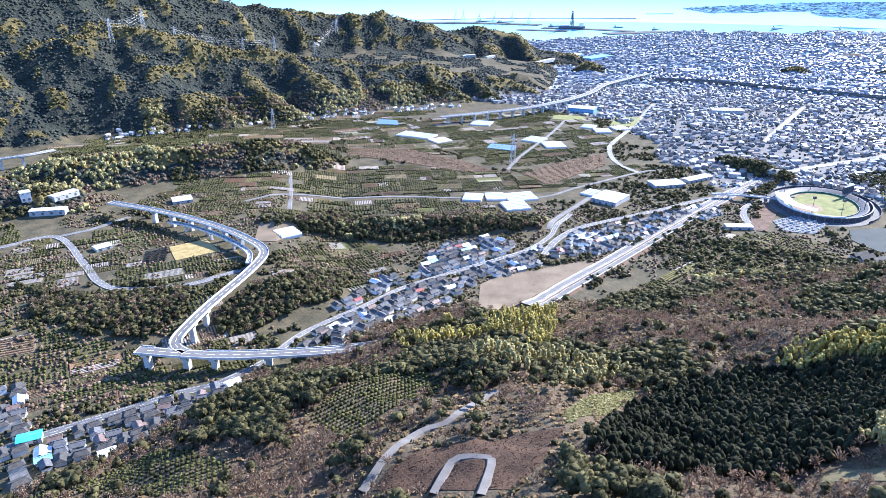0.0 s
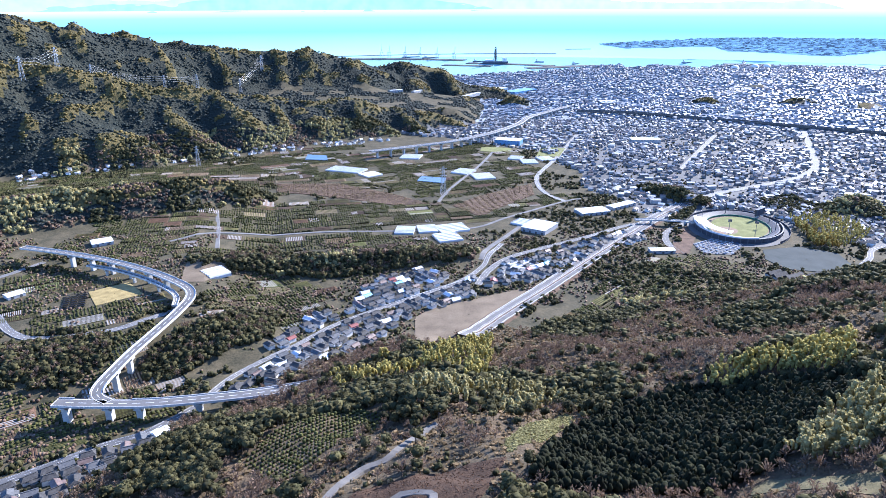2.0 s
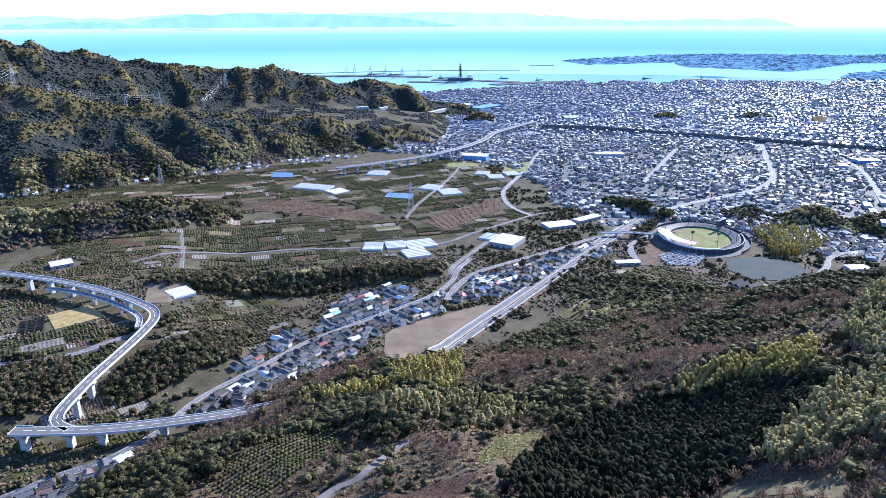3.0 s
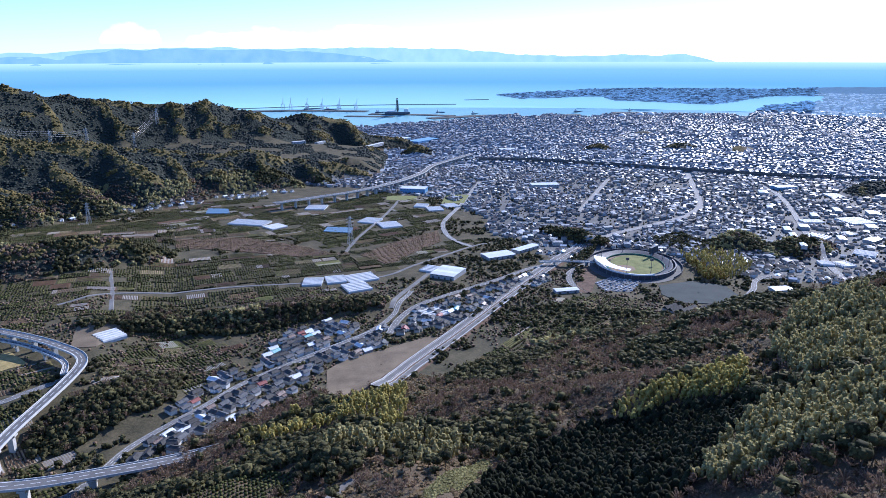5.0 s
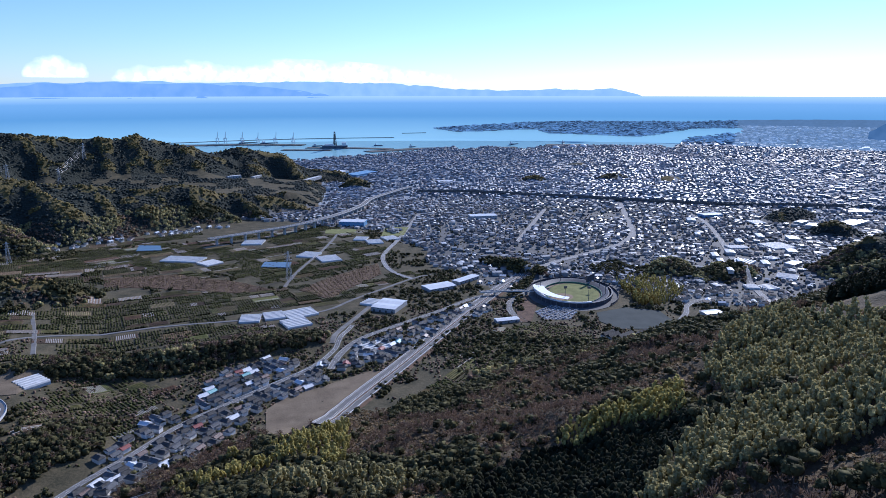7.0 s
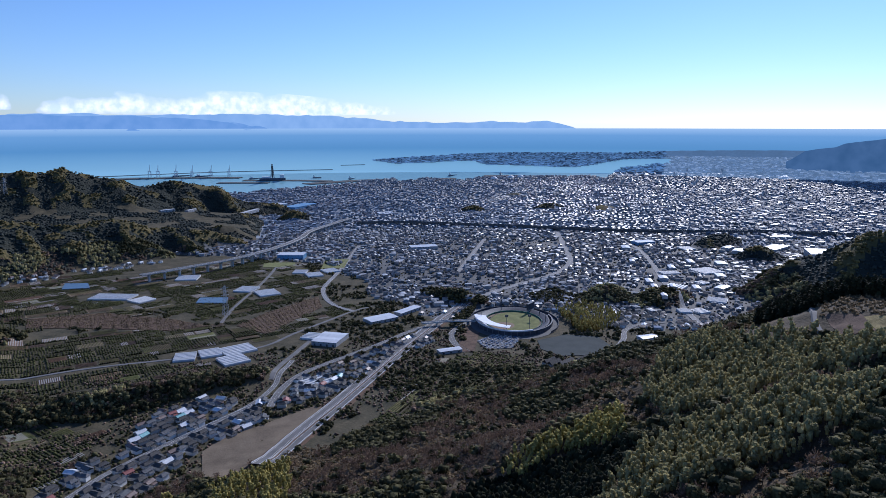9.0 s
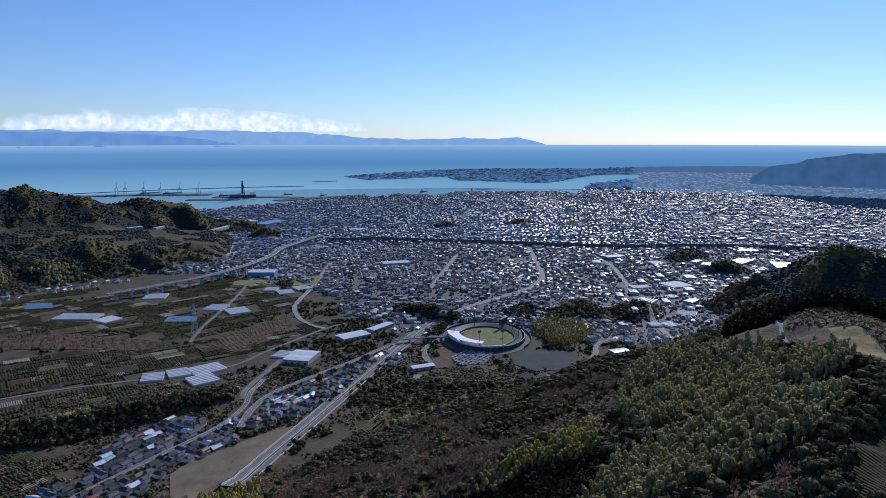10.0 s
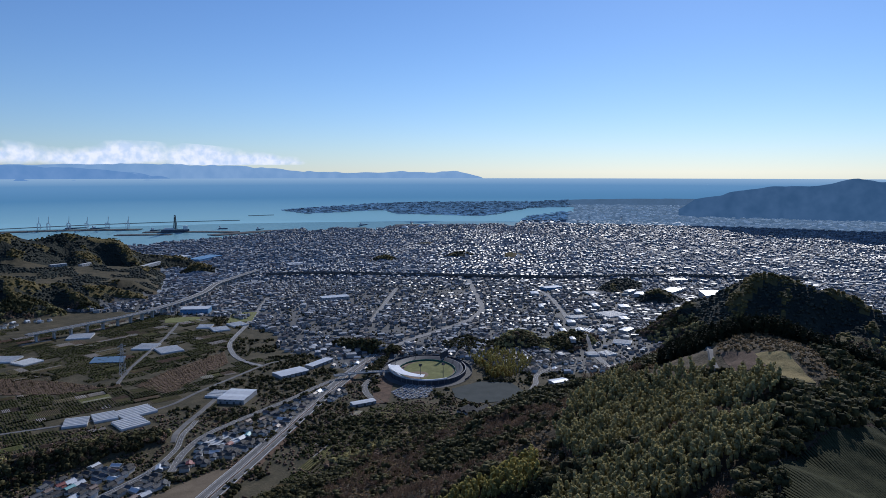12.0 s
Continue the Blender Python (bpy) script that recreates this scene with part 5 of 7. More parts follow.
def build_town_house(lx, ly, h, roof, wall, hip, label):
    house = tagged(new("town_house"), label, "house", "town houses")
    bm = bmesh.new()
    house_block(bm, lx, ly, h)
    part("wall", bm, wall, house)
    bm = bmesh.new()
    gable(bm, lx, ly, h, ly * 0.23, 0.7, 0.25, hip)
    part("roof", bm, roof, house)
    box_part("porch", house, wall, (lx * 0.4, 2.4, 4.6), (lx * 0.2, -ly / 2 - 1.2, 1.3))
    return house


town_kinds = [build_town_house(*q) for q in ((11, 7.5, 5.6, ROOFS[0], WALLS[0], 2, "cream town house with a dark hipped roof"), (10, 7, 5.6, ROOFS[1], WALLS[1], 0, "white town house with a blue-grey gable"),
                                             (12, 8, 4.4, ROOFS[2], WALLS[0], 0, "town house with a brown tiled roof"), (13, 9, 5.0, ROOFS[3], WALLS[2], 0, "small works with a pale metal roof"))]
for a, d in zip(rng.uniform(-27, 1.5, 150), rng.uniform(0, 1, 150)):
    x, y = polar(a, np.interp(a, [-27, -18, -9, -3, 1.5], [1935, 1965, 2040, 2110, 2190]) + 60 * (d - 0.6))
    if height(x, y) - plain(x, y) < 14 and clear_of(x, y, np.array(NEAREST[-200:]), 13)[0]:
        NEAREST.append((float(x), float(y)))
for i, (x, y) in enumerate(NEAREST):
    k = i if i < 4 else int(rng.choice(4, p=[0.42, 0.3, 0.13, 0.15]))
    q = pose(x, y, float(height(x, y)) + 0.3, 0, 0, -38 + rng.choice([0, 90]) + rng.normal(0, 8))
    if i < 4:
        town_kinds[i].matrix_basis = q
    else:
        copy_thing(town_kinds[k], q)


def town_trees():
    """Garden trees and groves between the houses are built with the other greenery below."""
    x, y = rng.uniform(0, 2500, 14000), rng.uniform(700, 2900, 14000)
    ok = is_town(x, y) & (height(x, y) - plain(x, y) < 6) & clear_of(x, y, ROAD_PTS, 10) & (np.hypot(x - SX, y - SY) > 118)
    return x[ok], y[ok]


# ---- greenery ----


def foliage(name, low, high, through, island=0.45, scale=14.0):
    mat = material(name, low, high, 0.85, scale, fine=scale * 0.1, spec=0.1, island=island)
    nt, n = mat.node_tree, mat.node_tree.nodes
    p, o = n["Principled BSDF"], n["Material Output"]
    tr, mix = n.new("ShaderNodeBsdfTranslucent"), n.new("ShaderNodeMixShader")
    nt.links.new(p.inputs["Base Color"].links[0].from_socket, tr.inputs["Color"])
    mix.inputs[0].default_value = through
    nt.links.new(p.outputs[0], mix.inputs[1])
    nt.links.new(tr.outputs[0], mix.inputs[2])
    nt.links.new(mix.outputs[0], o.inputs["Surface"])
    return mat


M["evergreen"] = foliage("evergreen_leaves", (0.033, 0.034, 0.016), (0.128, 0.115, 0.05), 0.25, 0.5)
M["conifer"] = foliage("conifer_needles", (0.011, 0.013, 0.007), (0.038, 0.04, 0.018), 0.2, 0.4)
M["bamboo"] = foliage("yellow_bamboo_leaves", (0.26, 0.23, 0.07), (0.55, 0.47, 0.16), 0.35, 0.25)
M["bamboo_green"] = foliage("green_bamboo_leaves", (0.22, 0.20, 0.085), (0.50, 0.44, 0.21), 0.35, 0.22)
M["bare"] = foliage("bare_twigs", (0.115, 0.08, 0.056), (0.265, 0.185, 0.128), 0.25, 0.4)
M["dry_bush"] = foliage("dry_brush", (0.12, 0.09, 0.05), (0.30, 0.215, 0.115), 0.3, 0.4)
M["citrus"] = foliage("citrus_leaves", (0.042, 0.051, 0.018), (0.145, 0.14, 0.048), 0.3, 0.4, 25)
# crowns on the ranges shifted towards blue, haze put into the leaf colour
M["hill_leaves"] = foliage("hillside_trees", (0.030, 0.041, 0.040), (0.085, 0.089, 0.068), 0.2, 0.3, 110)
M["reed"] = foliage("dry_reeds", (0.16, 0.15, 0.06), (0.36, 0.33, 0.15), 0.3, 0.3)
M["withered"] = foliage("withered_plants", (0.055, 0.033, 0.021), (0.13, 0.076, 0.047), 0.15, 0.4)
M["hill_gold"] = foliage("spur_groves", (0.10, 0.088, 0.035), (0.26, 0.195, 0.07), 0.25, 0.3, 60)
M["gold"] = foliage("golden_bamboo_leaves", (0.16, 0.12, 0.03), (0.36, 0.26, 0.07), 0.4, 0.35)
M["bark"] = material("tree_bark", (0.05, 0.04, 0.03), (0.12, 0.10, 0.08), 0.9, 2, fine=0.3)


def lump(g, sub=1):
    """A rough ball of quads, radius about 1."""
    bm = bmesh.new()
    bmesh.ops.create_cube(bm, size=1.2)
    if sub:
        bmesh.ops.subdivide_edges(bm, edges=bm.edges[:], cuts=1, use_grid_fill=True)
    v = np.array([q.co.normalized()[:] for q in bm.verts]) * g.uniform(0.78, 1.12, (len(bm.verts), 1))
    f = np.array([[q.index for q in fc.verts] for fc in bm.faces])
    bm.free()
    return v, f


def cards(g, centre, normal, size, stretch=1.0, droop=0.0):
    """Bent leaf clumps as quads about their centres."""
    n = len(centre)
    normal = normal / np.maximum(np.linalg.norm(normal, axis=1, keepdims=True), 1e-6)
    a = np.cross(normal, g.normal(size=(n, 3)))
    a /= np.maximum(np.linalg.norm(a, axis=1, keepdims=True), 1e-6)
    b = np.cross(normal, a)
    s = size * g.uniform(0.6, 1.3, (n, 1))
    q = [centre - a * s - b * s * stretch, centre + a * s - b * s * stretch * 0.7, centre + a * s * 0.7 + b * s * stretch - [0, 0, droop], centre - a * s * 0.9 + b * s * stretch]
    v = np.stack(q, 1).reshape(-1, 3)
    return v, np.arange(4 * n).reshape(-1, 4)


def stem(h, r0, r1, lean=(0, 0), base=0.0):
    v = []
    for z, r, k in ((base - 0.8, r0, 0), (h, r1, 1)):
        for a in range(4):
            v.append((math.cos(a * math.pi / 2) * r + lean[0] * k, math.sin(a * math.pi / 2) * r + lean[1] * k, z))
    return np.array(v), np.array([(a, (a + 1) % 4, 4 + (a + 1) % 4, 4 + a) for a in range(4)])


def merge(parts):
    vs, fs, ms, k = [], [], [], 0
    for v, f, m in parts:
        vs.append(v), fs.append(f + k), ms.append(np.full(len(f), m))
        k += len(v)
    return np.vstack(vs), np.vstack(fs), np.concatenate(ms)


def tree_form(kind, seed):
    """Template of about unit-true size: vertices, quads, material index (0 leaves, 1 bark)."""
    g = np.random.default_rng(seed)
    if kind == "broad":
        parts = [(*stem(4.5, 0.28, 0.14), 1)]
        for i in range(g.integers(3, 5)):
            a = g.uniform(0, 6.28)
            c = np.array([math.cos(a) * 1.7, math.sin(a) * 1.7, g.uniform(4.0, 6.6)]) * (1 if i else 0.3) + [0, 0, 0 if i else 4.2]
            parts.append((*stem(c[2], 0.12, 0.05, (c[0], c[1]), 2.2), 1))
            v, f = lump(g, 0 if i else 1)
            rad = g.uniform(1.9, 2.8)
            parts.append((v * [rad, rad, rad * 0.85] + c, f, 0))
            d = g.normal(size=(18, 3))
            d /= np.linalg.norm(d, axis=1, keepdims=True)
            d[:, 2] = np.abs(d[:, 2]) * 0.9 - 0.15
            parts.append((*cards(g, c + d * rad * 1.05, d + g.normal(size=d.shape) * 0.5, 0.42), 0))
    elif kind == "conifer":
        parts = [(*stem(9.5, 0.25, 0.06), 1)]
        for z in np.linspace(3.0, 10.0, 6):
            rad = 2.9 * (1 - (z / 11.2) ** 1.8) + 0.3
            n = 6
            a = g.uniform(0, 6.28) + np.arange(n) * 6.28 / n + g.uniform(-0.3, 0.3, n)
            c = np.stack([np.cos(a) * rad * 0.55, np.sin(a) * rad * 0.55, z + g.uniform(-0.4, 0.4, n)], 1)
            parts.append((*cards(g, c, np.stack([np.cos(a) * 0.6, np.sin(a) * 0.6, np.full(n, 0.9)], 1), rad * 0.52, 1.1, 0.35), 0))
        v, f = lump(g, 0)
        parts.append((v * [1.9, 1.9, 3.6] + [0, 0, 6.0], f, 0))
    elif kind == "bamboo":
        lean = g.normal(size=2) * 1.1
        parts = [(*stem(9.0, 0.09, 0.05, lean * 0.4), 1)]
        top = g.uniform(10.5, 13.5)
        for z, wide, tall in ((0.46, 1.35, 3.2), (0.76, 1.75, 2.2), (0.93, 1.25, 1.25)):
            c = np.array([lean[0] * z * z * 1.5, lean[1] * z * z * 1.5, top * z])
            v, f = lump(g, 1 if z == 0.72 else 0)
            parts.append((v * [wide, wide, tall] + c, f, 0))
            d = g.normal(size=(6, 3))
            d /= np.linalg.norm(d, axis=1, keepdims=True)
            d[:, 2] = np.abs(d[:, 2])
            parts.append((*cards(g, c + d * [wide, wide, tall] * 1.05, d * [1, 1, 0.8] + g.normal(size=d.shape) * 0.35, 0.40, 1.5, 0.6), 0))
    elif kind == "bare":
        parts = [(*stem(3.2, 0.2, 0.1), 1)]
        n = 24
        a, e = g.uniform(0, 6.28, n), g.uniform(0.2, 1.5, n)
        d = np.stack([np.cos(a) * np.cos(e), np.sin(a) * np.cos(e), np.sin(e)], 1)
        L = g.uniform(2.2, 4.2, n)[:, None]
        side = np.cross(d, g.normal(size=(n, 3)))
        side /= np.linalg.norm(side, axis=1, keepdims=True)
        o = np.array([0, 0, 2.2])
        v = np.stack([o + d * L * 0.15 - side * 0.07, o + d * L * 0.15 + side * 0.07, o + d * L + side * 0.16, o + d * L - side * 0.16], 1).reshape(-1, 3)
        parts.append((v, np.arange(4 * n).reshape(-1, 4), 0))
        tip = d + g.normal(size=(n, 3)) * 0.28
        parts.append((*cards(g, o + tip * L * g.uniform(0.6, 1.0, (n, 1)), g.normal(size=tip.shape), 0.26, 1.9), 0))
    elif kind == "fir":
        v, f = lump(g, 1)
        v = v * [1.75, 1.75, 1.0]
        t = (v[:, 2:] + 1.1) / 2.2
        parts = [(np.column_stack([v[:, :2] * (1.2 - 0.55 * t), 0.4 + 4.0 * t]), f, 0)]
        d = g.normal(size=(8, 3))
        d /= np.linalg.norm(d, axis=1, keepdims=True)
        z = g.uniform(1.2, 4.2, (8, 1))
        w = d[:, :2] * (1.75 - 0.3 * z)
        parts.append((*cards(g, np.column_stack([w, z]), np.column_stack([d[:, :2], np.full(8, 0.7)]), 0.42, 1.3, 0.25), 0))
    elif kind == "clump":
        parts = []
        for i in range(3):
            v, f = lump(g, 0)
            rad = g.uniform(0.55, 0.85) if i else 0.95
            c = np.array([*(g.normal(size=2) * 0.55 * bool(i)), g.uniform(0.35, 1.0)])
            parts.append((v * [rad, rad, rad * 1.05] + c, f, 0))
            d = g.normal(size=(4, 3))
            d /= np.linalg.norm(d, axis=1, keepdims=True)
            d[:, 2] = np.abs(d[:, 2])
            parts.append((*cards(g, c + d * rad * 1.05, d + g.normal(size=d.shape) * 0.5, 0.26), 0))
    elif kind == "scrub":
        parts = [(*stem(0.8, 0.1, 0.05), 1)]
        v, f = lump(g, 0)
        parts.append((v * [1.3, 1.3, 0.8] + [0, 0, 0.5], f, 0))
        d = g.normal(size=(7, 3))
        d[:, 2] = np.abs(d[:, 2])
        d /= np.linalg.norm(d, axis=1, keepdims=True)
        parts.append((*cards(g, d * [1.5, 1.5, 1.1] + [0, 0, 0.4], d + g.normal(size=d.shape) * 0.7, 0.42, 1.2), 0))
    elif kind == "bush":
        v, f = lump(g, 0)
        parts = [(v * [1.5, 1.5, 1.2] + [0, 0, 0.9], f, 0)]
        d = g.normal(size=(3, 3))
        d[:, 2] = np.abs(d[:, 2])
        d /= np.linalg.norm(d, axis=1, keepdims=True)
        parts.append((*cards(g, d * [1.5, 1.5, 1.3] + [0, 0, 0.9], d, 0.4), 0))
    else:  # a distant crown
        v, f = lump(g, 0)
        parts = [(v * [1, 1, 1.0] + [0, 0, 0.5], f, 0)]
    return merge(parts)


FORMS = {k: [tree_form(k, 100 + 7 * i + len(k)) for i in range(6)] for k in ("broad", "conifer", "bamboo", "bare", "fir", "clump", "scrub", "bush", "crown")}


def grow(name, kind, x, y, size, mat, label, category, seed=1, sink=0.2, flat=1.0, bearing=None, long=1.0):
    """Many plants of a kind as one uncountable mass."""
    if not len(x):
        return
    g = np.random.default_rng(seed)
    x, y = np.asarray(x, float), np.asarray(y, float)
    z = height(x, y) - sink
    size = np.broadcast_to(size, x.shape) * g.uniform(0.72, 1.28, x.shape)
    pick, turn = g.integers(0, 6, x.size), g.uniform(0, 6.283, x.size) if bearing is None else bearing + g.normal(0, 0.06, x.size)
    vs, fs, ms, k = [], [], [], 0
    for i in range(6):
        m = pick == i
        if not m.any():
            continue
        v, f, mi = FORMS[kind][i]
        c, s, sc = np.cos(turn[m])[:, None], np.sin(turn[m])[:, None], size[m][:, None]
        hs = sc * g.uniform(0.85, 1.2, sc.shape) * flat
        w = np.stack([(v[:, 0] * long * c - v[:, 1] * s) * sc + x[m][:, None], (v[:, 0] * long * s + v[:, 1] * c) * sc + y[m][:, None], v[:, 2] * hs + z[m][:, None]], 2).reshape(-1, 3)
        n = m.sum()
        vs.append(w)
        fs.append((f[None] + (np.arange(n) * len(v))[:, None, None]).reshape(-1, 4) + k)
        ms.append(np.tile(mi, n))
        k += len(w)
    me = mesh_of(name, warped(np.vstack(vs)), np.vstack(fs), [mat, M["bark"]], np.concatenate(ms), kind in ("crown", "bush", "bamboo", "clump", "broad", "fir"))
    return thing(name, me, label, category, kind="stuff")


HOUSE_AT = np.array(HOUSE_AT)
HILL_PTS = np.vstack([curve_through(p, 3) for p in (HILL_ROAD, HAIRPIN, RIDGE_TRACK)] + [curve_through(BRIDGE, 4)[:, :2]])
OPEN_ZONES = [BROWN_FIELD, TAN_FIELD, TERRACE_FIELD, TEA_A, TEA_B, SCHOOLFIELD, POND, CARPARK, GREY_SLOPE, MEADOW]
PLANTED = [WOOD_F, CONIFERS, CONIFERS_EAST, BAMBOO_A, BAMBOO_B, BAMBOO_C, BAMBOO_F, BAMBOO_G, REED_STRIP, HILL_ORCHARD, HILL_ORCHARD_B]
field_mid = np.mean(np.array(TAN_FIELD + TERRACE_FIELD), 0)
PLANTED += [[tuple(field_mid * 0.985 + (np.array(q) - field_mid) * 1.35) for q in poly] for poly in (TAN_FIELD, TERRACE_FIELD)]


def free_ground(x, y, road_gap=7, zones=()):
    ok = np.ones(x.shape, bool)
    for zn in list(OPEN_ZONES) + list(zones):
        ok &= ~inside(x, y, zn)
    ok &= clear_of(x, y, HILL_PTS, 5) & clear_of(x, y, ROAD_PTS, road_gap) & clear_of(x, y, HOUSE_AT, 11) & clear_of(x, y, HALL_AT, 9)
    return ok


def planted(poly, spacing, seed, turn=0):
    x, y = strewn(poly, spacing, seed, 0.5, turn)
    ok = clear_of(x, y, HILL_PTS, 4) & clear_of(x, y, HOUSE_AT, 9) & clear_of(x, y, ROAD_PTS, 8) & (np.random.default_rng(seed + 500).random(x.size) < 0.88)
    return x[ok], y[ok]


kx, ky = planted(CONIFERS_EAST, 2.7, 21)
ok = ~(inside(kx, ky, CONIFERS) | inside(kx, ky, BAMBOO_A) | inside(kx, ky, BAMBOO_C))
grow("conifer_wood", "fir", kx[ok], ky[ok], 1.42, M["conifer"], "dark conifer plantation below the bamboo", "trees", 3, flat=1.15)
grow("conifer_wood", "fir", *planted(CONIFERS, 2.7, 1), 1.42, M["conifer"], "dense dark conifer plantation on the slope", "trees", 2, flat=1.15)
for i, (poly, gap) in enumerate(((BAMBOO_A, 3.7), (BAMBOO_B, 3.9), (BAMBOO_C, 3.6), (BAMBOO_F, 4.8), (BAMBOO_G, 5.4))):
    bx_, by_ = planted(poly, gap, 30 + i)
    gap_ = fuzz(bx_, by_, 42, 33) + 0.6 * fuzz(bx_, by_, 17, 34) > (0.05 if i > 2 else 0.95)
    grow("grove_evergreens", "clump", bx_[gap_][::2], by_[gap_][::2], 4.6, M["evergreen"], "dark evergreens standing in the bamboo grove", "trees", 140 + i)
    grow("bamboo_grove", "bamboo", bx_[~gap_], by_[~gap_], 1.05, M["bamboo" if i in (0, 3) else "bamboo_green"], "yellow-green bamboo grove with feathery drooping tops", "bamboo", 40 + i)
grow("reed_bank", "scrub", *planted(REED_STRIP, 1.8, 8), 0.9, M["reed"], "pale yellow-green reeds along the slope", "reeds", 5)

# the mountain side between: evergreen, bare and scrub by patches
gx2, gy2 = np.meshgrid(np.arange(-420, 700, 6.3), np.arange(150, 960, 6.3))
g = np.random.default_rng(77)
tx, ty = gx2.ravel() + g.uniform(-2.4, 2.4, gx2.size), gy2.ravel() + g.uniform(-2.4, 2.4, gx2.size)
rr, aa = np.hypot(tx, ty), np.degrees(np.arctan2(tx, ty))
hz = height(tx, ty)
see = (rr > 215) & (rr < 980) & (aa > -43) & (aa < 71) & (hz - plain(tx, ty) > 7) & (np.degrees(np.arctan2(450 - hz - 8, rr)) < 44)
tx, ty = tx[see], ty[see]
keep = free_ground(tx, ty, 9, PLANTED)
tx, ty = tx[keep], ty[keep]
patchy = fuzz(tx, ty, 75, 81) + 0.6 * fuzz(tx, ty, 30, 82)
dry = inside(tx, ty, SCRUB_A) | (fuzz(tx, ty, 110, 84) > 0.42)
pick = g.random(tx.size)
RIDGE_TOP = [(470, 255), (540, 270), (600, 330), (640, 440), (590, 490), (500, 470), (478, 380), (455, 300)]
open_top = inside(tx, ty, RIDGE_TOP)
east = (np.degrees(np.arctan2(tx, ty)) > 57) & ~open_top
ever = ((patchy > 0.08) & ~dry | (pick < 0.07) | east) & ~open_top
bare = ~ever & ~open_top & (patchy > -0.6) & (pick < np.where(dry, 0.8, 0.42))
low = ~ever & ~bare
far_e = ever & (np.hypot(tx, ty) > 450)
grow("evergreen_wood", "broad", tx[ever & ~far_e], ty[ever & ~far_e], g.uniform(0.95, 1.55, (ever & ~far_e).sum()), M["evergreen"], "dark evergreen broadleaf trees on the mountain side", "trees", 6)
grow("evergreen_wood", "clump", tx[far_e], ty[far_e], 4.0, M["evergreen"], "dark evergreen trees on the lower spur", "trees", 7)
grow("bare_wood", "bare", tx[bare], ty[bare], 1.2, M["bare"], "bare grey-brown winter trees on the slope", "trees", 8)
grow("dry_scrub", "scrub", tx[low], ty[low], 1.5, M["dry_bush"], "dry brown brush and grass tufts", "scrub", 9)
more = g.random(tx.size) < 0.42
bx2, by2 = tx + g.uniform(-3, 3, tx.size), ty + g.uniform(-3, 3, tx.size)
ok = ~dry & ~open_top & (patchy > -0.75) & (g.random(tx.size) < 0.4) & clear_of(bx2, by2, HILL_PTS, 4)
grow("green_brush", "bush", bx2[ok], by2[ok], 1.15, M["evergreen"], "green brush among the trees", "shrubs", 28)
grow("withered_crop", "scrub", *rows_of(BROWN_FIELD, 2.4, 1.9, 15, 29, 0.5), 0.5, M["withered"], "rows of withered plants on the ploughed terrace", "crop", 29)
grow("undergrowth", "scrub", tx[more] + g.uniform(-2.5, 2.5, more.sum()), ty[more] + g.uniform(-2.5, 2.5, more.sum()), 1.05, M["dry_bush"], "brown undergrowth between the trees", "scrub", 10)


grow("hill_orchard", "bush", *rows_of(HILL_ORCHARD, 5.2, 3.2, 35, 1), 1.05, M["citrus"], "rows of citrus bushes on the slope", "orchard", 11)
grow("hill_orchard", "bush", *rows_of(HILL_ORCHARD_B, 5.2, 3.4, 20, 2), 1.05, M["citrus"], "rows of citrus bushes above the village", "orchard", 12)
def hedge_rows(poly, gap, turn, step=3.0):
    """Clipped hedges with rounded tops, in straight rows that follow the slope."""
    q = np.asarray(poly, float)
    c, s = math.cos(radians(turn)), math.sin(radians(turn))
    q = q @ np.array([[c, -s], [s, c]])
    vs, fs, k = [], [], 0
    prof = [(-0.86, -0.2), (-0.8, 0.3), (-0.4, 0.5), (0.4, 0.5), (0.8, 0.3), (0.86, -0.2)]
    for v in np.arange(q[:, 1].min(), q[:, 1].max(), gap):
        u = np.arange(q[:, 0].min(), q[:, 0].max(), step)
        x, y = u * c - v * s, u * s + v * c
        ok = inside(x, y, poly)
        for run in np.split(np.arange(len(u)), np.nonzero(np.diff(ok.astype(int)))[0] + 1):
            if ok[run[0]] and len(run) > 2:
                w, f = sweep(on_land(np.column_stack([x[run], y[run]]), 0.35), prof)
                vs.append(w), fs.append(f + k)
                k += len(w)
    return thing("tea_hedge", mesh_of("tea_hedge", np.vstack(vs), np.vstack(fs), [M["tea"]]), "clipped tea hedges in rows", "tea bushes", kind="stuff")


for poly, turn in ((TEA_A, 62), (TEA_B, 62)):
    patch("tea_field", poly, M["dark_soil"], "dark green tea field in straight rows", lift=0.2, rings=14, step=3, group="tea fields")
    hedge_rows(poly, 2.0, turn)

grow("park_bamboo", "bamboo", *planted(GOLD_BAMBOO, 7.5, 50), 1.2, M["bamboo"], "olive bamboo grove beside the stadium", "bamboo", 50)
grow("golden_bamboo", "bamboo", *planted([GOLD_BAMBOO[0]] + GOLD_BAMBOO[4:], 7.0, 51), 1.2, M["gold"], "golden brown bamboo grove beside the stadium", "bamboo", 52)
grow("park_wood", "broad", *planted(STADIUM_WOOD, 7.0, 53), 1.1, M["evergreen"], "dark evergreen wood behind the stadium", "trees", 54)
grow("mound_wood", "broad", *planted(MOUND_WOOD, 6.0, 55), 1.1, M["evergreen"], "evergreen wood on a mound beside the road", "trees", 56)
BELT = [polar(a, d) for a, d in ((50, 720), (53, 690), (57, 690), (61, 690), (68, 690), (68, 760), (61, 775), (56, 790), (51, 790))]
BELT = [(float(a), float(b)) for a, b in BELT]
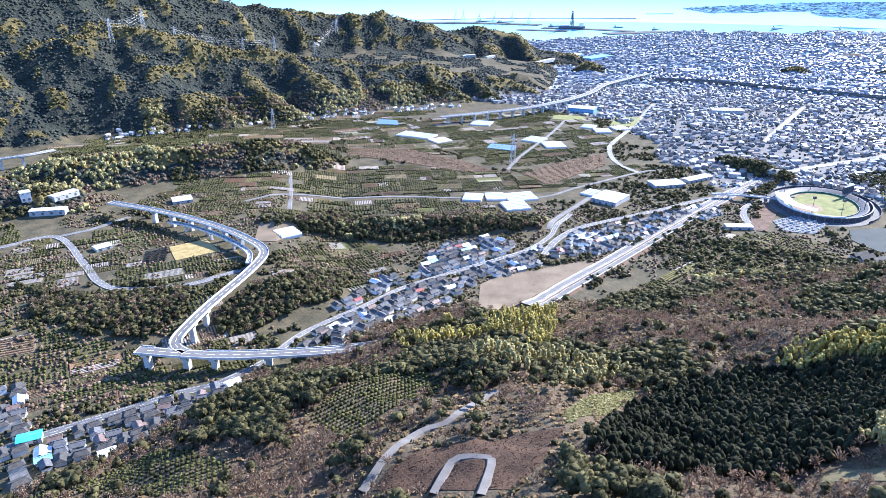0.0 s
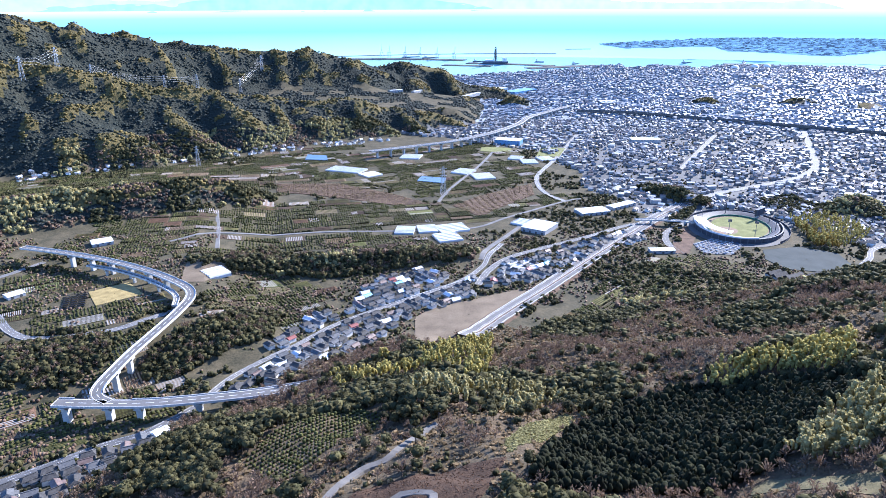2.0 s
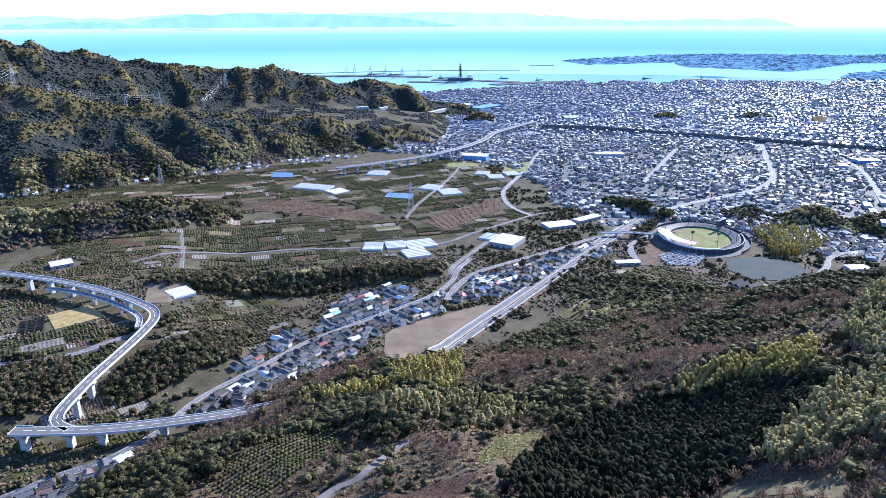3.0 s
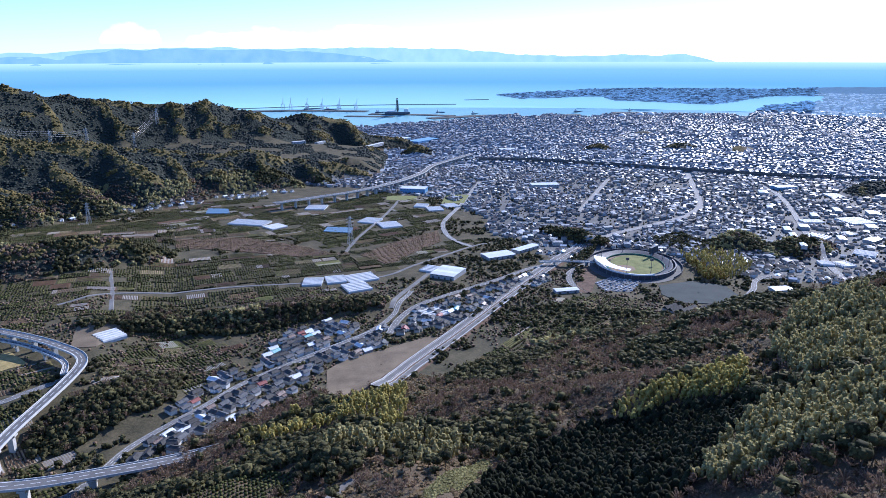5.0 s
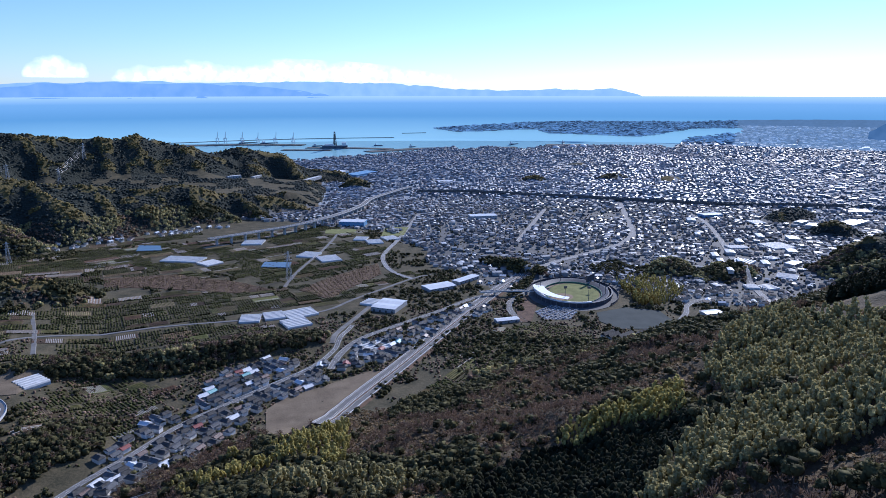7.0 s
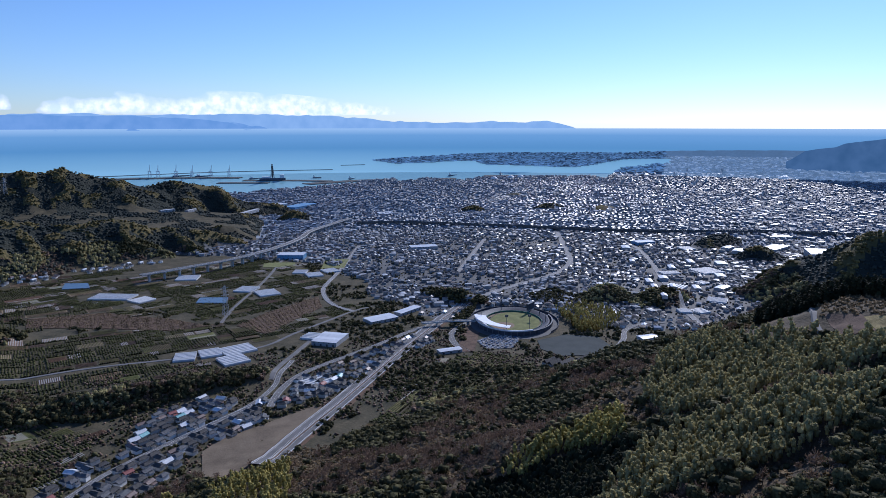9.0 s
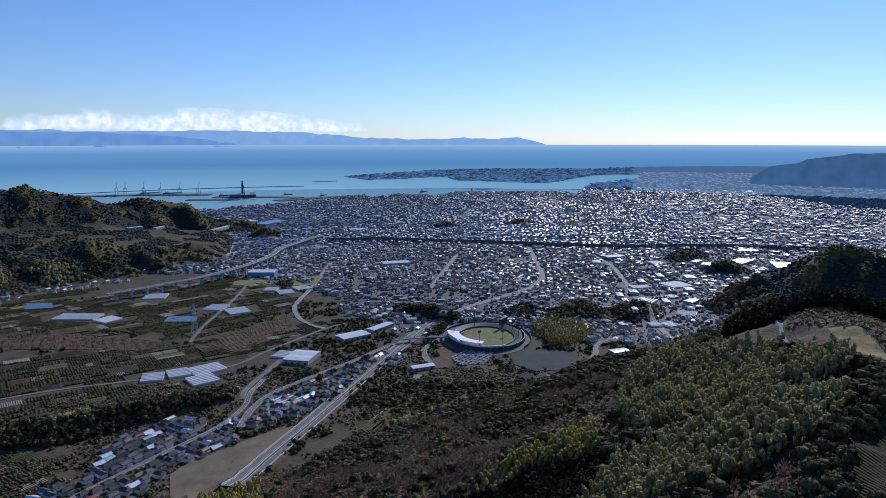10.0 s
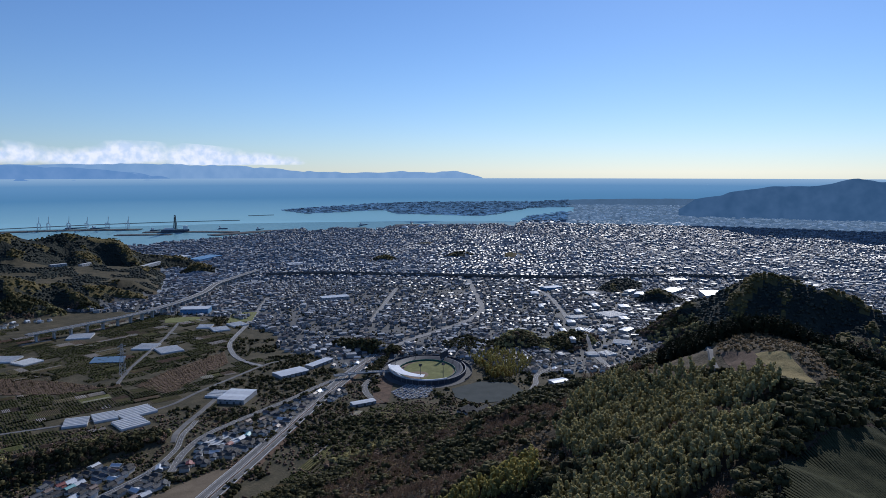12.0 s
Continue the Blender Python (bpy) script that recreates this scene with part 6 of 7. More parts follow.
grow("ridge_conifers", "conifer", *planted(BELT, 4.6, 57), 1.35, M["conifer"], "dark conifer belt along the ridge top", "trees", 58)

for i, (poly, form, gap, size, words) in enumerate(((WOOD_A, "clump", 5.6, 4.4, "dark wooded ravine below the plateau"), (WOOD_B, "clump", 5.6, 4.4, "dark wood on the scarp beside the ramp"), (WOOD_C, "clump", 6.0, 4.8, "belt of dark evergreens along the scarp"),
                                      (WOOD_E, "clump", 13.0, 4.2, "dark wood beside the dual carriageway"), (WOOD_F, "broad", 5.4, 1.2, "deep shaded evergreen wood above the village"))):
    grow("scarp_wood", form, *planted(poly, gap, 60 + i), size, M["evergreen"], words, "trees", 70 + i)
    if i < 3:
        grow("scarp_bare_wood", "bare", *planted(poly, 12, 90 + i), 1.5, M["bare"], "bare winter trees among the scarp wood", "trees", 95 + i)

# distant woods on the ranges, crown by crown
hx, hy = g.uniform(-2500, 2000, 150000), g.uniform(700, 3600, 150000)
rr, aa = np.hypot(hx, hy), np.degrees(np.arctan2(hx, hy))
ok = (aa > -40) & (aa < 72) & (rr < 3500) & (rr > 1150)
hx, hy, rr = hx[ok], hy[ok], rr[ok]
hz = height(hx, hy)
nx_, ny_ = (hz - height(hx + 7, hy)) / 7, (hz - height(hx, hy + 7)) / 7
ok = (hz - plain(hx, hy) > 9) & ((bench(hx, hy)[1] < 0.6) | (fuzz(hx, hy, 60, 56) > -0.1)) & ((nx_ * hx + ny_ * hy) / rr < (458 - hz) / rr + 0.06)
hx, hy = hx[ok][:42000], hy[ok][:42000]
yellow = golden(hx, hy)
dark_wood = ~yellow
grow("hill_woods", "crown", hx[dark_wood], hy[dark_wood], 5.3, M["hill_leaves"], "mixed winter woods covering the ranges", "trees", 14, 1.2, 0.62)
grow("spur_groves", "crown", hx[yellow], hy[yellow], 4.8, M["hill_gold"], "yellow-green bamboo and broadleaf groves along the spurs", "trees", 61, 1.0, 0.7)
# groves on knolls and scarps in the valley
vx, vy = g.uniform(-800, 1600, 70000), g.uniform(640, 2300, 70000)
vz = height(vx, vy) - plain(vx, vy)
ok = (vz > 4) & (vz < 60) & (np.hypot(vx, vy) > 850) & (np.hypot(vx - SX, vy - SY) > 115)
vx, vy = vx[ok][:6000], vy[ok][:6000]
ok = clear_of(vx, vy, ROAD_PTS, 9) & clear_of(vx, vy, HALL_AT, 8)
vx, vy = vx[ok], vy[ok]
sunny = fuzz(vx, vy, 70, 98) + 0.5 * fuzz(vx, vy, 28, 99) > 0.3
twiggy = ~sunny & (fuzz(vx, vy, 55, 88) > 0.15)
grow("bare_grove", "clump", vx[twiggy], vy[twiggy], 3.2, M["bare"], "bare grey-brown winter trees on the knolls", "trees", 24)
sunny2 = sunny | twiggy
grow("valley_grove", "clump", vx[~sunny2], vy[~sunny2], 4.6, M["evergreen"], "dark evergreen groves on the scarps and knolls", "trees", 15)
grow("knoll_bamboo", "clump", vx[sunny], vy[sunny], 3.9, M["bamboo_green"], "yellow bamboo clumps on the knolls", "bamboo", 25, 0.2, 1.25)
gxt, gyt = town_trees()
grow("garden_trees", "crown", gxt, gyt, 2.6, M["evergreen"], "garden trees between the houses", "trees", 16)

# ---- farmland plots ----
PLOT_MATS = [material("orchard_soil", (0.045, 0.042, 0.022), (0.11, 0.092, 0.05), 0.95, 9, fine=1.2, bump=0.4, spec=0.1, per_object=0.3),
             material("tan_fallow", (0.17, 0.13, 0.08), (0.33, 0.25, 0.155), 0.95, 10, fine=1.2, bump=0.4, spec=0.1, per_object=0.3),
             material("tilled_soil", (0.06, 0.044, 0.03), (0.14, 0.10, 0.068), 0.95, 8, fine=1.0, bump=0.5, spec=0.1, per_object=0.3),
             material("straw_grass", (0.10, 0.095, 0.04), (0.22, 0.19, 0.08), 0.95, 9, fine=0.9, bump=0.5, spec=0.1, per_object=0.3),
             material("rust_soil", (0.11, 0.065, 0.042), (0.24, 0.145, 0.09), 0.95, 12, fine=1.5, bump=0.4, spec=0.1, per_object=0.3), M["turf"]]
ORCHARD_X, ORCHARD_Y, ORCHARD_T = [], [], []
FAR_PLOTS = []
CROP_ROWS = []
HEDGES = []


def plots(poly, turn, du, dv, seed, fallow=0.94):
    """Divide an area into walled plots: some orchards in rows, some bare or fallow."""
    gg = np.random.default_rng(seed)
    p = np.asarray(poly, float)
    c, s = math.cos(radians(turn)), math.sin(radians(turn))
    q = p @ np.array([[c, -s], [s, c]])
    v = q[:, 1].min()
    while v < q[:, 1].max():
        hv = dv * gg.uniform(0.7, 1.3)
        u = q[:, 0].min() + gg.uniform(-20, 0)
        while u < q[:, 0].max():
            hu = du * gg.uniform(0.6, 1.5)
            cu, cv = u + hu / 2, v + hv / 2
            x, y = cu * c - cv * s, cu * s + cv * c
            if inside(x, y, poly) and not in_zone(x, y) and height(x, y) - plain(x, y) < 6 and clear_of(np.array([x]), np.array([y]), ROAD_PTS, 8)[0] and clear_of(np.array([x]), np.array([y]), HALL_AT, 20)[0]:
                box = [(a * c - b * s, a * s + b * c) for a, b in ((u + 1.6, v + 1.9), (u + hu - 1.6, v + 1.9), (u + hu - 1.6, v + hv - 1.9), (u + 1.6, v + hv - 1.9))]
                kind = gg.random() * fallow
                mat = PLOT_MATS[0] if kind < 0.6 else PLOT_MATS[int(gg.choice([1, 2, 3, 4, 5], p=[0.3, 0.2, 0.27, 0.17, 0.06]))]
                if math.hypot(x, y) > 1330:
                    FAR_PLOTS.append((box, PLOT_MATS.index(mat)))
                else:
                    patch("field_plot", box, mat, "orchard plot of citrus rows on bare soil" if kind < 0.6 else "small fallow field plot of bare soil and dry grass", "field", 0.45, 4, "farm plots", step=12)
                if gg.random() < 0.4:
                    e0, e1 = (np.array(box[0]), np.array(box[1])) if gg.random() < 0.6 else (np.array(box[1]), np.array(box[2]))
                    HEDGES.append(e0 + (e1 - e0) * np.arange(0, 1, 2.6 / np.linalg.norm(e1 - e0))[:, None])
                if kind >= 0.6:
                    CROP_ROWS.append((np.array(box), gg.random() < 0.5, float(gg.uniform(2.0, 3.4))))
                if kind < 0.6 or gg.random() < 0.08:
                    rt = turn + (90 if gg.random() < 0.6 else 0)
                    ox, oy = rows_of(box, gg.uniform(4.0, 5.6), 4.2, rt, int(gg.integers(1e6)))
                    thin = gg.random(ox.size) < gg.uniform(0.75, 1.0)
                    ORCHARD_X.append(ox[thin]), ORCHARD_Y.append(oy[thin]), ORCHARD_T.append(np.full(thin.sum(), radians(rt)))
            u += hu
        v += hv


OPEN_ZONES += [WOOD_A, WOOD_B, WOOD_C, EARTH_A, EARTH_B, STRIPED, PITCH_A, PITCH_B, SOLAR, PLATEAU_TAN]
M["blue_net"] = material("blue_crop_net", (0.06, 0.13, 0.22), (0.12, 0.21, 0.31), 0.6, 6, fine=0.8)
M["panels"] = material("dark_solar_glass", (0.012, 0.016, 0.03), (0.03, 0.036, 0.055), 0.2, 4)
patch("bare_slope", EARTH_A, M["red_soil"], "bare red-brown earth slope between farm terraces", "slope", 0.8, kind="structure")
patch("bare_slope", EARTH_B, M["red_soil"], "bare red-brown cutting beside the farm road", "slope", 0.8, kind="structure")
for k, poly in enumerate((EARTH_A, EARTH_B)):
    grow("terrace_hedge", "crown", *rows_of(poly, 8.0, 2.6, -6 + 30 * k, 45 + k, 0.5), 1.5, M["dry_bush"], "brown brush along the terrace edges", "scrub", 46 + k, long=1.6)
patch("playing_field", PITCH_A, M["turf"], "green sports pitch by the viaduct", "sports ground", 0.8)
patch("playing_field", PITCH_B, M["turf"], "bright green sports pitch near the town", "sports ground", 0.8)
patch("crop_net", BLUE_NET_A, M["blue_net"], "bright blue nets over an orchard", "crop net", 2.6, group="crop nets")
patch("crop_net", BLUE_NET_B, M["blue_net"], "bright blue nets stretched over fruit bushes", "crop net", 2.6, group="crop nets")
patch("tan_plot", PLATEAU_TAN, M["dry_grass"], "yellow-tan fallow field on the plateau", "field", 0.7)
patch("striped_plot", STRIPED, M["sand"], "tan field with pale plastic mulch rows", "field", 0.7)
sp = np.array(SOLAR, float)
array = tagged(new("solar_array"), "rows of dark solar panels on the plateau", "solar panels")
ax = (sp[1] - sp[0] + sp[2] - sp[3]) / 2
ay = (sp[3] - sp[0] + sp[2] - sp[1]) / 2
sc = sp.mean(0)
la, lb = float(np.linalg.norm(ax)), float(np.linalg.norm(ay))
array.matrix_basis = pose(sc[0], sc[1], float(height(*sc)) + 0.5, 0, 0, math.degrees(math.atan2(ax[1], ax[0])))
for i in range(7):
    for j in range(3):
        bm = bmesh.new()
        m = Matrix.Translation(((j - 1) * la / 3, (i - 3) * lb / 7, 1.4)) @ Matrix.Rotation(radians(-14), 4, "X") @ Matrix.Diagonal((la / 3 - 1.2, lb / 7 - 1.3, 0.15, 1))
        bmesh.ops.create_cube(bm, size=1, matrix=m)
        part("panel", bm, M["panels"], array)


def in_zone(x, y):
    return any(bool(inside(x, y, zn)) for zn in OPEN_ZONES)


plots(FARM, 8, 40, 27, 1)
plots(FARM_FAR, 20, 52, 36, 2)
plots(PLATEAU_FARM, 25, 36, 25, 3, 1.3)
ZONE_E = [(140, 640), (260, 800), (420, 990), (500, 1000), (560, 960), (640, 880), (560, 760), (420, 640), (300, 640)]
ZONE_W = [(-430, 640), (-230, 640), (-180, 700), (-130, 760), (-60, 860), (-90, 960), (-200, 1000), (-230, 900), (-230, 800), (-330, 760), (-450, 730)]
ZONE_N = [(-900, 1350), (-500, 1350), (-300, 1480), (0, 1500), (-60, 1650), (-300, 1780), (-450, 1850), (-900, 1750)]
ZONE_S = [(-520, 520), (-360, 520), (-250, 560), (-200, 590), (-260, 640), (-430, 640), (-560, 600)]
plots(ZONE_E, 42, 40, 28, 4)
plots(ZONE_W, 30, 34, 24, 5, 1.4)
plots(ZONE_N, 10, 56, 36, 6)
plots(ZONE_S, 28, 40, 26, 7, 1.5)
ZONE_FOOT = [tuple(float(c) for c in polar(a, d)) for a, d in ((-31, 1750), (-24, 1790), (-17, 1840), (-10, 1900), (-3, 2000), (0, 2110), (-3.5, 2080), (-9, 2010), (-14, 1960), (-20, 1930), (-26, 1910), (-31, 1890))]
plots(ZONE_FOOT, 12, 48, 30, 8)
M["mulch"] = material("dusty_mulch_film", (0.24, 0.22, 0.19), (0.4, 0.37, 0.33), 0.7, 5, fine=0.6)
cv = []
for q, swap, gap in CROP_ROWS:
    if swap:
        q = q[[1, 2, 3, 0]]
    n_rows = max(3, int(np.linalg.norm(q[3] - q[0]) / gap))
    for k in range(n_rows):
        t0 = (k + 0.5) / n_rows
        half_w = 0.22 / n_rows
        ends = [(q[0] + (q[3] - q[0]) * t, q[1] + (q[2] - q[1]) * t) for t in (t0 - half_w, t0 + half_w)]
        for u0, u1 in ((0.03, 0.35), (0.35, 0.66), (0.66, 0.97)):
            for a, b in ((0, u0), (0, u1), (1, u1), (1, u0)):
                cv.append(ends[a][0] + (ends[a][1] - ends[a][0]) * b)
cv = np.array(cv)
me = mesh_of("crop_rows", warped(np.column_stack([cv, height(cv[:, 0], cv[:, 1]) + 0.95])), np.arange(len(cv)).reshape(-1, 4), [M["mulch"], M["citrus"], M["dark_soil"]], np.repeat(np.random.default_rng(4).integers(0, 3, len(cv) // 4 // 30 + 1), 30)[:len(cv) // 4])
thing("crop_rows", me, "rows of mulch film, seedlings and ridged soil on the plots", "crop", kind="stuff")
fv, fi = [], []
for box, mi in FAR_PLOTS:
    q = np.array(box)
    s_, t_ = np.meshgrid(np.linspace(0, 1, 5), np.linspace(0, 1, 5))
    xy = (q[0] * ((1 - s_) * (1 - t_))[..., None] + q[1] * (s_ * (1 - t_))[..., None] + q[2] * (s_ * t_)[..., None] + q[3] * ((1 - s_) * t_)[..., None])
    fv.append(np.column_stack([xy.reshape(-1, 2), height(xy[..., 0], xy[..., 1]).ravel() + 0.6]))
    fi.append(mi)
me = mesh_of("far_plots", warped(np.vstack(fv)), np.vstack([grid_faces(5, 5) + 25 * i for i in range(len(fv))]), PLOT_MATS, np.repeat(fi, 16))
thing("far_plots", me, "patchwork of small orchard and fallow plots", "fields", kind="stuff")
ox, oy, ot = np.concatenate(ORCHARD_X), np.concatenate(ORCHARD_Y), np.concatenate(ORCHARD_T)
ok = clear_of(ox, oy, ROAD_PTS, 6) & clear_of(ox, oy, HALL_AT, 9)
ox, oy, ot = ox[ok], oy[ok], ot[ok]
grow("orchard_rows", "crown", ox, oy, 1.75, M["citrus"], "rows of round citrus bushes on the farm plots", "orchard", 17, bearing=ot, long=1.55)
hedge = np.vstack(HEDGES)
hedge = hedge[clear_of(hedge[:, 0], hedge[:, 1], ROAD_PTS, 6) & clear_of(hedge[:, 0], hedge[:, 1], HALL_AT, 9)]
grow("windbreak_hedges", "crown", hedge[:, 0], hedge[:, 1], 1.7, M["evergreen"], "dark clipped windbreak hedges between the plots", "hedges", 31, 0.2, 1.3)
# loose trees and hedges over the rest of the valley
lx2, ly2 = g.uniform(-900, 900, 42000), g.uniform(480, 1950, 42000)
ok = (height(lx2, ly2) - plain(lx2, ly2) < 8) & ~is_town(lx2, ly2) & (fuzz(lx2, ly2, 90, 95) + 0.7 * fuzz(lx2, ly2, 35, 96) > 0.08)
ok &= ~inside(lx2, ly2, FARM) & (~inside(lx2, ly2, ZONE_E) | (fuzz(lx2, ly2, 45, 97) > 0.1)) & (~inside(lx2, ly2, ZONE_W) | (fuzz(lx2, ly2, 45, 97) > 0.1)) & (~inside(lx2, ly2, ZONE_N) | (fuzz(lx2, ly2, 45, 97) > 0.35)) & ~inside(lx2, ly2, ZONE_S) & ~inside(lx2, ly2, FARM_FAR) & ~inside(lx2, ly2, PLATEAU_FARM) & (np.hypot(lx2 - SX, ly2 - SY) > 118)
lx2, ly2 = lx2[ok], ly2[ok]
ok = free_ground(lx2, ly2, 8)
lx2, ly2 = lx2[ok], ly2[ok]
half = g.random(lx2.size) < 0.55
grow("valley_trees", "clump", lx2[half], ly2[half], 3.2, M["evergreen"], "scattered evergreen trees on the valley floor", "trees", 18)
grow("valley_brush", "crown", lx2[~half], ly2[~half], 1.7, M["dry_bush"], "brown brush on the valley floor", "scrub", 19)
jx, jy = g.uniform(-620, 700, 26000), g.uniform(470, 1150, 26000)
ok = (height(jx, jy) - plain(jx, jy) < 12) & ~is_town(jx, jy) & (np.hypot(jx - SX, jy - SY) > 118) & (fuzz(jx, jy, 60, 43) + 0.5 * fuzz(jx, jy, 22, 44) > -0.25)
jx, jy = jx[ok], jy[ok]
ok = free_ground(jx, jy, 7)
jx, jy = jx[ok][:7500], jy[ok][:7500]
green = g.random(jx.size) < 0.38
grow("valley_shrubs", "crown", jx[green], jy[green], 1.9, M["citrus"], "green shrubs and garden trees in the valley", "shrubs", 26)
grow("valley_shrubs", "crown", jx[~green], jy[~green], 2.1, M["bare"], "bare brown shrubs in the valley", "shrubs", 27)
for k, poly in enumerate((VILLAGE, VILLAGE_B, VILLAGE_C)):
    vx, vy = strewn(poly, 7.0, 80 + k, 0.5)
    ok = clear_of(vx, vy, HOUSE_AT, 8.0) & clear_of(vx, vy, ROAD_PTS, 6)
    grow("garden_shrubs", "crown", vx[ok], vy[ok], 1.8, M["evergreen"], "dark garden shrubs among the village houses", "shrubs", 83 + k)

# ---- far side of the bay: mountains, cloud, haze-blue hills ----


def range_mesh(az0, az1, dist, base, profile, rough, seed, n=420, rows=7):
    """A mountain range as a relief seen across the bay: crest elevation by azimuth (degrees), with spurs on its face."""
    az = np.linspace(az0, az1, n)
    pa, pe = zip(*profile)
    crest_el = np.interp(az, pa, pe) + rough * (0.6 * fuzz(az * 40, az * 0, 60, seed) + 0.4 * fuzz(az * 40, az * 0, 22, seed + 1))
    v = []
    for k in range(rows):
        t = k / (rows - 1)
        el = base + (np.maximum(crest_el, base + 0.02) - base) * t ** 0.9 + rough * 0.5 * fuzz(az * 40, az * 0 + k * 37, 30, seed + 2) * t * (1 - t)
        d = dist + 26 * t + 7 * fuzz(az * 40, az * 0 + k * 20, 34, seed + 3)
        x, y = polar(az, d)
        v.append(np.column_stack([x, y, EYE.z + np.tan(np.radians(el)) * d]))
    return np.vstack(v), grid_faces(rows, n)


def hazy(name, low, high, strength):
    """Haze put into emission: a soft glowing backdrop, with noise tones standing in for faint relief."""
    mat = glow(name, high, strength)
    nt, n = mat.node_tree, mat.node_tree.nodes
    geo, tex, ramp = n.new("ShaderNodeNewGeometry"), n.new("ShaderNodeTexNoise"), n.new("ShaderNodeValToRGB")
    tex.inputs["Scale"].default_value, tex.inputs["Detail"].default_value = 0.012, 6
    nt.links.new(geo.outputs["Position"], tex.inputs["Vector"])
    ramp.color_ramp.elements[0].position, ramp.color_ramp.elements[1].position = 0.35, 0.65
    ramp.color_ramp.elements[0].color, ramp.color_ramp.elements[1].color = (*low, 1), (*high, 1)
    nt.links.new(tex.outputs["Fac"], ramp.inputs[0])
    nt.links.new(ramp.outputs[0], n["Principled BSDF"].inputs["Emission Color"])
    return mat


# the mountains' haze blue is emitted, not lit
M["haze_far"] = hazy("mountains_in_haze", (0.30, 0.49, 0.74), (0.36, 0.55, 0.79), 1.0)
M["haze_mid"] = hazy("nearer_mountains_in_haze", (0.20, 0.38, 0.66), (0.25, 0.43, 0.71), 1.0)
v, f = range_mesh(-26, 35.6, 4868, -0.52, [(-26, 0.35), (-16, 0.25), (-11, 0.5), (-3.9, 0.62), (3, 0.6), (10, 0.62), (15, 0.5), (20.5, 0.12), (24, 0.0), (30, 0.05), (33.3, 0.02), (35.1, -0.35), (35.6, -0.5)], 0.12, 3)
thing("mountains_across_bay", mesh_of("mountains", v, f, [M["haze_far"]], None, True), "mountain range across the bay, pale blue with haze", "mountains", kind="structure")
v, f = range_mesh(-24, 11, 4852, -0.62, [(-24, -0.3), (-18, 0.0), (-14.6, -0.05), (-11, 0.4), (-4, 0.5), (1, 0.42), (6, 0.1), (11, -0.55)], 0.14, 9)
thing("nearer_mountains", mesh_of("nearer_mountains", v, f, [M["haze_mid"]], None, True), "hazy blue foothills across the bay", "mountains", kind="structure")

# cloud bank: noise-cut sheets; emission gives their sunlit white and grey-blue shade tones
cloud_glow_mat = bpy.data.materials.new("cloud")
cloud_glow_mat.use_nodes = True
cn, cl = cloud_glow_mat.node_tree.nodes, cloud_glow_mat.node_tree.links
geo, tex, em, tp, mx = cn.new("ShaderNodeNewGeometry"), cn.new("ShaderNodeTexNoise"), cn.new("ShaderNodeEmission"), cn.new("ShaderNodeBsdfTransparent"), cn.new("ShaderNodeMixShader")
uvm, sep, rp, tex2, r2 = cn.new("ShaderNodeUVMap"), cn.new("ShaderNodeSeparateXYZ"), cn.new("ShaderNodeValToRGB"), cn.new("ShaderNodeTexNoise"), cn.new("ShaderNodeValToRGB")
tex.inputs["Scale"].default_value, tex.inputs["Detail"].default_value, tex.inputs["Roughness"].default_value = 0.0048, 6, 0.5
tex2.inputs["Scale"].default_value, tex2.inputs["Detail"].default_value = 0.02, 5
squash = cn.new("ShaderNodeVectorMath")
squash.operation = "MULTIPLY"
squash.inputs[1].default_value = (0.65, 0.65, 1.15)
cl.new(geo.outputs["Position"], squash.inputs[0])
cl.new(squash.outputs[0], tex.inputs["Vector"])
cl.new(geo.outputs["Position"], tex2.inputs["Vector"])
r2.color_ramp.elements[0].position, r2.color_ramp.elements[1].position = 0.38, 0.62
r2.color_ramp.elements[0].color, r2.color_ramp.elements[1].color = (0.66, 0.74, 0.83, 1), (0.95, 0.93, 0.90, 1)
cl.new(tex2.outputs["Fac"], r2.inputs[0])
cl.new(r2.outputs[0], em.inputs["Color"])
cl.new(uvm.outputs[0], sep.inputs[0])
dens, thr = cn.new("ShaderNodeMath"), cn.new("ShaderNodeMapRange")
dens.operation = "ADD"
cl.new(tex.outputs["Fac"], dens.inputs[0])
cl.new(sep.outputs[1], dens.inputs[1])
cl.new(dens.outputs[0], thr.inputs[0])
thr.inputs[1].default_value, thr.inputs[2].default_value = 0.76, 1.0
em.inputs["Strength"].default_value = 1.45
cl.new(thr.outputs[0], mx.inputs[0])
cl.new(tp.outputs[0], mx.inputs[1])
cl.new(em.outputs[0], mx.inputs[2])
cl.new(mx.outputs[0], cn["Material Output"].inputs["Surface"])


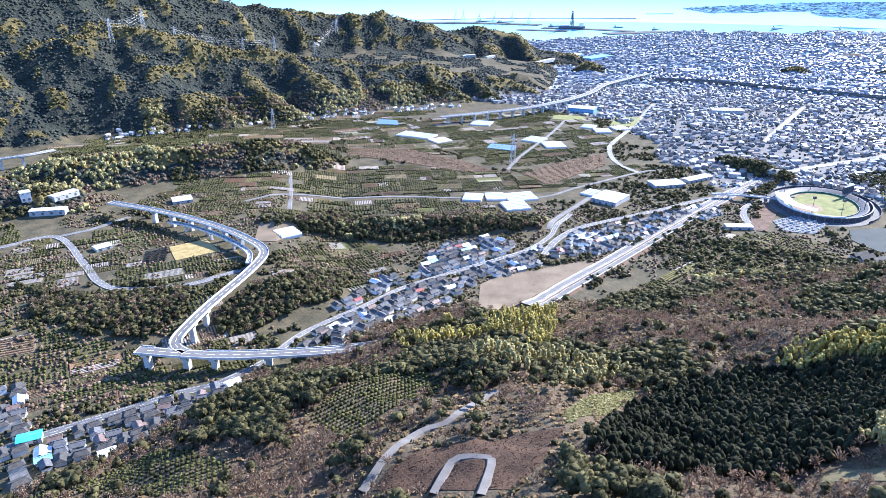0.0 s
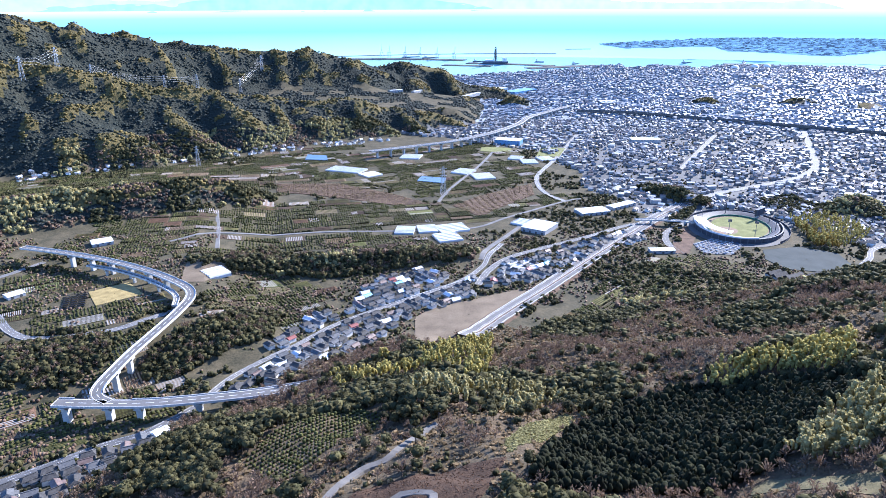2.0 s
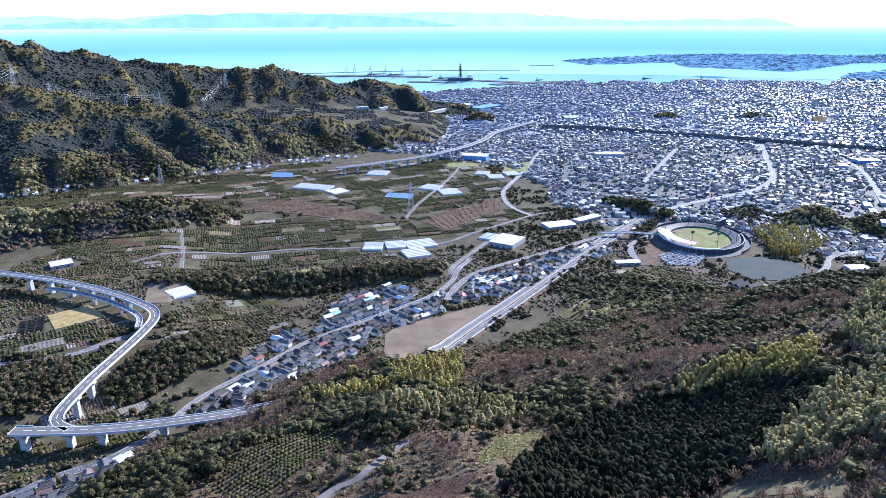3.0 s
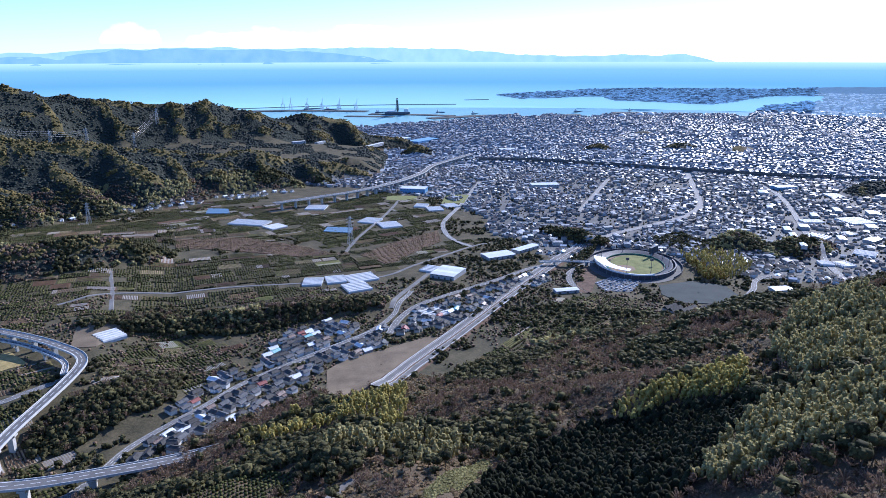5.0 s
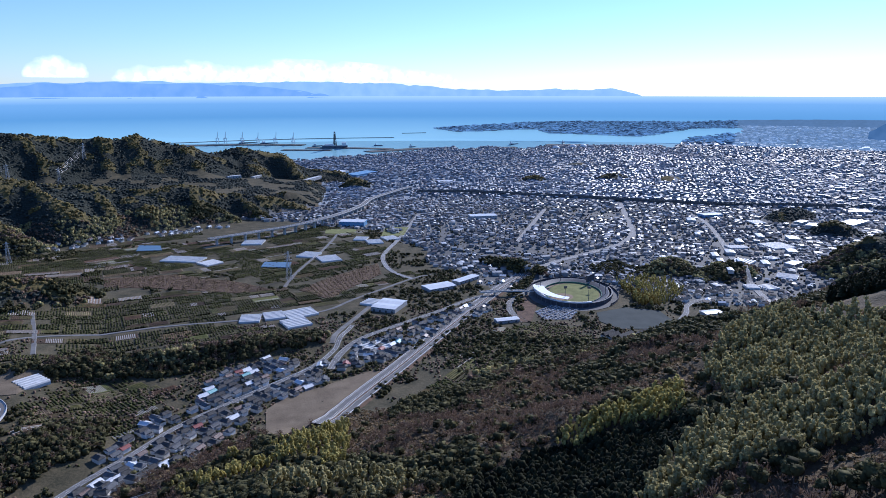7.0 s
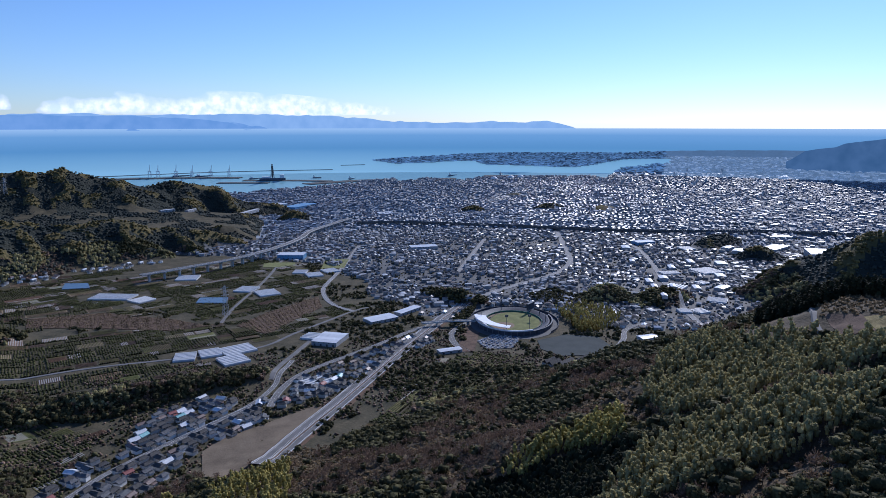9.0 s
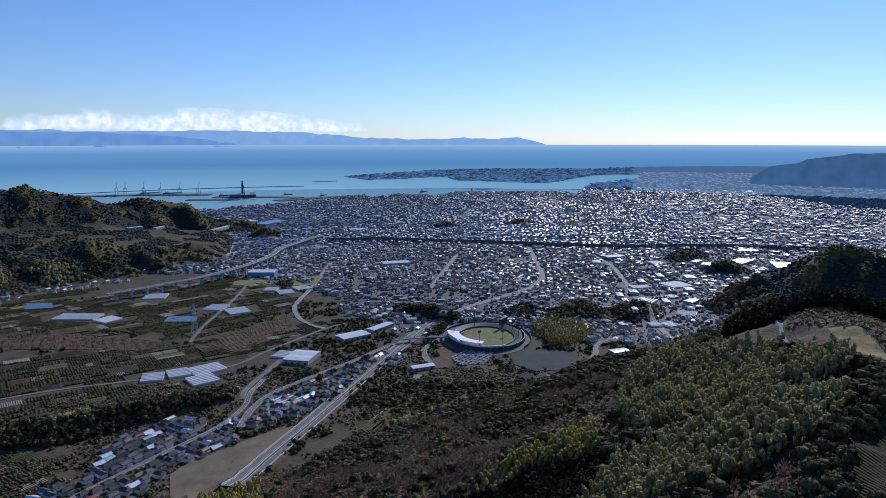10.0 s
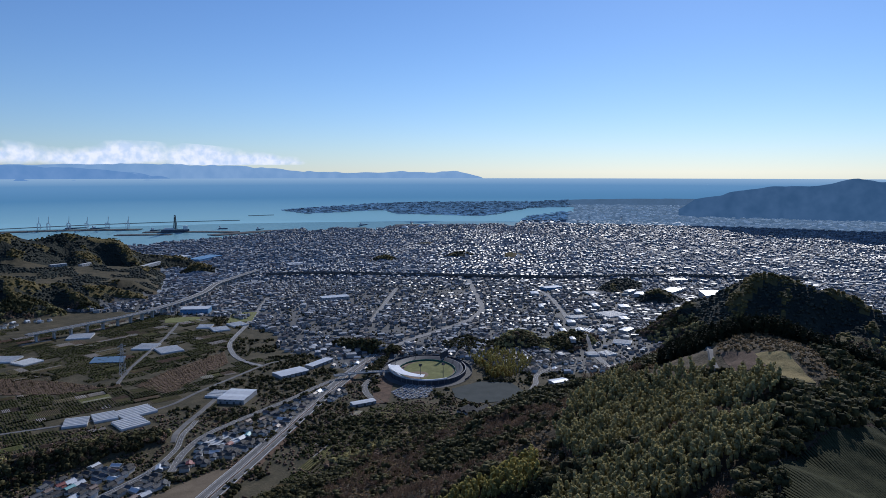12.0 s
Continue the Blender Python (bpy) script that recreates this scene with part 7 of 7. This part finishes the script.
def cloud_bank(name, az0, az1, lows, tops, label):
    """A curved sheet far behind all; its density falls off to the rims."""
    n, rows = 160, 14
    az = np.linspace(az0, az1, n)
    e0, e1 = np.interp(az, *zip(*lows)), np.interp(az, *zip(*tops))
    v, w = [], []
    for k in range(rows):
        t = k / (rows - 1)
        x, y = polar(az, np.full(n, 4905.0))
        v.append(np.column_stack([x, y, EYE.z + np.tan(np.radians(e0 + (e1 - e0) * t)) * 4905]))
        rim = np.minimum(1, np.minimum(az - az0, az1 - az) / (0.12 * (az1 - az0)))
        w.append(np.clip(1.0 - np.maximum(0, t - 0.25) * 0.95 - np.maximum(0, 0.2 - t) * 1.2, 0, 1) * 0.62 * rim ** 0.4)
    me = mesh_of(name, np.vstack(v), grid_faces(rows, n), [cloud_glow_mat], None, True)
    dens_of = np.concatenate(w)
    layer = me.uv_layers.new(name="UVMap")
    idx = np.empty(len(me.loops), np.int32)
    me.loops.foreach_get("vertex_index", idx)
    layer.data.foreach_set("uv", np.column_stack([np.zeros(len(idx)), dens_of[idx]]).astype(np.float32).ravel())
    ob = thing(name, me, label, "cloud", kind="structure")
    ob.visible_shadow = False
    return ob


cloud_bank("cloud_bank", -6.5, 21, [(-6.5, 0.6), (10, 0.55), (21, 0.6)], [(-6.5, 1.9), (-3, 2.5), (2, 2.2), (6, 2.5), (11, 2.3), (16, 1.9), (21, 1.4)], "low white cloud bank over the far mountains")
cloud_bank("small_cloud", -12.0, -7.5, [(-12, 0.9), (-7.5, 0.9)], [(-12, 1.9), (-10, 2.6), (-7.5, 2.0)], "small white puff of cloud over the sea")

# hill beyond the town, its haze put into a blue glow
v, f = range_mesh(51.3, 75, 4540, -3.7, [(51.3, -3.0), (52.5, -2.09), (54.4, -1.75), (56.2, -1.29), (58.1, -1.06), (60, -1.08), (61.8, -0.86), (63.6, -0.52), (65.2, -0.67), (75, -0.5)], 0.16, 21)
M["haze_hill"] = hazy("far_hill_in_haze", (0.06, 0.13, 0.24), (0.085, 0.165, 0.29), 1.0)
thing("far_hill", mesh_of("far_hill", v, f, [M["haze_hill"]], None, True), "long wooded hill beyond the town, blue with haze", "hill", kind="structure")

# ---- harbour ----


def far_at(az, d, z=0.0):
    x, y = polar(az, d)
    q = [float(c) for c in draw_in(np.array(x), np.array(y), np.array(float(z)))]
    return q, math.hypot(q[0], q[1]) / d


def far_line(pts, z, prof, name, mat, label, category):
    p = np.array([polar(a, d) for a, d in pts])
    line = curve_through(np.column_stack([p, np.full(len(p), z)]), 60)
    v, f = sweep(line, prof)
    return thing(name, mesh_of(name, warped(v), f, [mat]), label, category, kind="structure")


M["breakwater"] = material("breakwater_stone", (0.10, 0.11, 0.12), (0.18, 0.19, 0.2), 0.9, 30, fine=5)
M["crane_paint"] = material("pale_crane_paint", (0.6, 0.63, 0.66), (0.75, 0.77, 0.79), 0.5, 10)
M["hull"] = material("blue_hull", (0.05, 0.07, 0.11), (0.09, 0.12, 0.17), 0.4, 20)
wall_prof = [(-14, -3), (-9, 5), (9, 5), (14, -3)]
far_line([(-3, 6330), (4, 6480), (10, 6560), (15.2, 6600)], 0, wall_prof, "breakwater", M["breakwater"], "long dark breakwater across the bay", "breakwater")
far_line([(15.9, 7250), (17.9, 7330)], 0, wall_prof, "breakwater", M["breakwater"], "short dark breakwater near the spit", "breakwater")
for i, (pts, w) in enumerate(((((-2, 6020), (3, 5960), (7.8, 5800)), 60), (((8, 5520), (12, 5420), (15, 5300)), 45), (((6, 5350), (10, 5250)), 40), (((13, 5080), (17, 5300), (20.4, 5400)), 60), (((22.6, 5400), (25.5, 5480)), 40), (((28, 5750), (31, 5820)), 50))):
    far_line(pts, 0, [(-w, -3), (-w, 4), (w, 4), (w, -3)], "quay", M["town"], "grey concrete quay with sheds", "quay")


def boxes(bm, items):
    for size, at in items:
        bmesh.ops.create_cube(bm, size=1, matrix=Matrix.Translation(at) @ Matrix.Diagonal((*size, 1)))


crane = tagged(new("container_crane"), "tall pale container crane on the quay with its boom raised", "crane", "harbour cranes")
for sx in (-10, 10):
    for sy in (-12, 12):
        bm = bmesh.new()
        boxes(bm, [((2.6, 2.6, 46), (sx, sy, 23))])
        part("leg", bm, M["crane_paint"], crane)
bm = bmesh.new()
boxes(bm, [((24, 3, 3), (0, -12, 45)), ((24, 3, 3), (0, 12, 45)), ((3, 28, 3), (-10, 0, 24)), ((3, 28, 3), (10, 0, 24))])
part("portal", bm, M["crane_paint"], crane)
bm = bmesh.new()
bmesh.ops.create_cube(bm, size=1, matrix=Matrix.Translation((0, 8, 48)) @ Matrix.Diagonal((4, 60, 3.5, 1)))
part("girder", bm, M["crane_paint"], crane)
bm = bmesh.new()
bmesh.ops.create_cube(bm, size=1, matrix=Matrix.Translation((0, -16, 74)) @ Matrix.Rotation(radians(12), 4, "X") @ Matrix.Diagonal((3.5, 3, 58, 1)))
part("boom", bm, M["crane_paint"], crane)
bm = bmesh.new()
bmesh.ops.create_cube(bm, size=1, matrix=Matrix.Translation((0, 2, 58)) @ Matrix.Diagonal((3, 3, 24, 1)))
part("mast", bm, M["crane_paint"], crane)
places = [(1.0, 6150), (1.6, 6120), (2.9, 6060), (4.1, 5960), (5.5, 5950), (6.9, 5900)]
for i, (a, d) in enumerate(places):
    q, k = far_at(a, d, 3)
    m = pose(*q, 0, 0, 8 + i * 3)
    if i == 0:
        crane.scale = (k, k, k)
        crane.matrix_basis = m @ Matrix.Diagonal((k, k, k, 1))
    else:
        copy_thing(crane, m)

# drilling ship with a lattice derrick
q, k = far_at(10.3, 5500, 0)
ship = tagged(new("drill_ship"), "big drilling ship with a tall dark lattice derrick", "ship")
ship.matrix_basis = pose(*q, 0, 0, -12) @ Matrix.Diagonal((k, k, k, 1))
bm = bmesh.new()
boxes(bm, [((200, 38, 20), (0, 0, 8))])
for v_ in bm.verts:
    if v_.co.x > 90:
        v_.co.y *= 0.25
part("hull", bm, M["hull"], ship)
box_part("deckhouse", ship, M["crane_paint"], (34, 34, 26), (72, 0, 30))
box_part("deck_module", ship, M["crane_paint"], (70, 30, 12), (-45, 0, 24))
for sx in (-1, 1):
    for sy in (-1, 1):
        bm = bmesh.new()
        v0 = [bm.verts.new((sx * 13 + a, sy * 13 + b, 18)) for a, b in ((-2, -2), (2, -2), (2, 2), (-2, 2))]
        v1 = [bm.verts.new((sx * 5 + a, sy * 5 + b, 118)) for a, b in ((-1.5, -1.5), (1.5, -1.5), (1.5, 1.5), (-1.5, 1.5))]
        for j in range(4):
            bm.faces.new((v0[j], v0[(j + 1) % 4], v1[(j + 1) % 4], v1[j]))
        part("derrick_leg", bm, M["dark_steel"], ship)
for z in range(26, 116, 9):
    w = 26 - (z - 18) * 0.16
    bm = bmesh.new()
    boxes(bm, [((w, 1.8, 1.8), (0, w / 2, z)), ((w, 1.8, 1.8), (0, -w / 2, z)), ((1.8, w, 1.8), (w / 2, 0, z)), ((1.8, w, 1.8), (-w / 2, 0, z))])
    part("derrick_frame", bm, M["dark_steel"], ship)
box_part("derrick_top", ship, M["dark_steel"], (12, 12, 10), (0, 0, 122))
box_part("derrick_core", ship, M["dark_steel"], (9, 9, 92), (0, 0, 66))

# moored ships and boats
def boat(az, d, length, turn, label):
    p, kk = far_at(az, d, 0)
    ob = tagged(new("ship"), label, "ship", "moored ships")
    ob.matrix_basis = pose(*p, 0, 0, turn) @ Matrix.Diagonal((kk, kk, kk, 1))
    bm2 = bmesh.new()
    boxes(bm2, [((length, length * 0.16, 7), (0, 0, 3))])
    for w_ in bm2.verts:
        if w_.co.x > length * 0.4:
            w_.co.y *= 0.2
    part("hull", bm2, M["hull"], ob)
    box_part("bridge_house", ob, M["crane_paint"], (length * 0.16, length * 0.13, 12), (-length * 0.32, 0, 12))
    box_part("funnel", ob, M["dark_steel"], (4, 4, 6), (-length * 0.38, 0, 20))


for a, d, ln, tn in ((25.3, 5800, 90, 10), (16.8, 5500, 80, 30), (13.9, 5650, 70, -20), (9.0, 5680, 110, 5), (5.0, 6080, 150, 8), (3.4, 6180, 160, 8), (29.4, 6000, 70, 40)):
    boat(a, d, ln, tn, "ship with a white bridge moored in the harbour")

# white storage domes and town towers
dome = tagged(new("storage_dome"), "round white storage dome by the harbour", "storage tank", "storage domes")
bm = bmesh.new()
bmesh.ops.create_uvsphere(bm, u_segments=20, v_segments=12, radius=30)
for v_ in bm.verts:
    v_.co.z = max(v_.co.z, -2) * 0.8
part("shell", bm, M["white_line"], dome)
bm = bmesh.new()
bmesh.ops.create_cone(bm, cap_ends=True, segments=20, radius1=31, radius2=31, depth=10, matrix=Matrix.Translation((0, 0, 1)))
part("base_wall", bm, M["concrete"], dome)
for i, (a, d) in enumerate(((30.2, 5480), (31.0, 5540), (28.8, 5350))):
    p, kk = far_at(a, d, 5)
    if i == 0:
        dome.scale = (kk, kk, kk)
        dome.matrix_basis = pose(*p) @ Matrix.Diagonal((kk, kk, kk, 1))
    else:
        copy_thing(dome, pose(*p))
tower = tagged(new("apartment_tower"), "grey apartment tower in the harbour town", "building", "town towers")
box_part("wall", tower, M["parapet"], (26, 16, 48), (0, 0, 23))
box_part("roof", tower, M["concrete"], (27, 17, 2), (0, 0, 48))
for z in range(6, 46, 5):
    box_part("window_band", tower, M["glass"], (24, 0.4, 2), (0, -8.1, z))
g = np.random.default_rng(9)
for i in range(26):
    a, d = (g.uniform(37.5, 47), g.uniform(5000, 6600)) if i < 18 else (g.uniform(20, 60), g.uniform(3400, 5000))
    x, y = polar(a, d)
    if not is_land(np.array([x]), np.array([y]))[0]:
        continue
    p, kk = far_at(a, d, float(height(x, y)))
    m = pose(*p, 0, 0, g.uniform(0, 90))
    s = kk * g.uniform(0.45, 0.7)
    if i == 0:
        tower.scale = (s, s, s)
        tower.matrix_basis = m @ Matrix.Diagonal((s, s, s, 1))
    else:
        copy_thing(tower, m)

# ---- power pylons and lines ----


def strut(bm, a, b, r):
    a, b = Vector(a), Vector(b)
    d = (b - a)
    m = Matrix.Translation((a + b) / 2) @ d.to_track_quat("Z", "Y").to_matrix().to_4x4() @ Matrix.Diagonal((r, r, d.length, 1))
    bmesh.ops.create_cube(bm, size=1, matrix=m)


def build_pylon(h):
    root = tagged(new("power_pylon"), "grey lattice steel power pylon with three cross-arms", "pylon", "power pylons")
    w = h * 0.09
    for sx in (-1, 1):
        for sy in (-1, 1):
            bm = bmesh.new()
            strut(bm, (sx * w, sy * w, -2), (sx * w * 0.18, sy * w * 0.18, h), 0.55)
            part("leg", bm, M["steel"], root)
    bm = bmesh.new()
    n = 8
    for i in range(n):
        z0, z1 = h * i / n, h * (i + 1) / n
        w0, w1 = w * (1 - 0.82 * z0 / h), w * (1 - 0.82 * z1 / h)
        for sx, sy in ((1, 0), (-1, 0), (0, 1), (0, -1)):
            a = (sx * w0 - sy * w0, sy * w0 + sx * w0, z0)
            b = (sx * w1 + sy * w1, sy * w1 - sx * w1, z1)
            strut(bm, a, b, 0.35)
    part("bracing", bm, M["steel"], root)
    for z in (0.68, 0.8, 0.92):
        bm = bmesh.new()
        strut(bm, (-h * 0.13, 0, h * z), (h * 0.13, 0, h * z), 0.55)
        strut(bm, (-h * 0.13, 0, h * z), (0, 0, h * (z + 0.06)), 0.3)
        strut(bm, (h * 0.13, 0, h * z), (0, 0, h * (z + 0.06)), 0.3)
        part("cross_arm", bm, M["steel"], root)
    return root


pylon = build_pylon(58)
PYLON_AT = [(-14.3, 1890, 0.95), (6.0, 1450, 1.1), (-25.3, 2262, 1.1), (-23.0, 2480, 1.2), (-20.9, 2480, 1.0), (-16.0, 2560, 1.0), (-13.6, 2620, 1.0), (-10.4, 2700, 0.9), (-8.6, 2850, 1.0)]
heads = []
for i, (a, d, s) in enumerate(PYLON_AT):
    x, y = polar(a, d)
    z = float(height(x, y))
    (px_, py_, pz_), kk = far_at(a, d, z)
    heads.append((px_, py_, pz_, s * 58, a))
    m = pose(px_, py_, pz_, 0, 0, 20 - a)
    if i == 0:
        pylon.scale = (s, s, s)
        pylon.matrix_basis = m @ Matrix.Diagonal((s, s, s, 1))
    else:
        ob = copy_thing(pylon, m)
        ob.scale = (s, s, s)


def wire(p0, p1, name="power_line"):
    root = tagged(new(name), "sagging power cables between two pylons", "power line", "power lines")
    for z in (0.68, 0.8, 0.92):
        for side in (-1, 1):
            t = np.linspace(0, 1, 13)
            a, b = np.array(p0[:3]) + [side * p0[3] * 0.13, 0, p0[3] * z], np.array(p1[:3]) + [side * p1[3] * 0.13, 0, p1[3] * z]
            line = a + (b - a) * t[:, None]
            line[:, 2] -= 0.05 * np.linalg.norm(b - a) * 4 * t * (1 - t)
            v_, f_ = sweep(line, [(-0.08, 0), (0, 0.11), (0.08, 0), (0, -0.11), (-0.08, 0)])
            ob = new("cable", mesh_of("cable", v_, f_, [M["steel"]]))
            ob.parent = root


for i, j in ((2, 3), (4, 5), (5, 6), (7, 8)):
    wire(heads[i], heads[j])
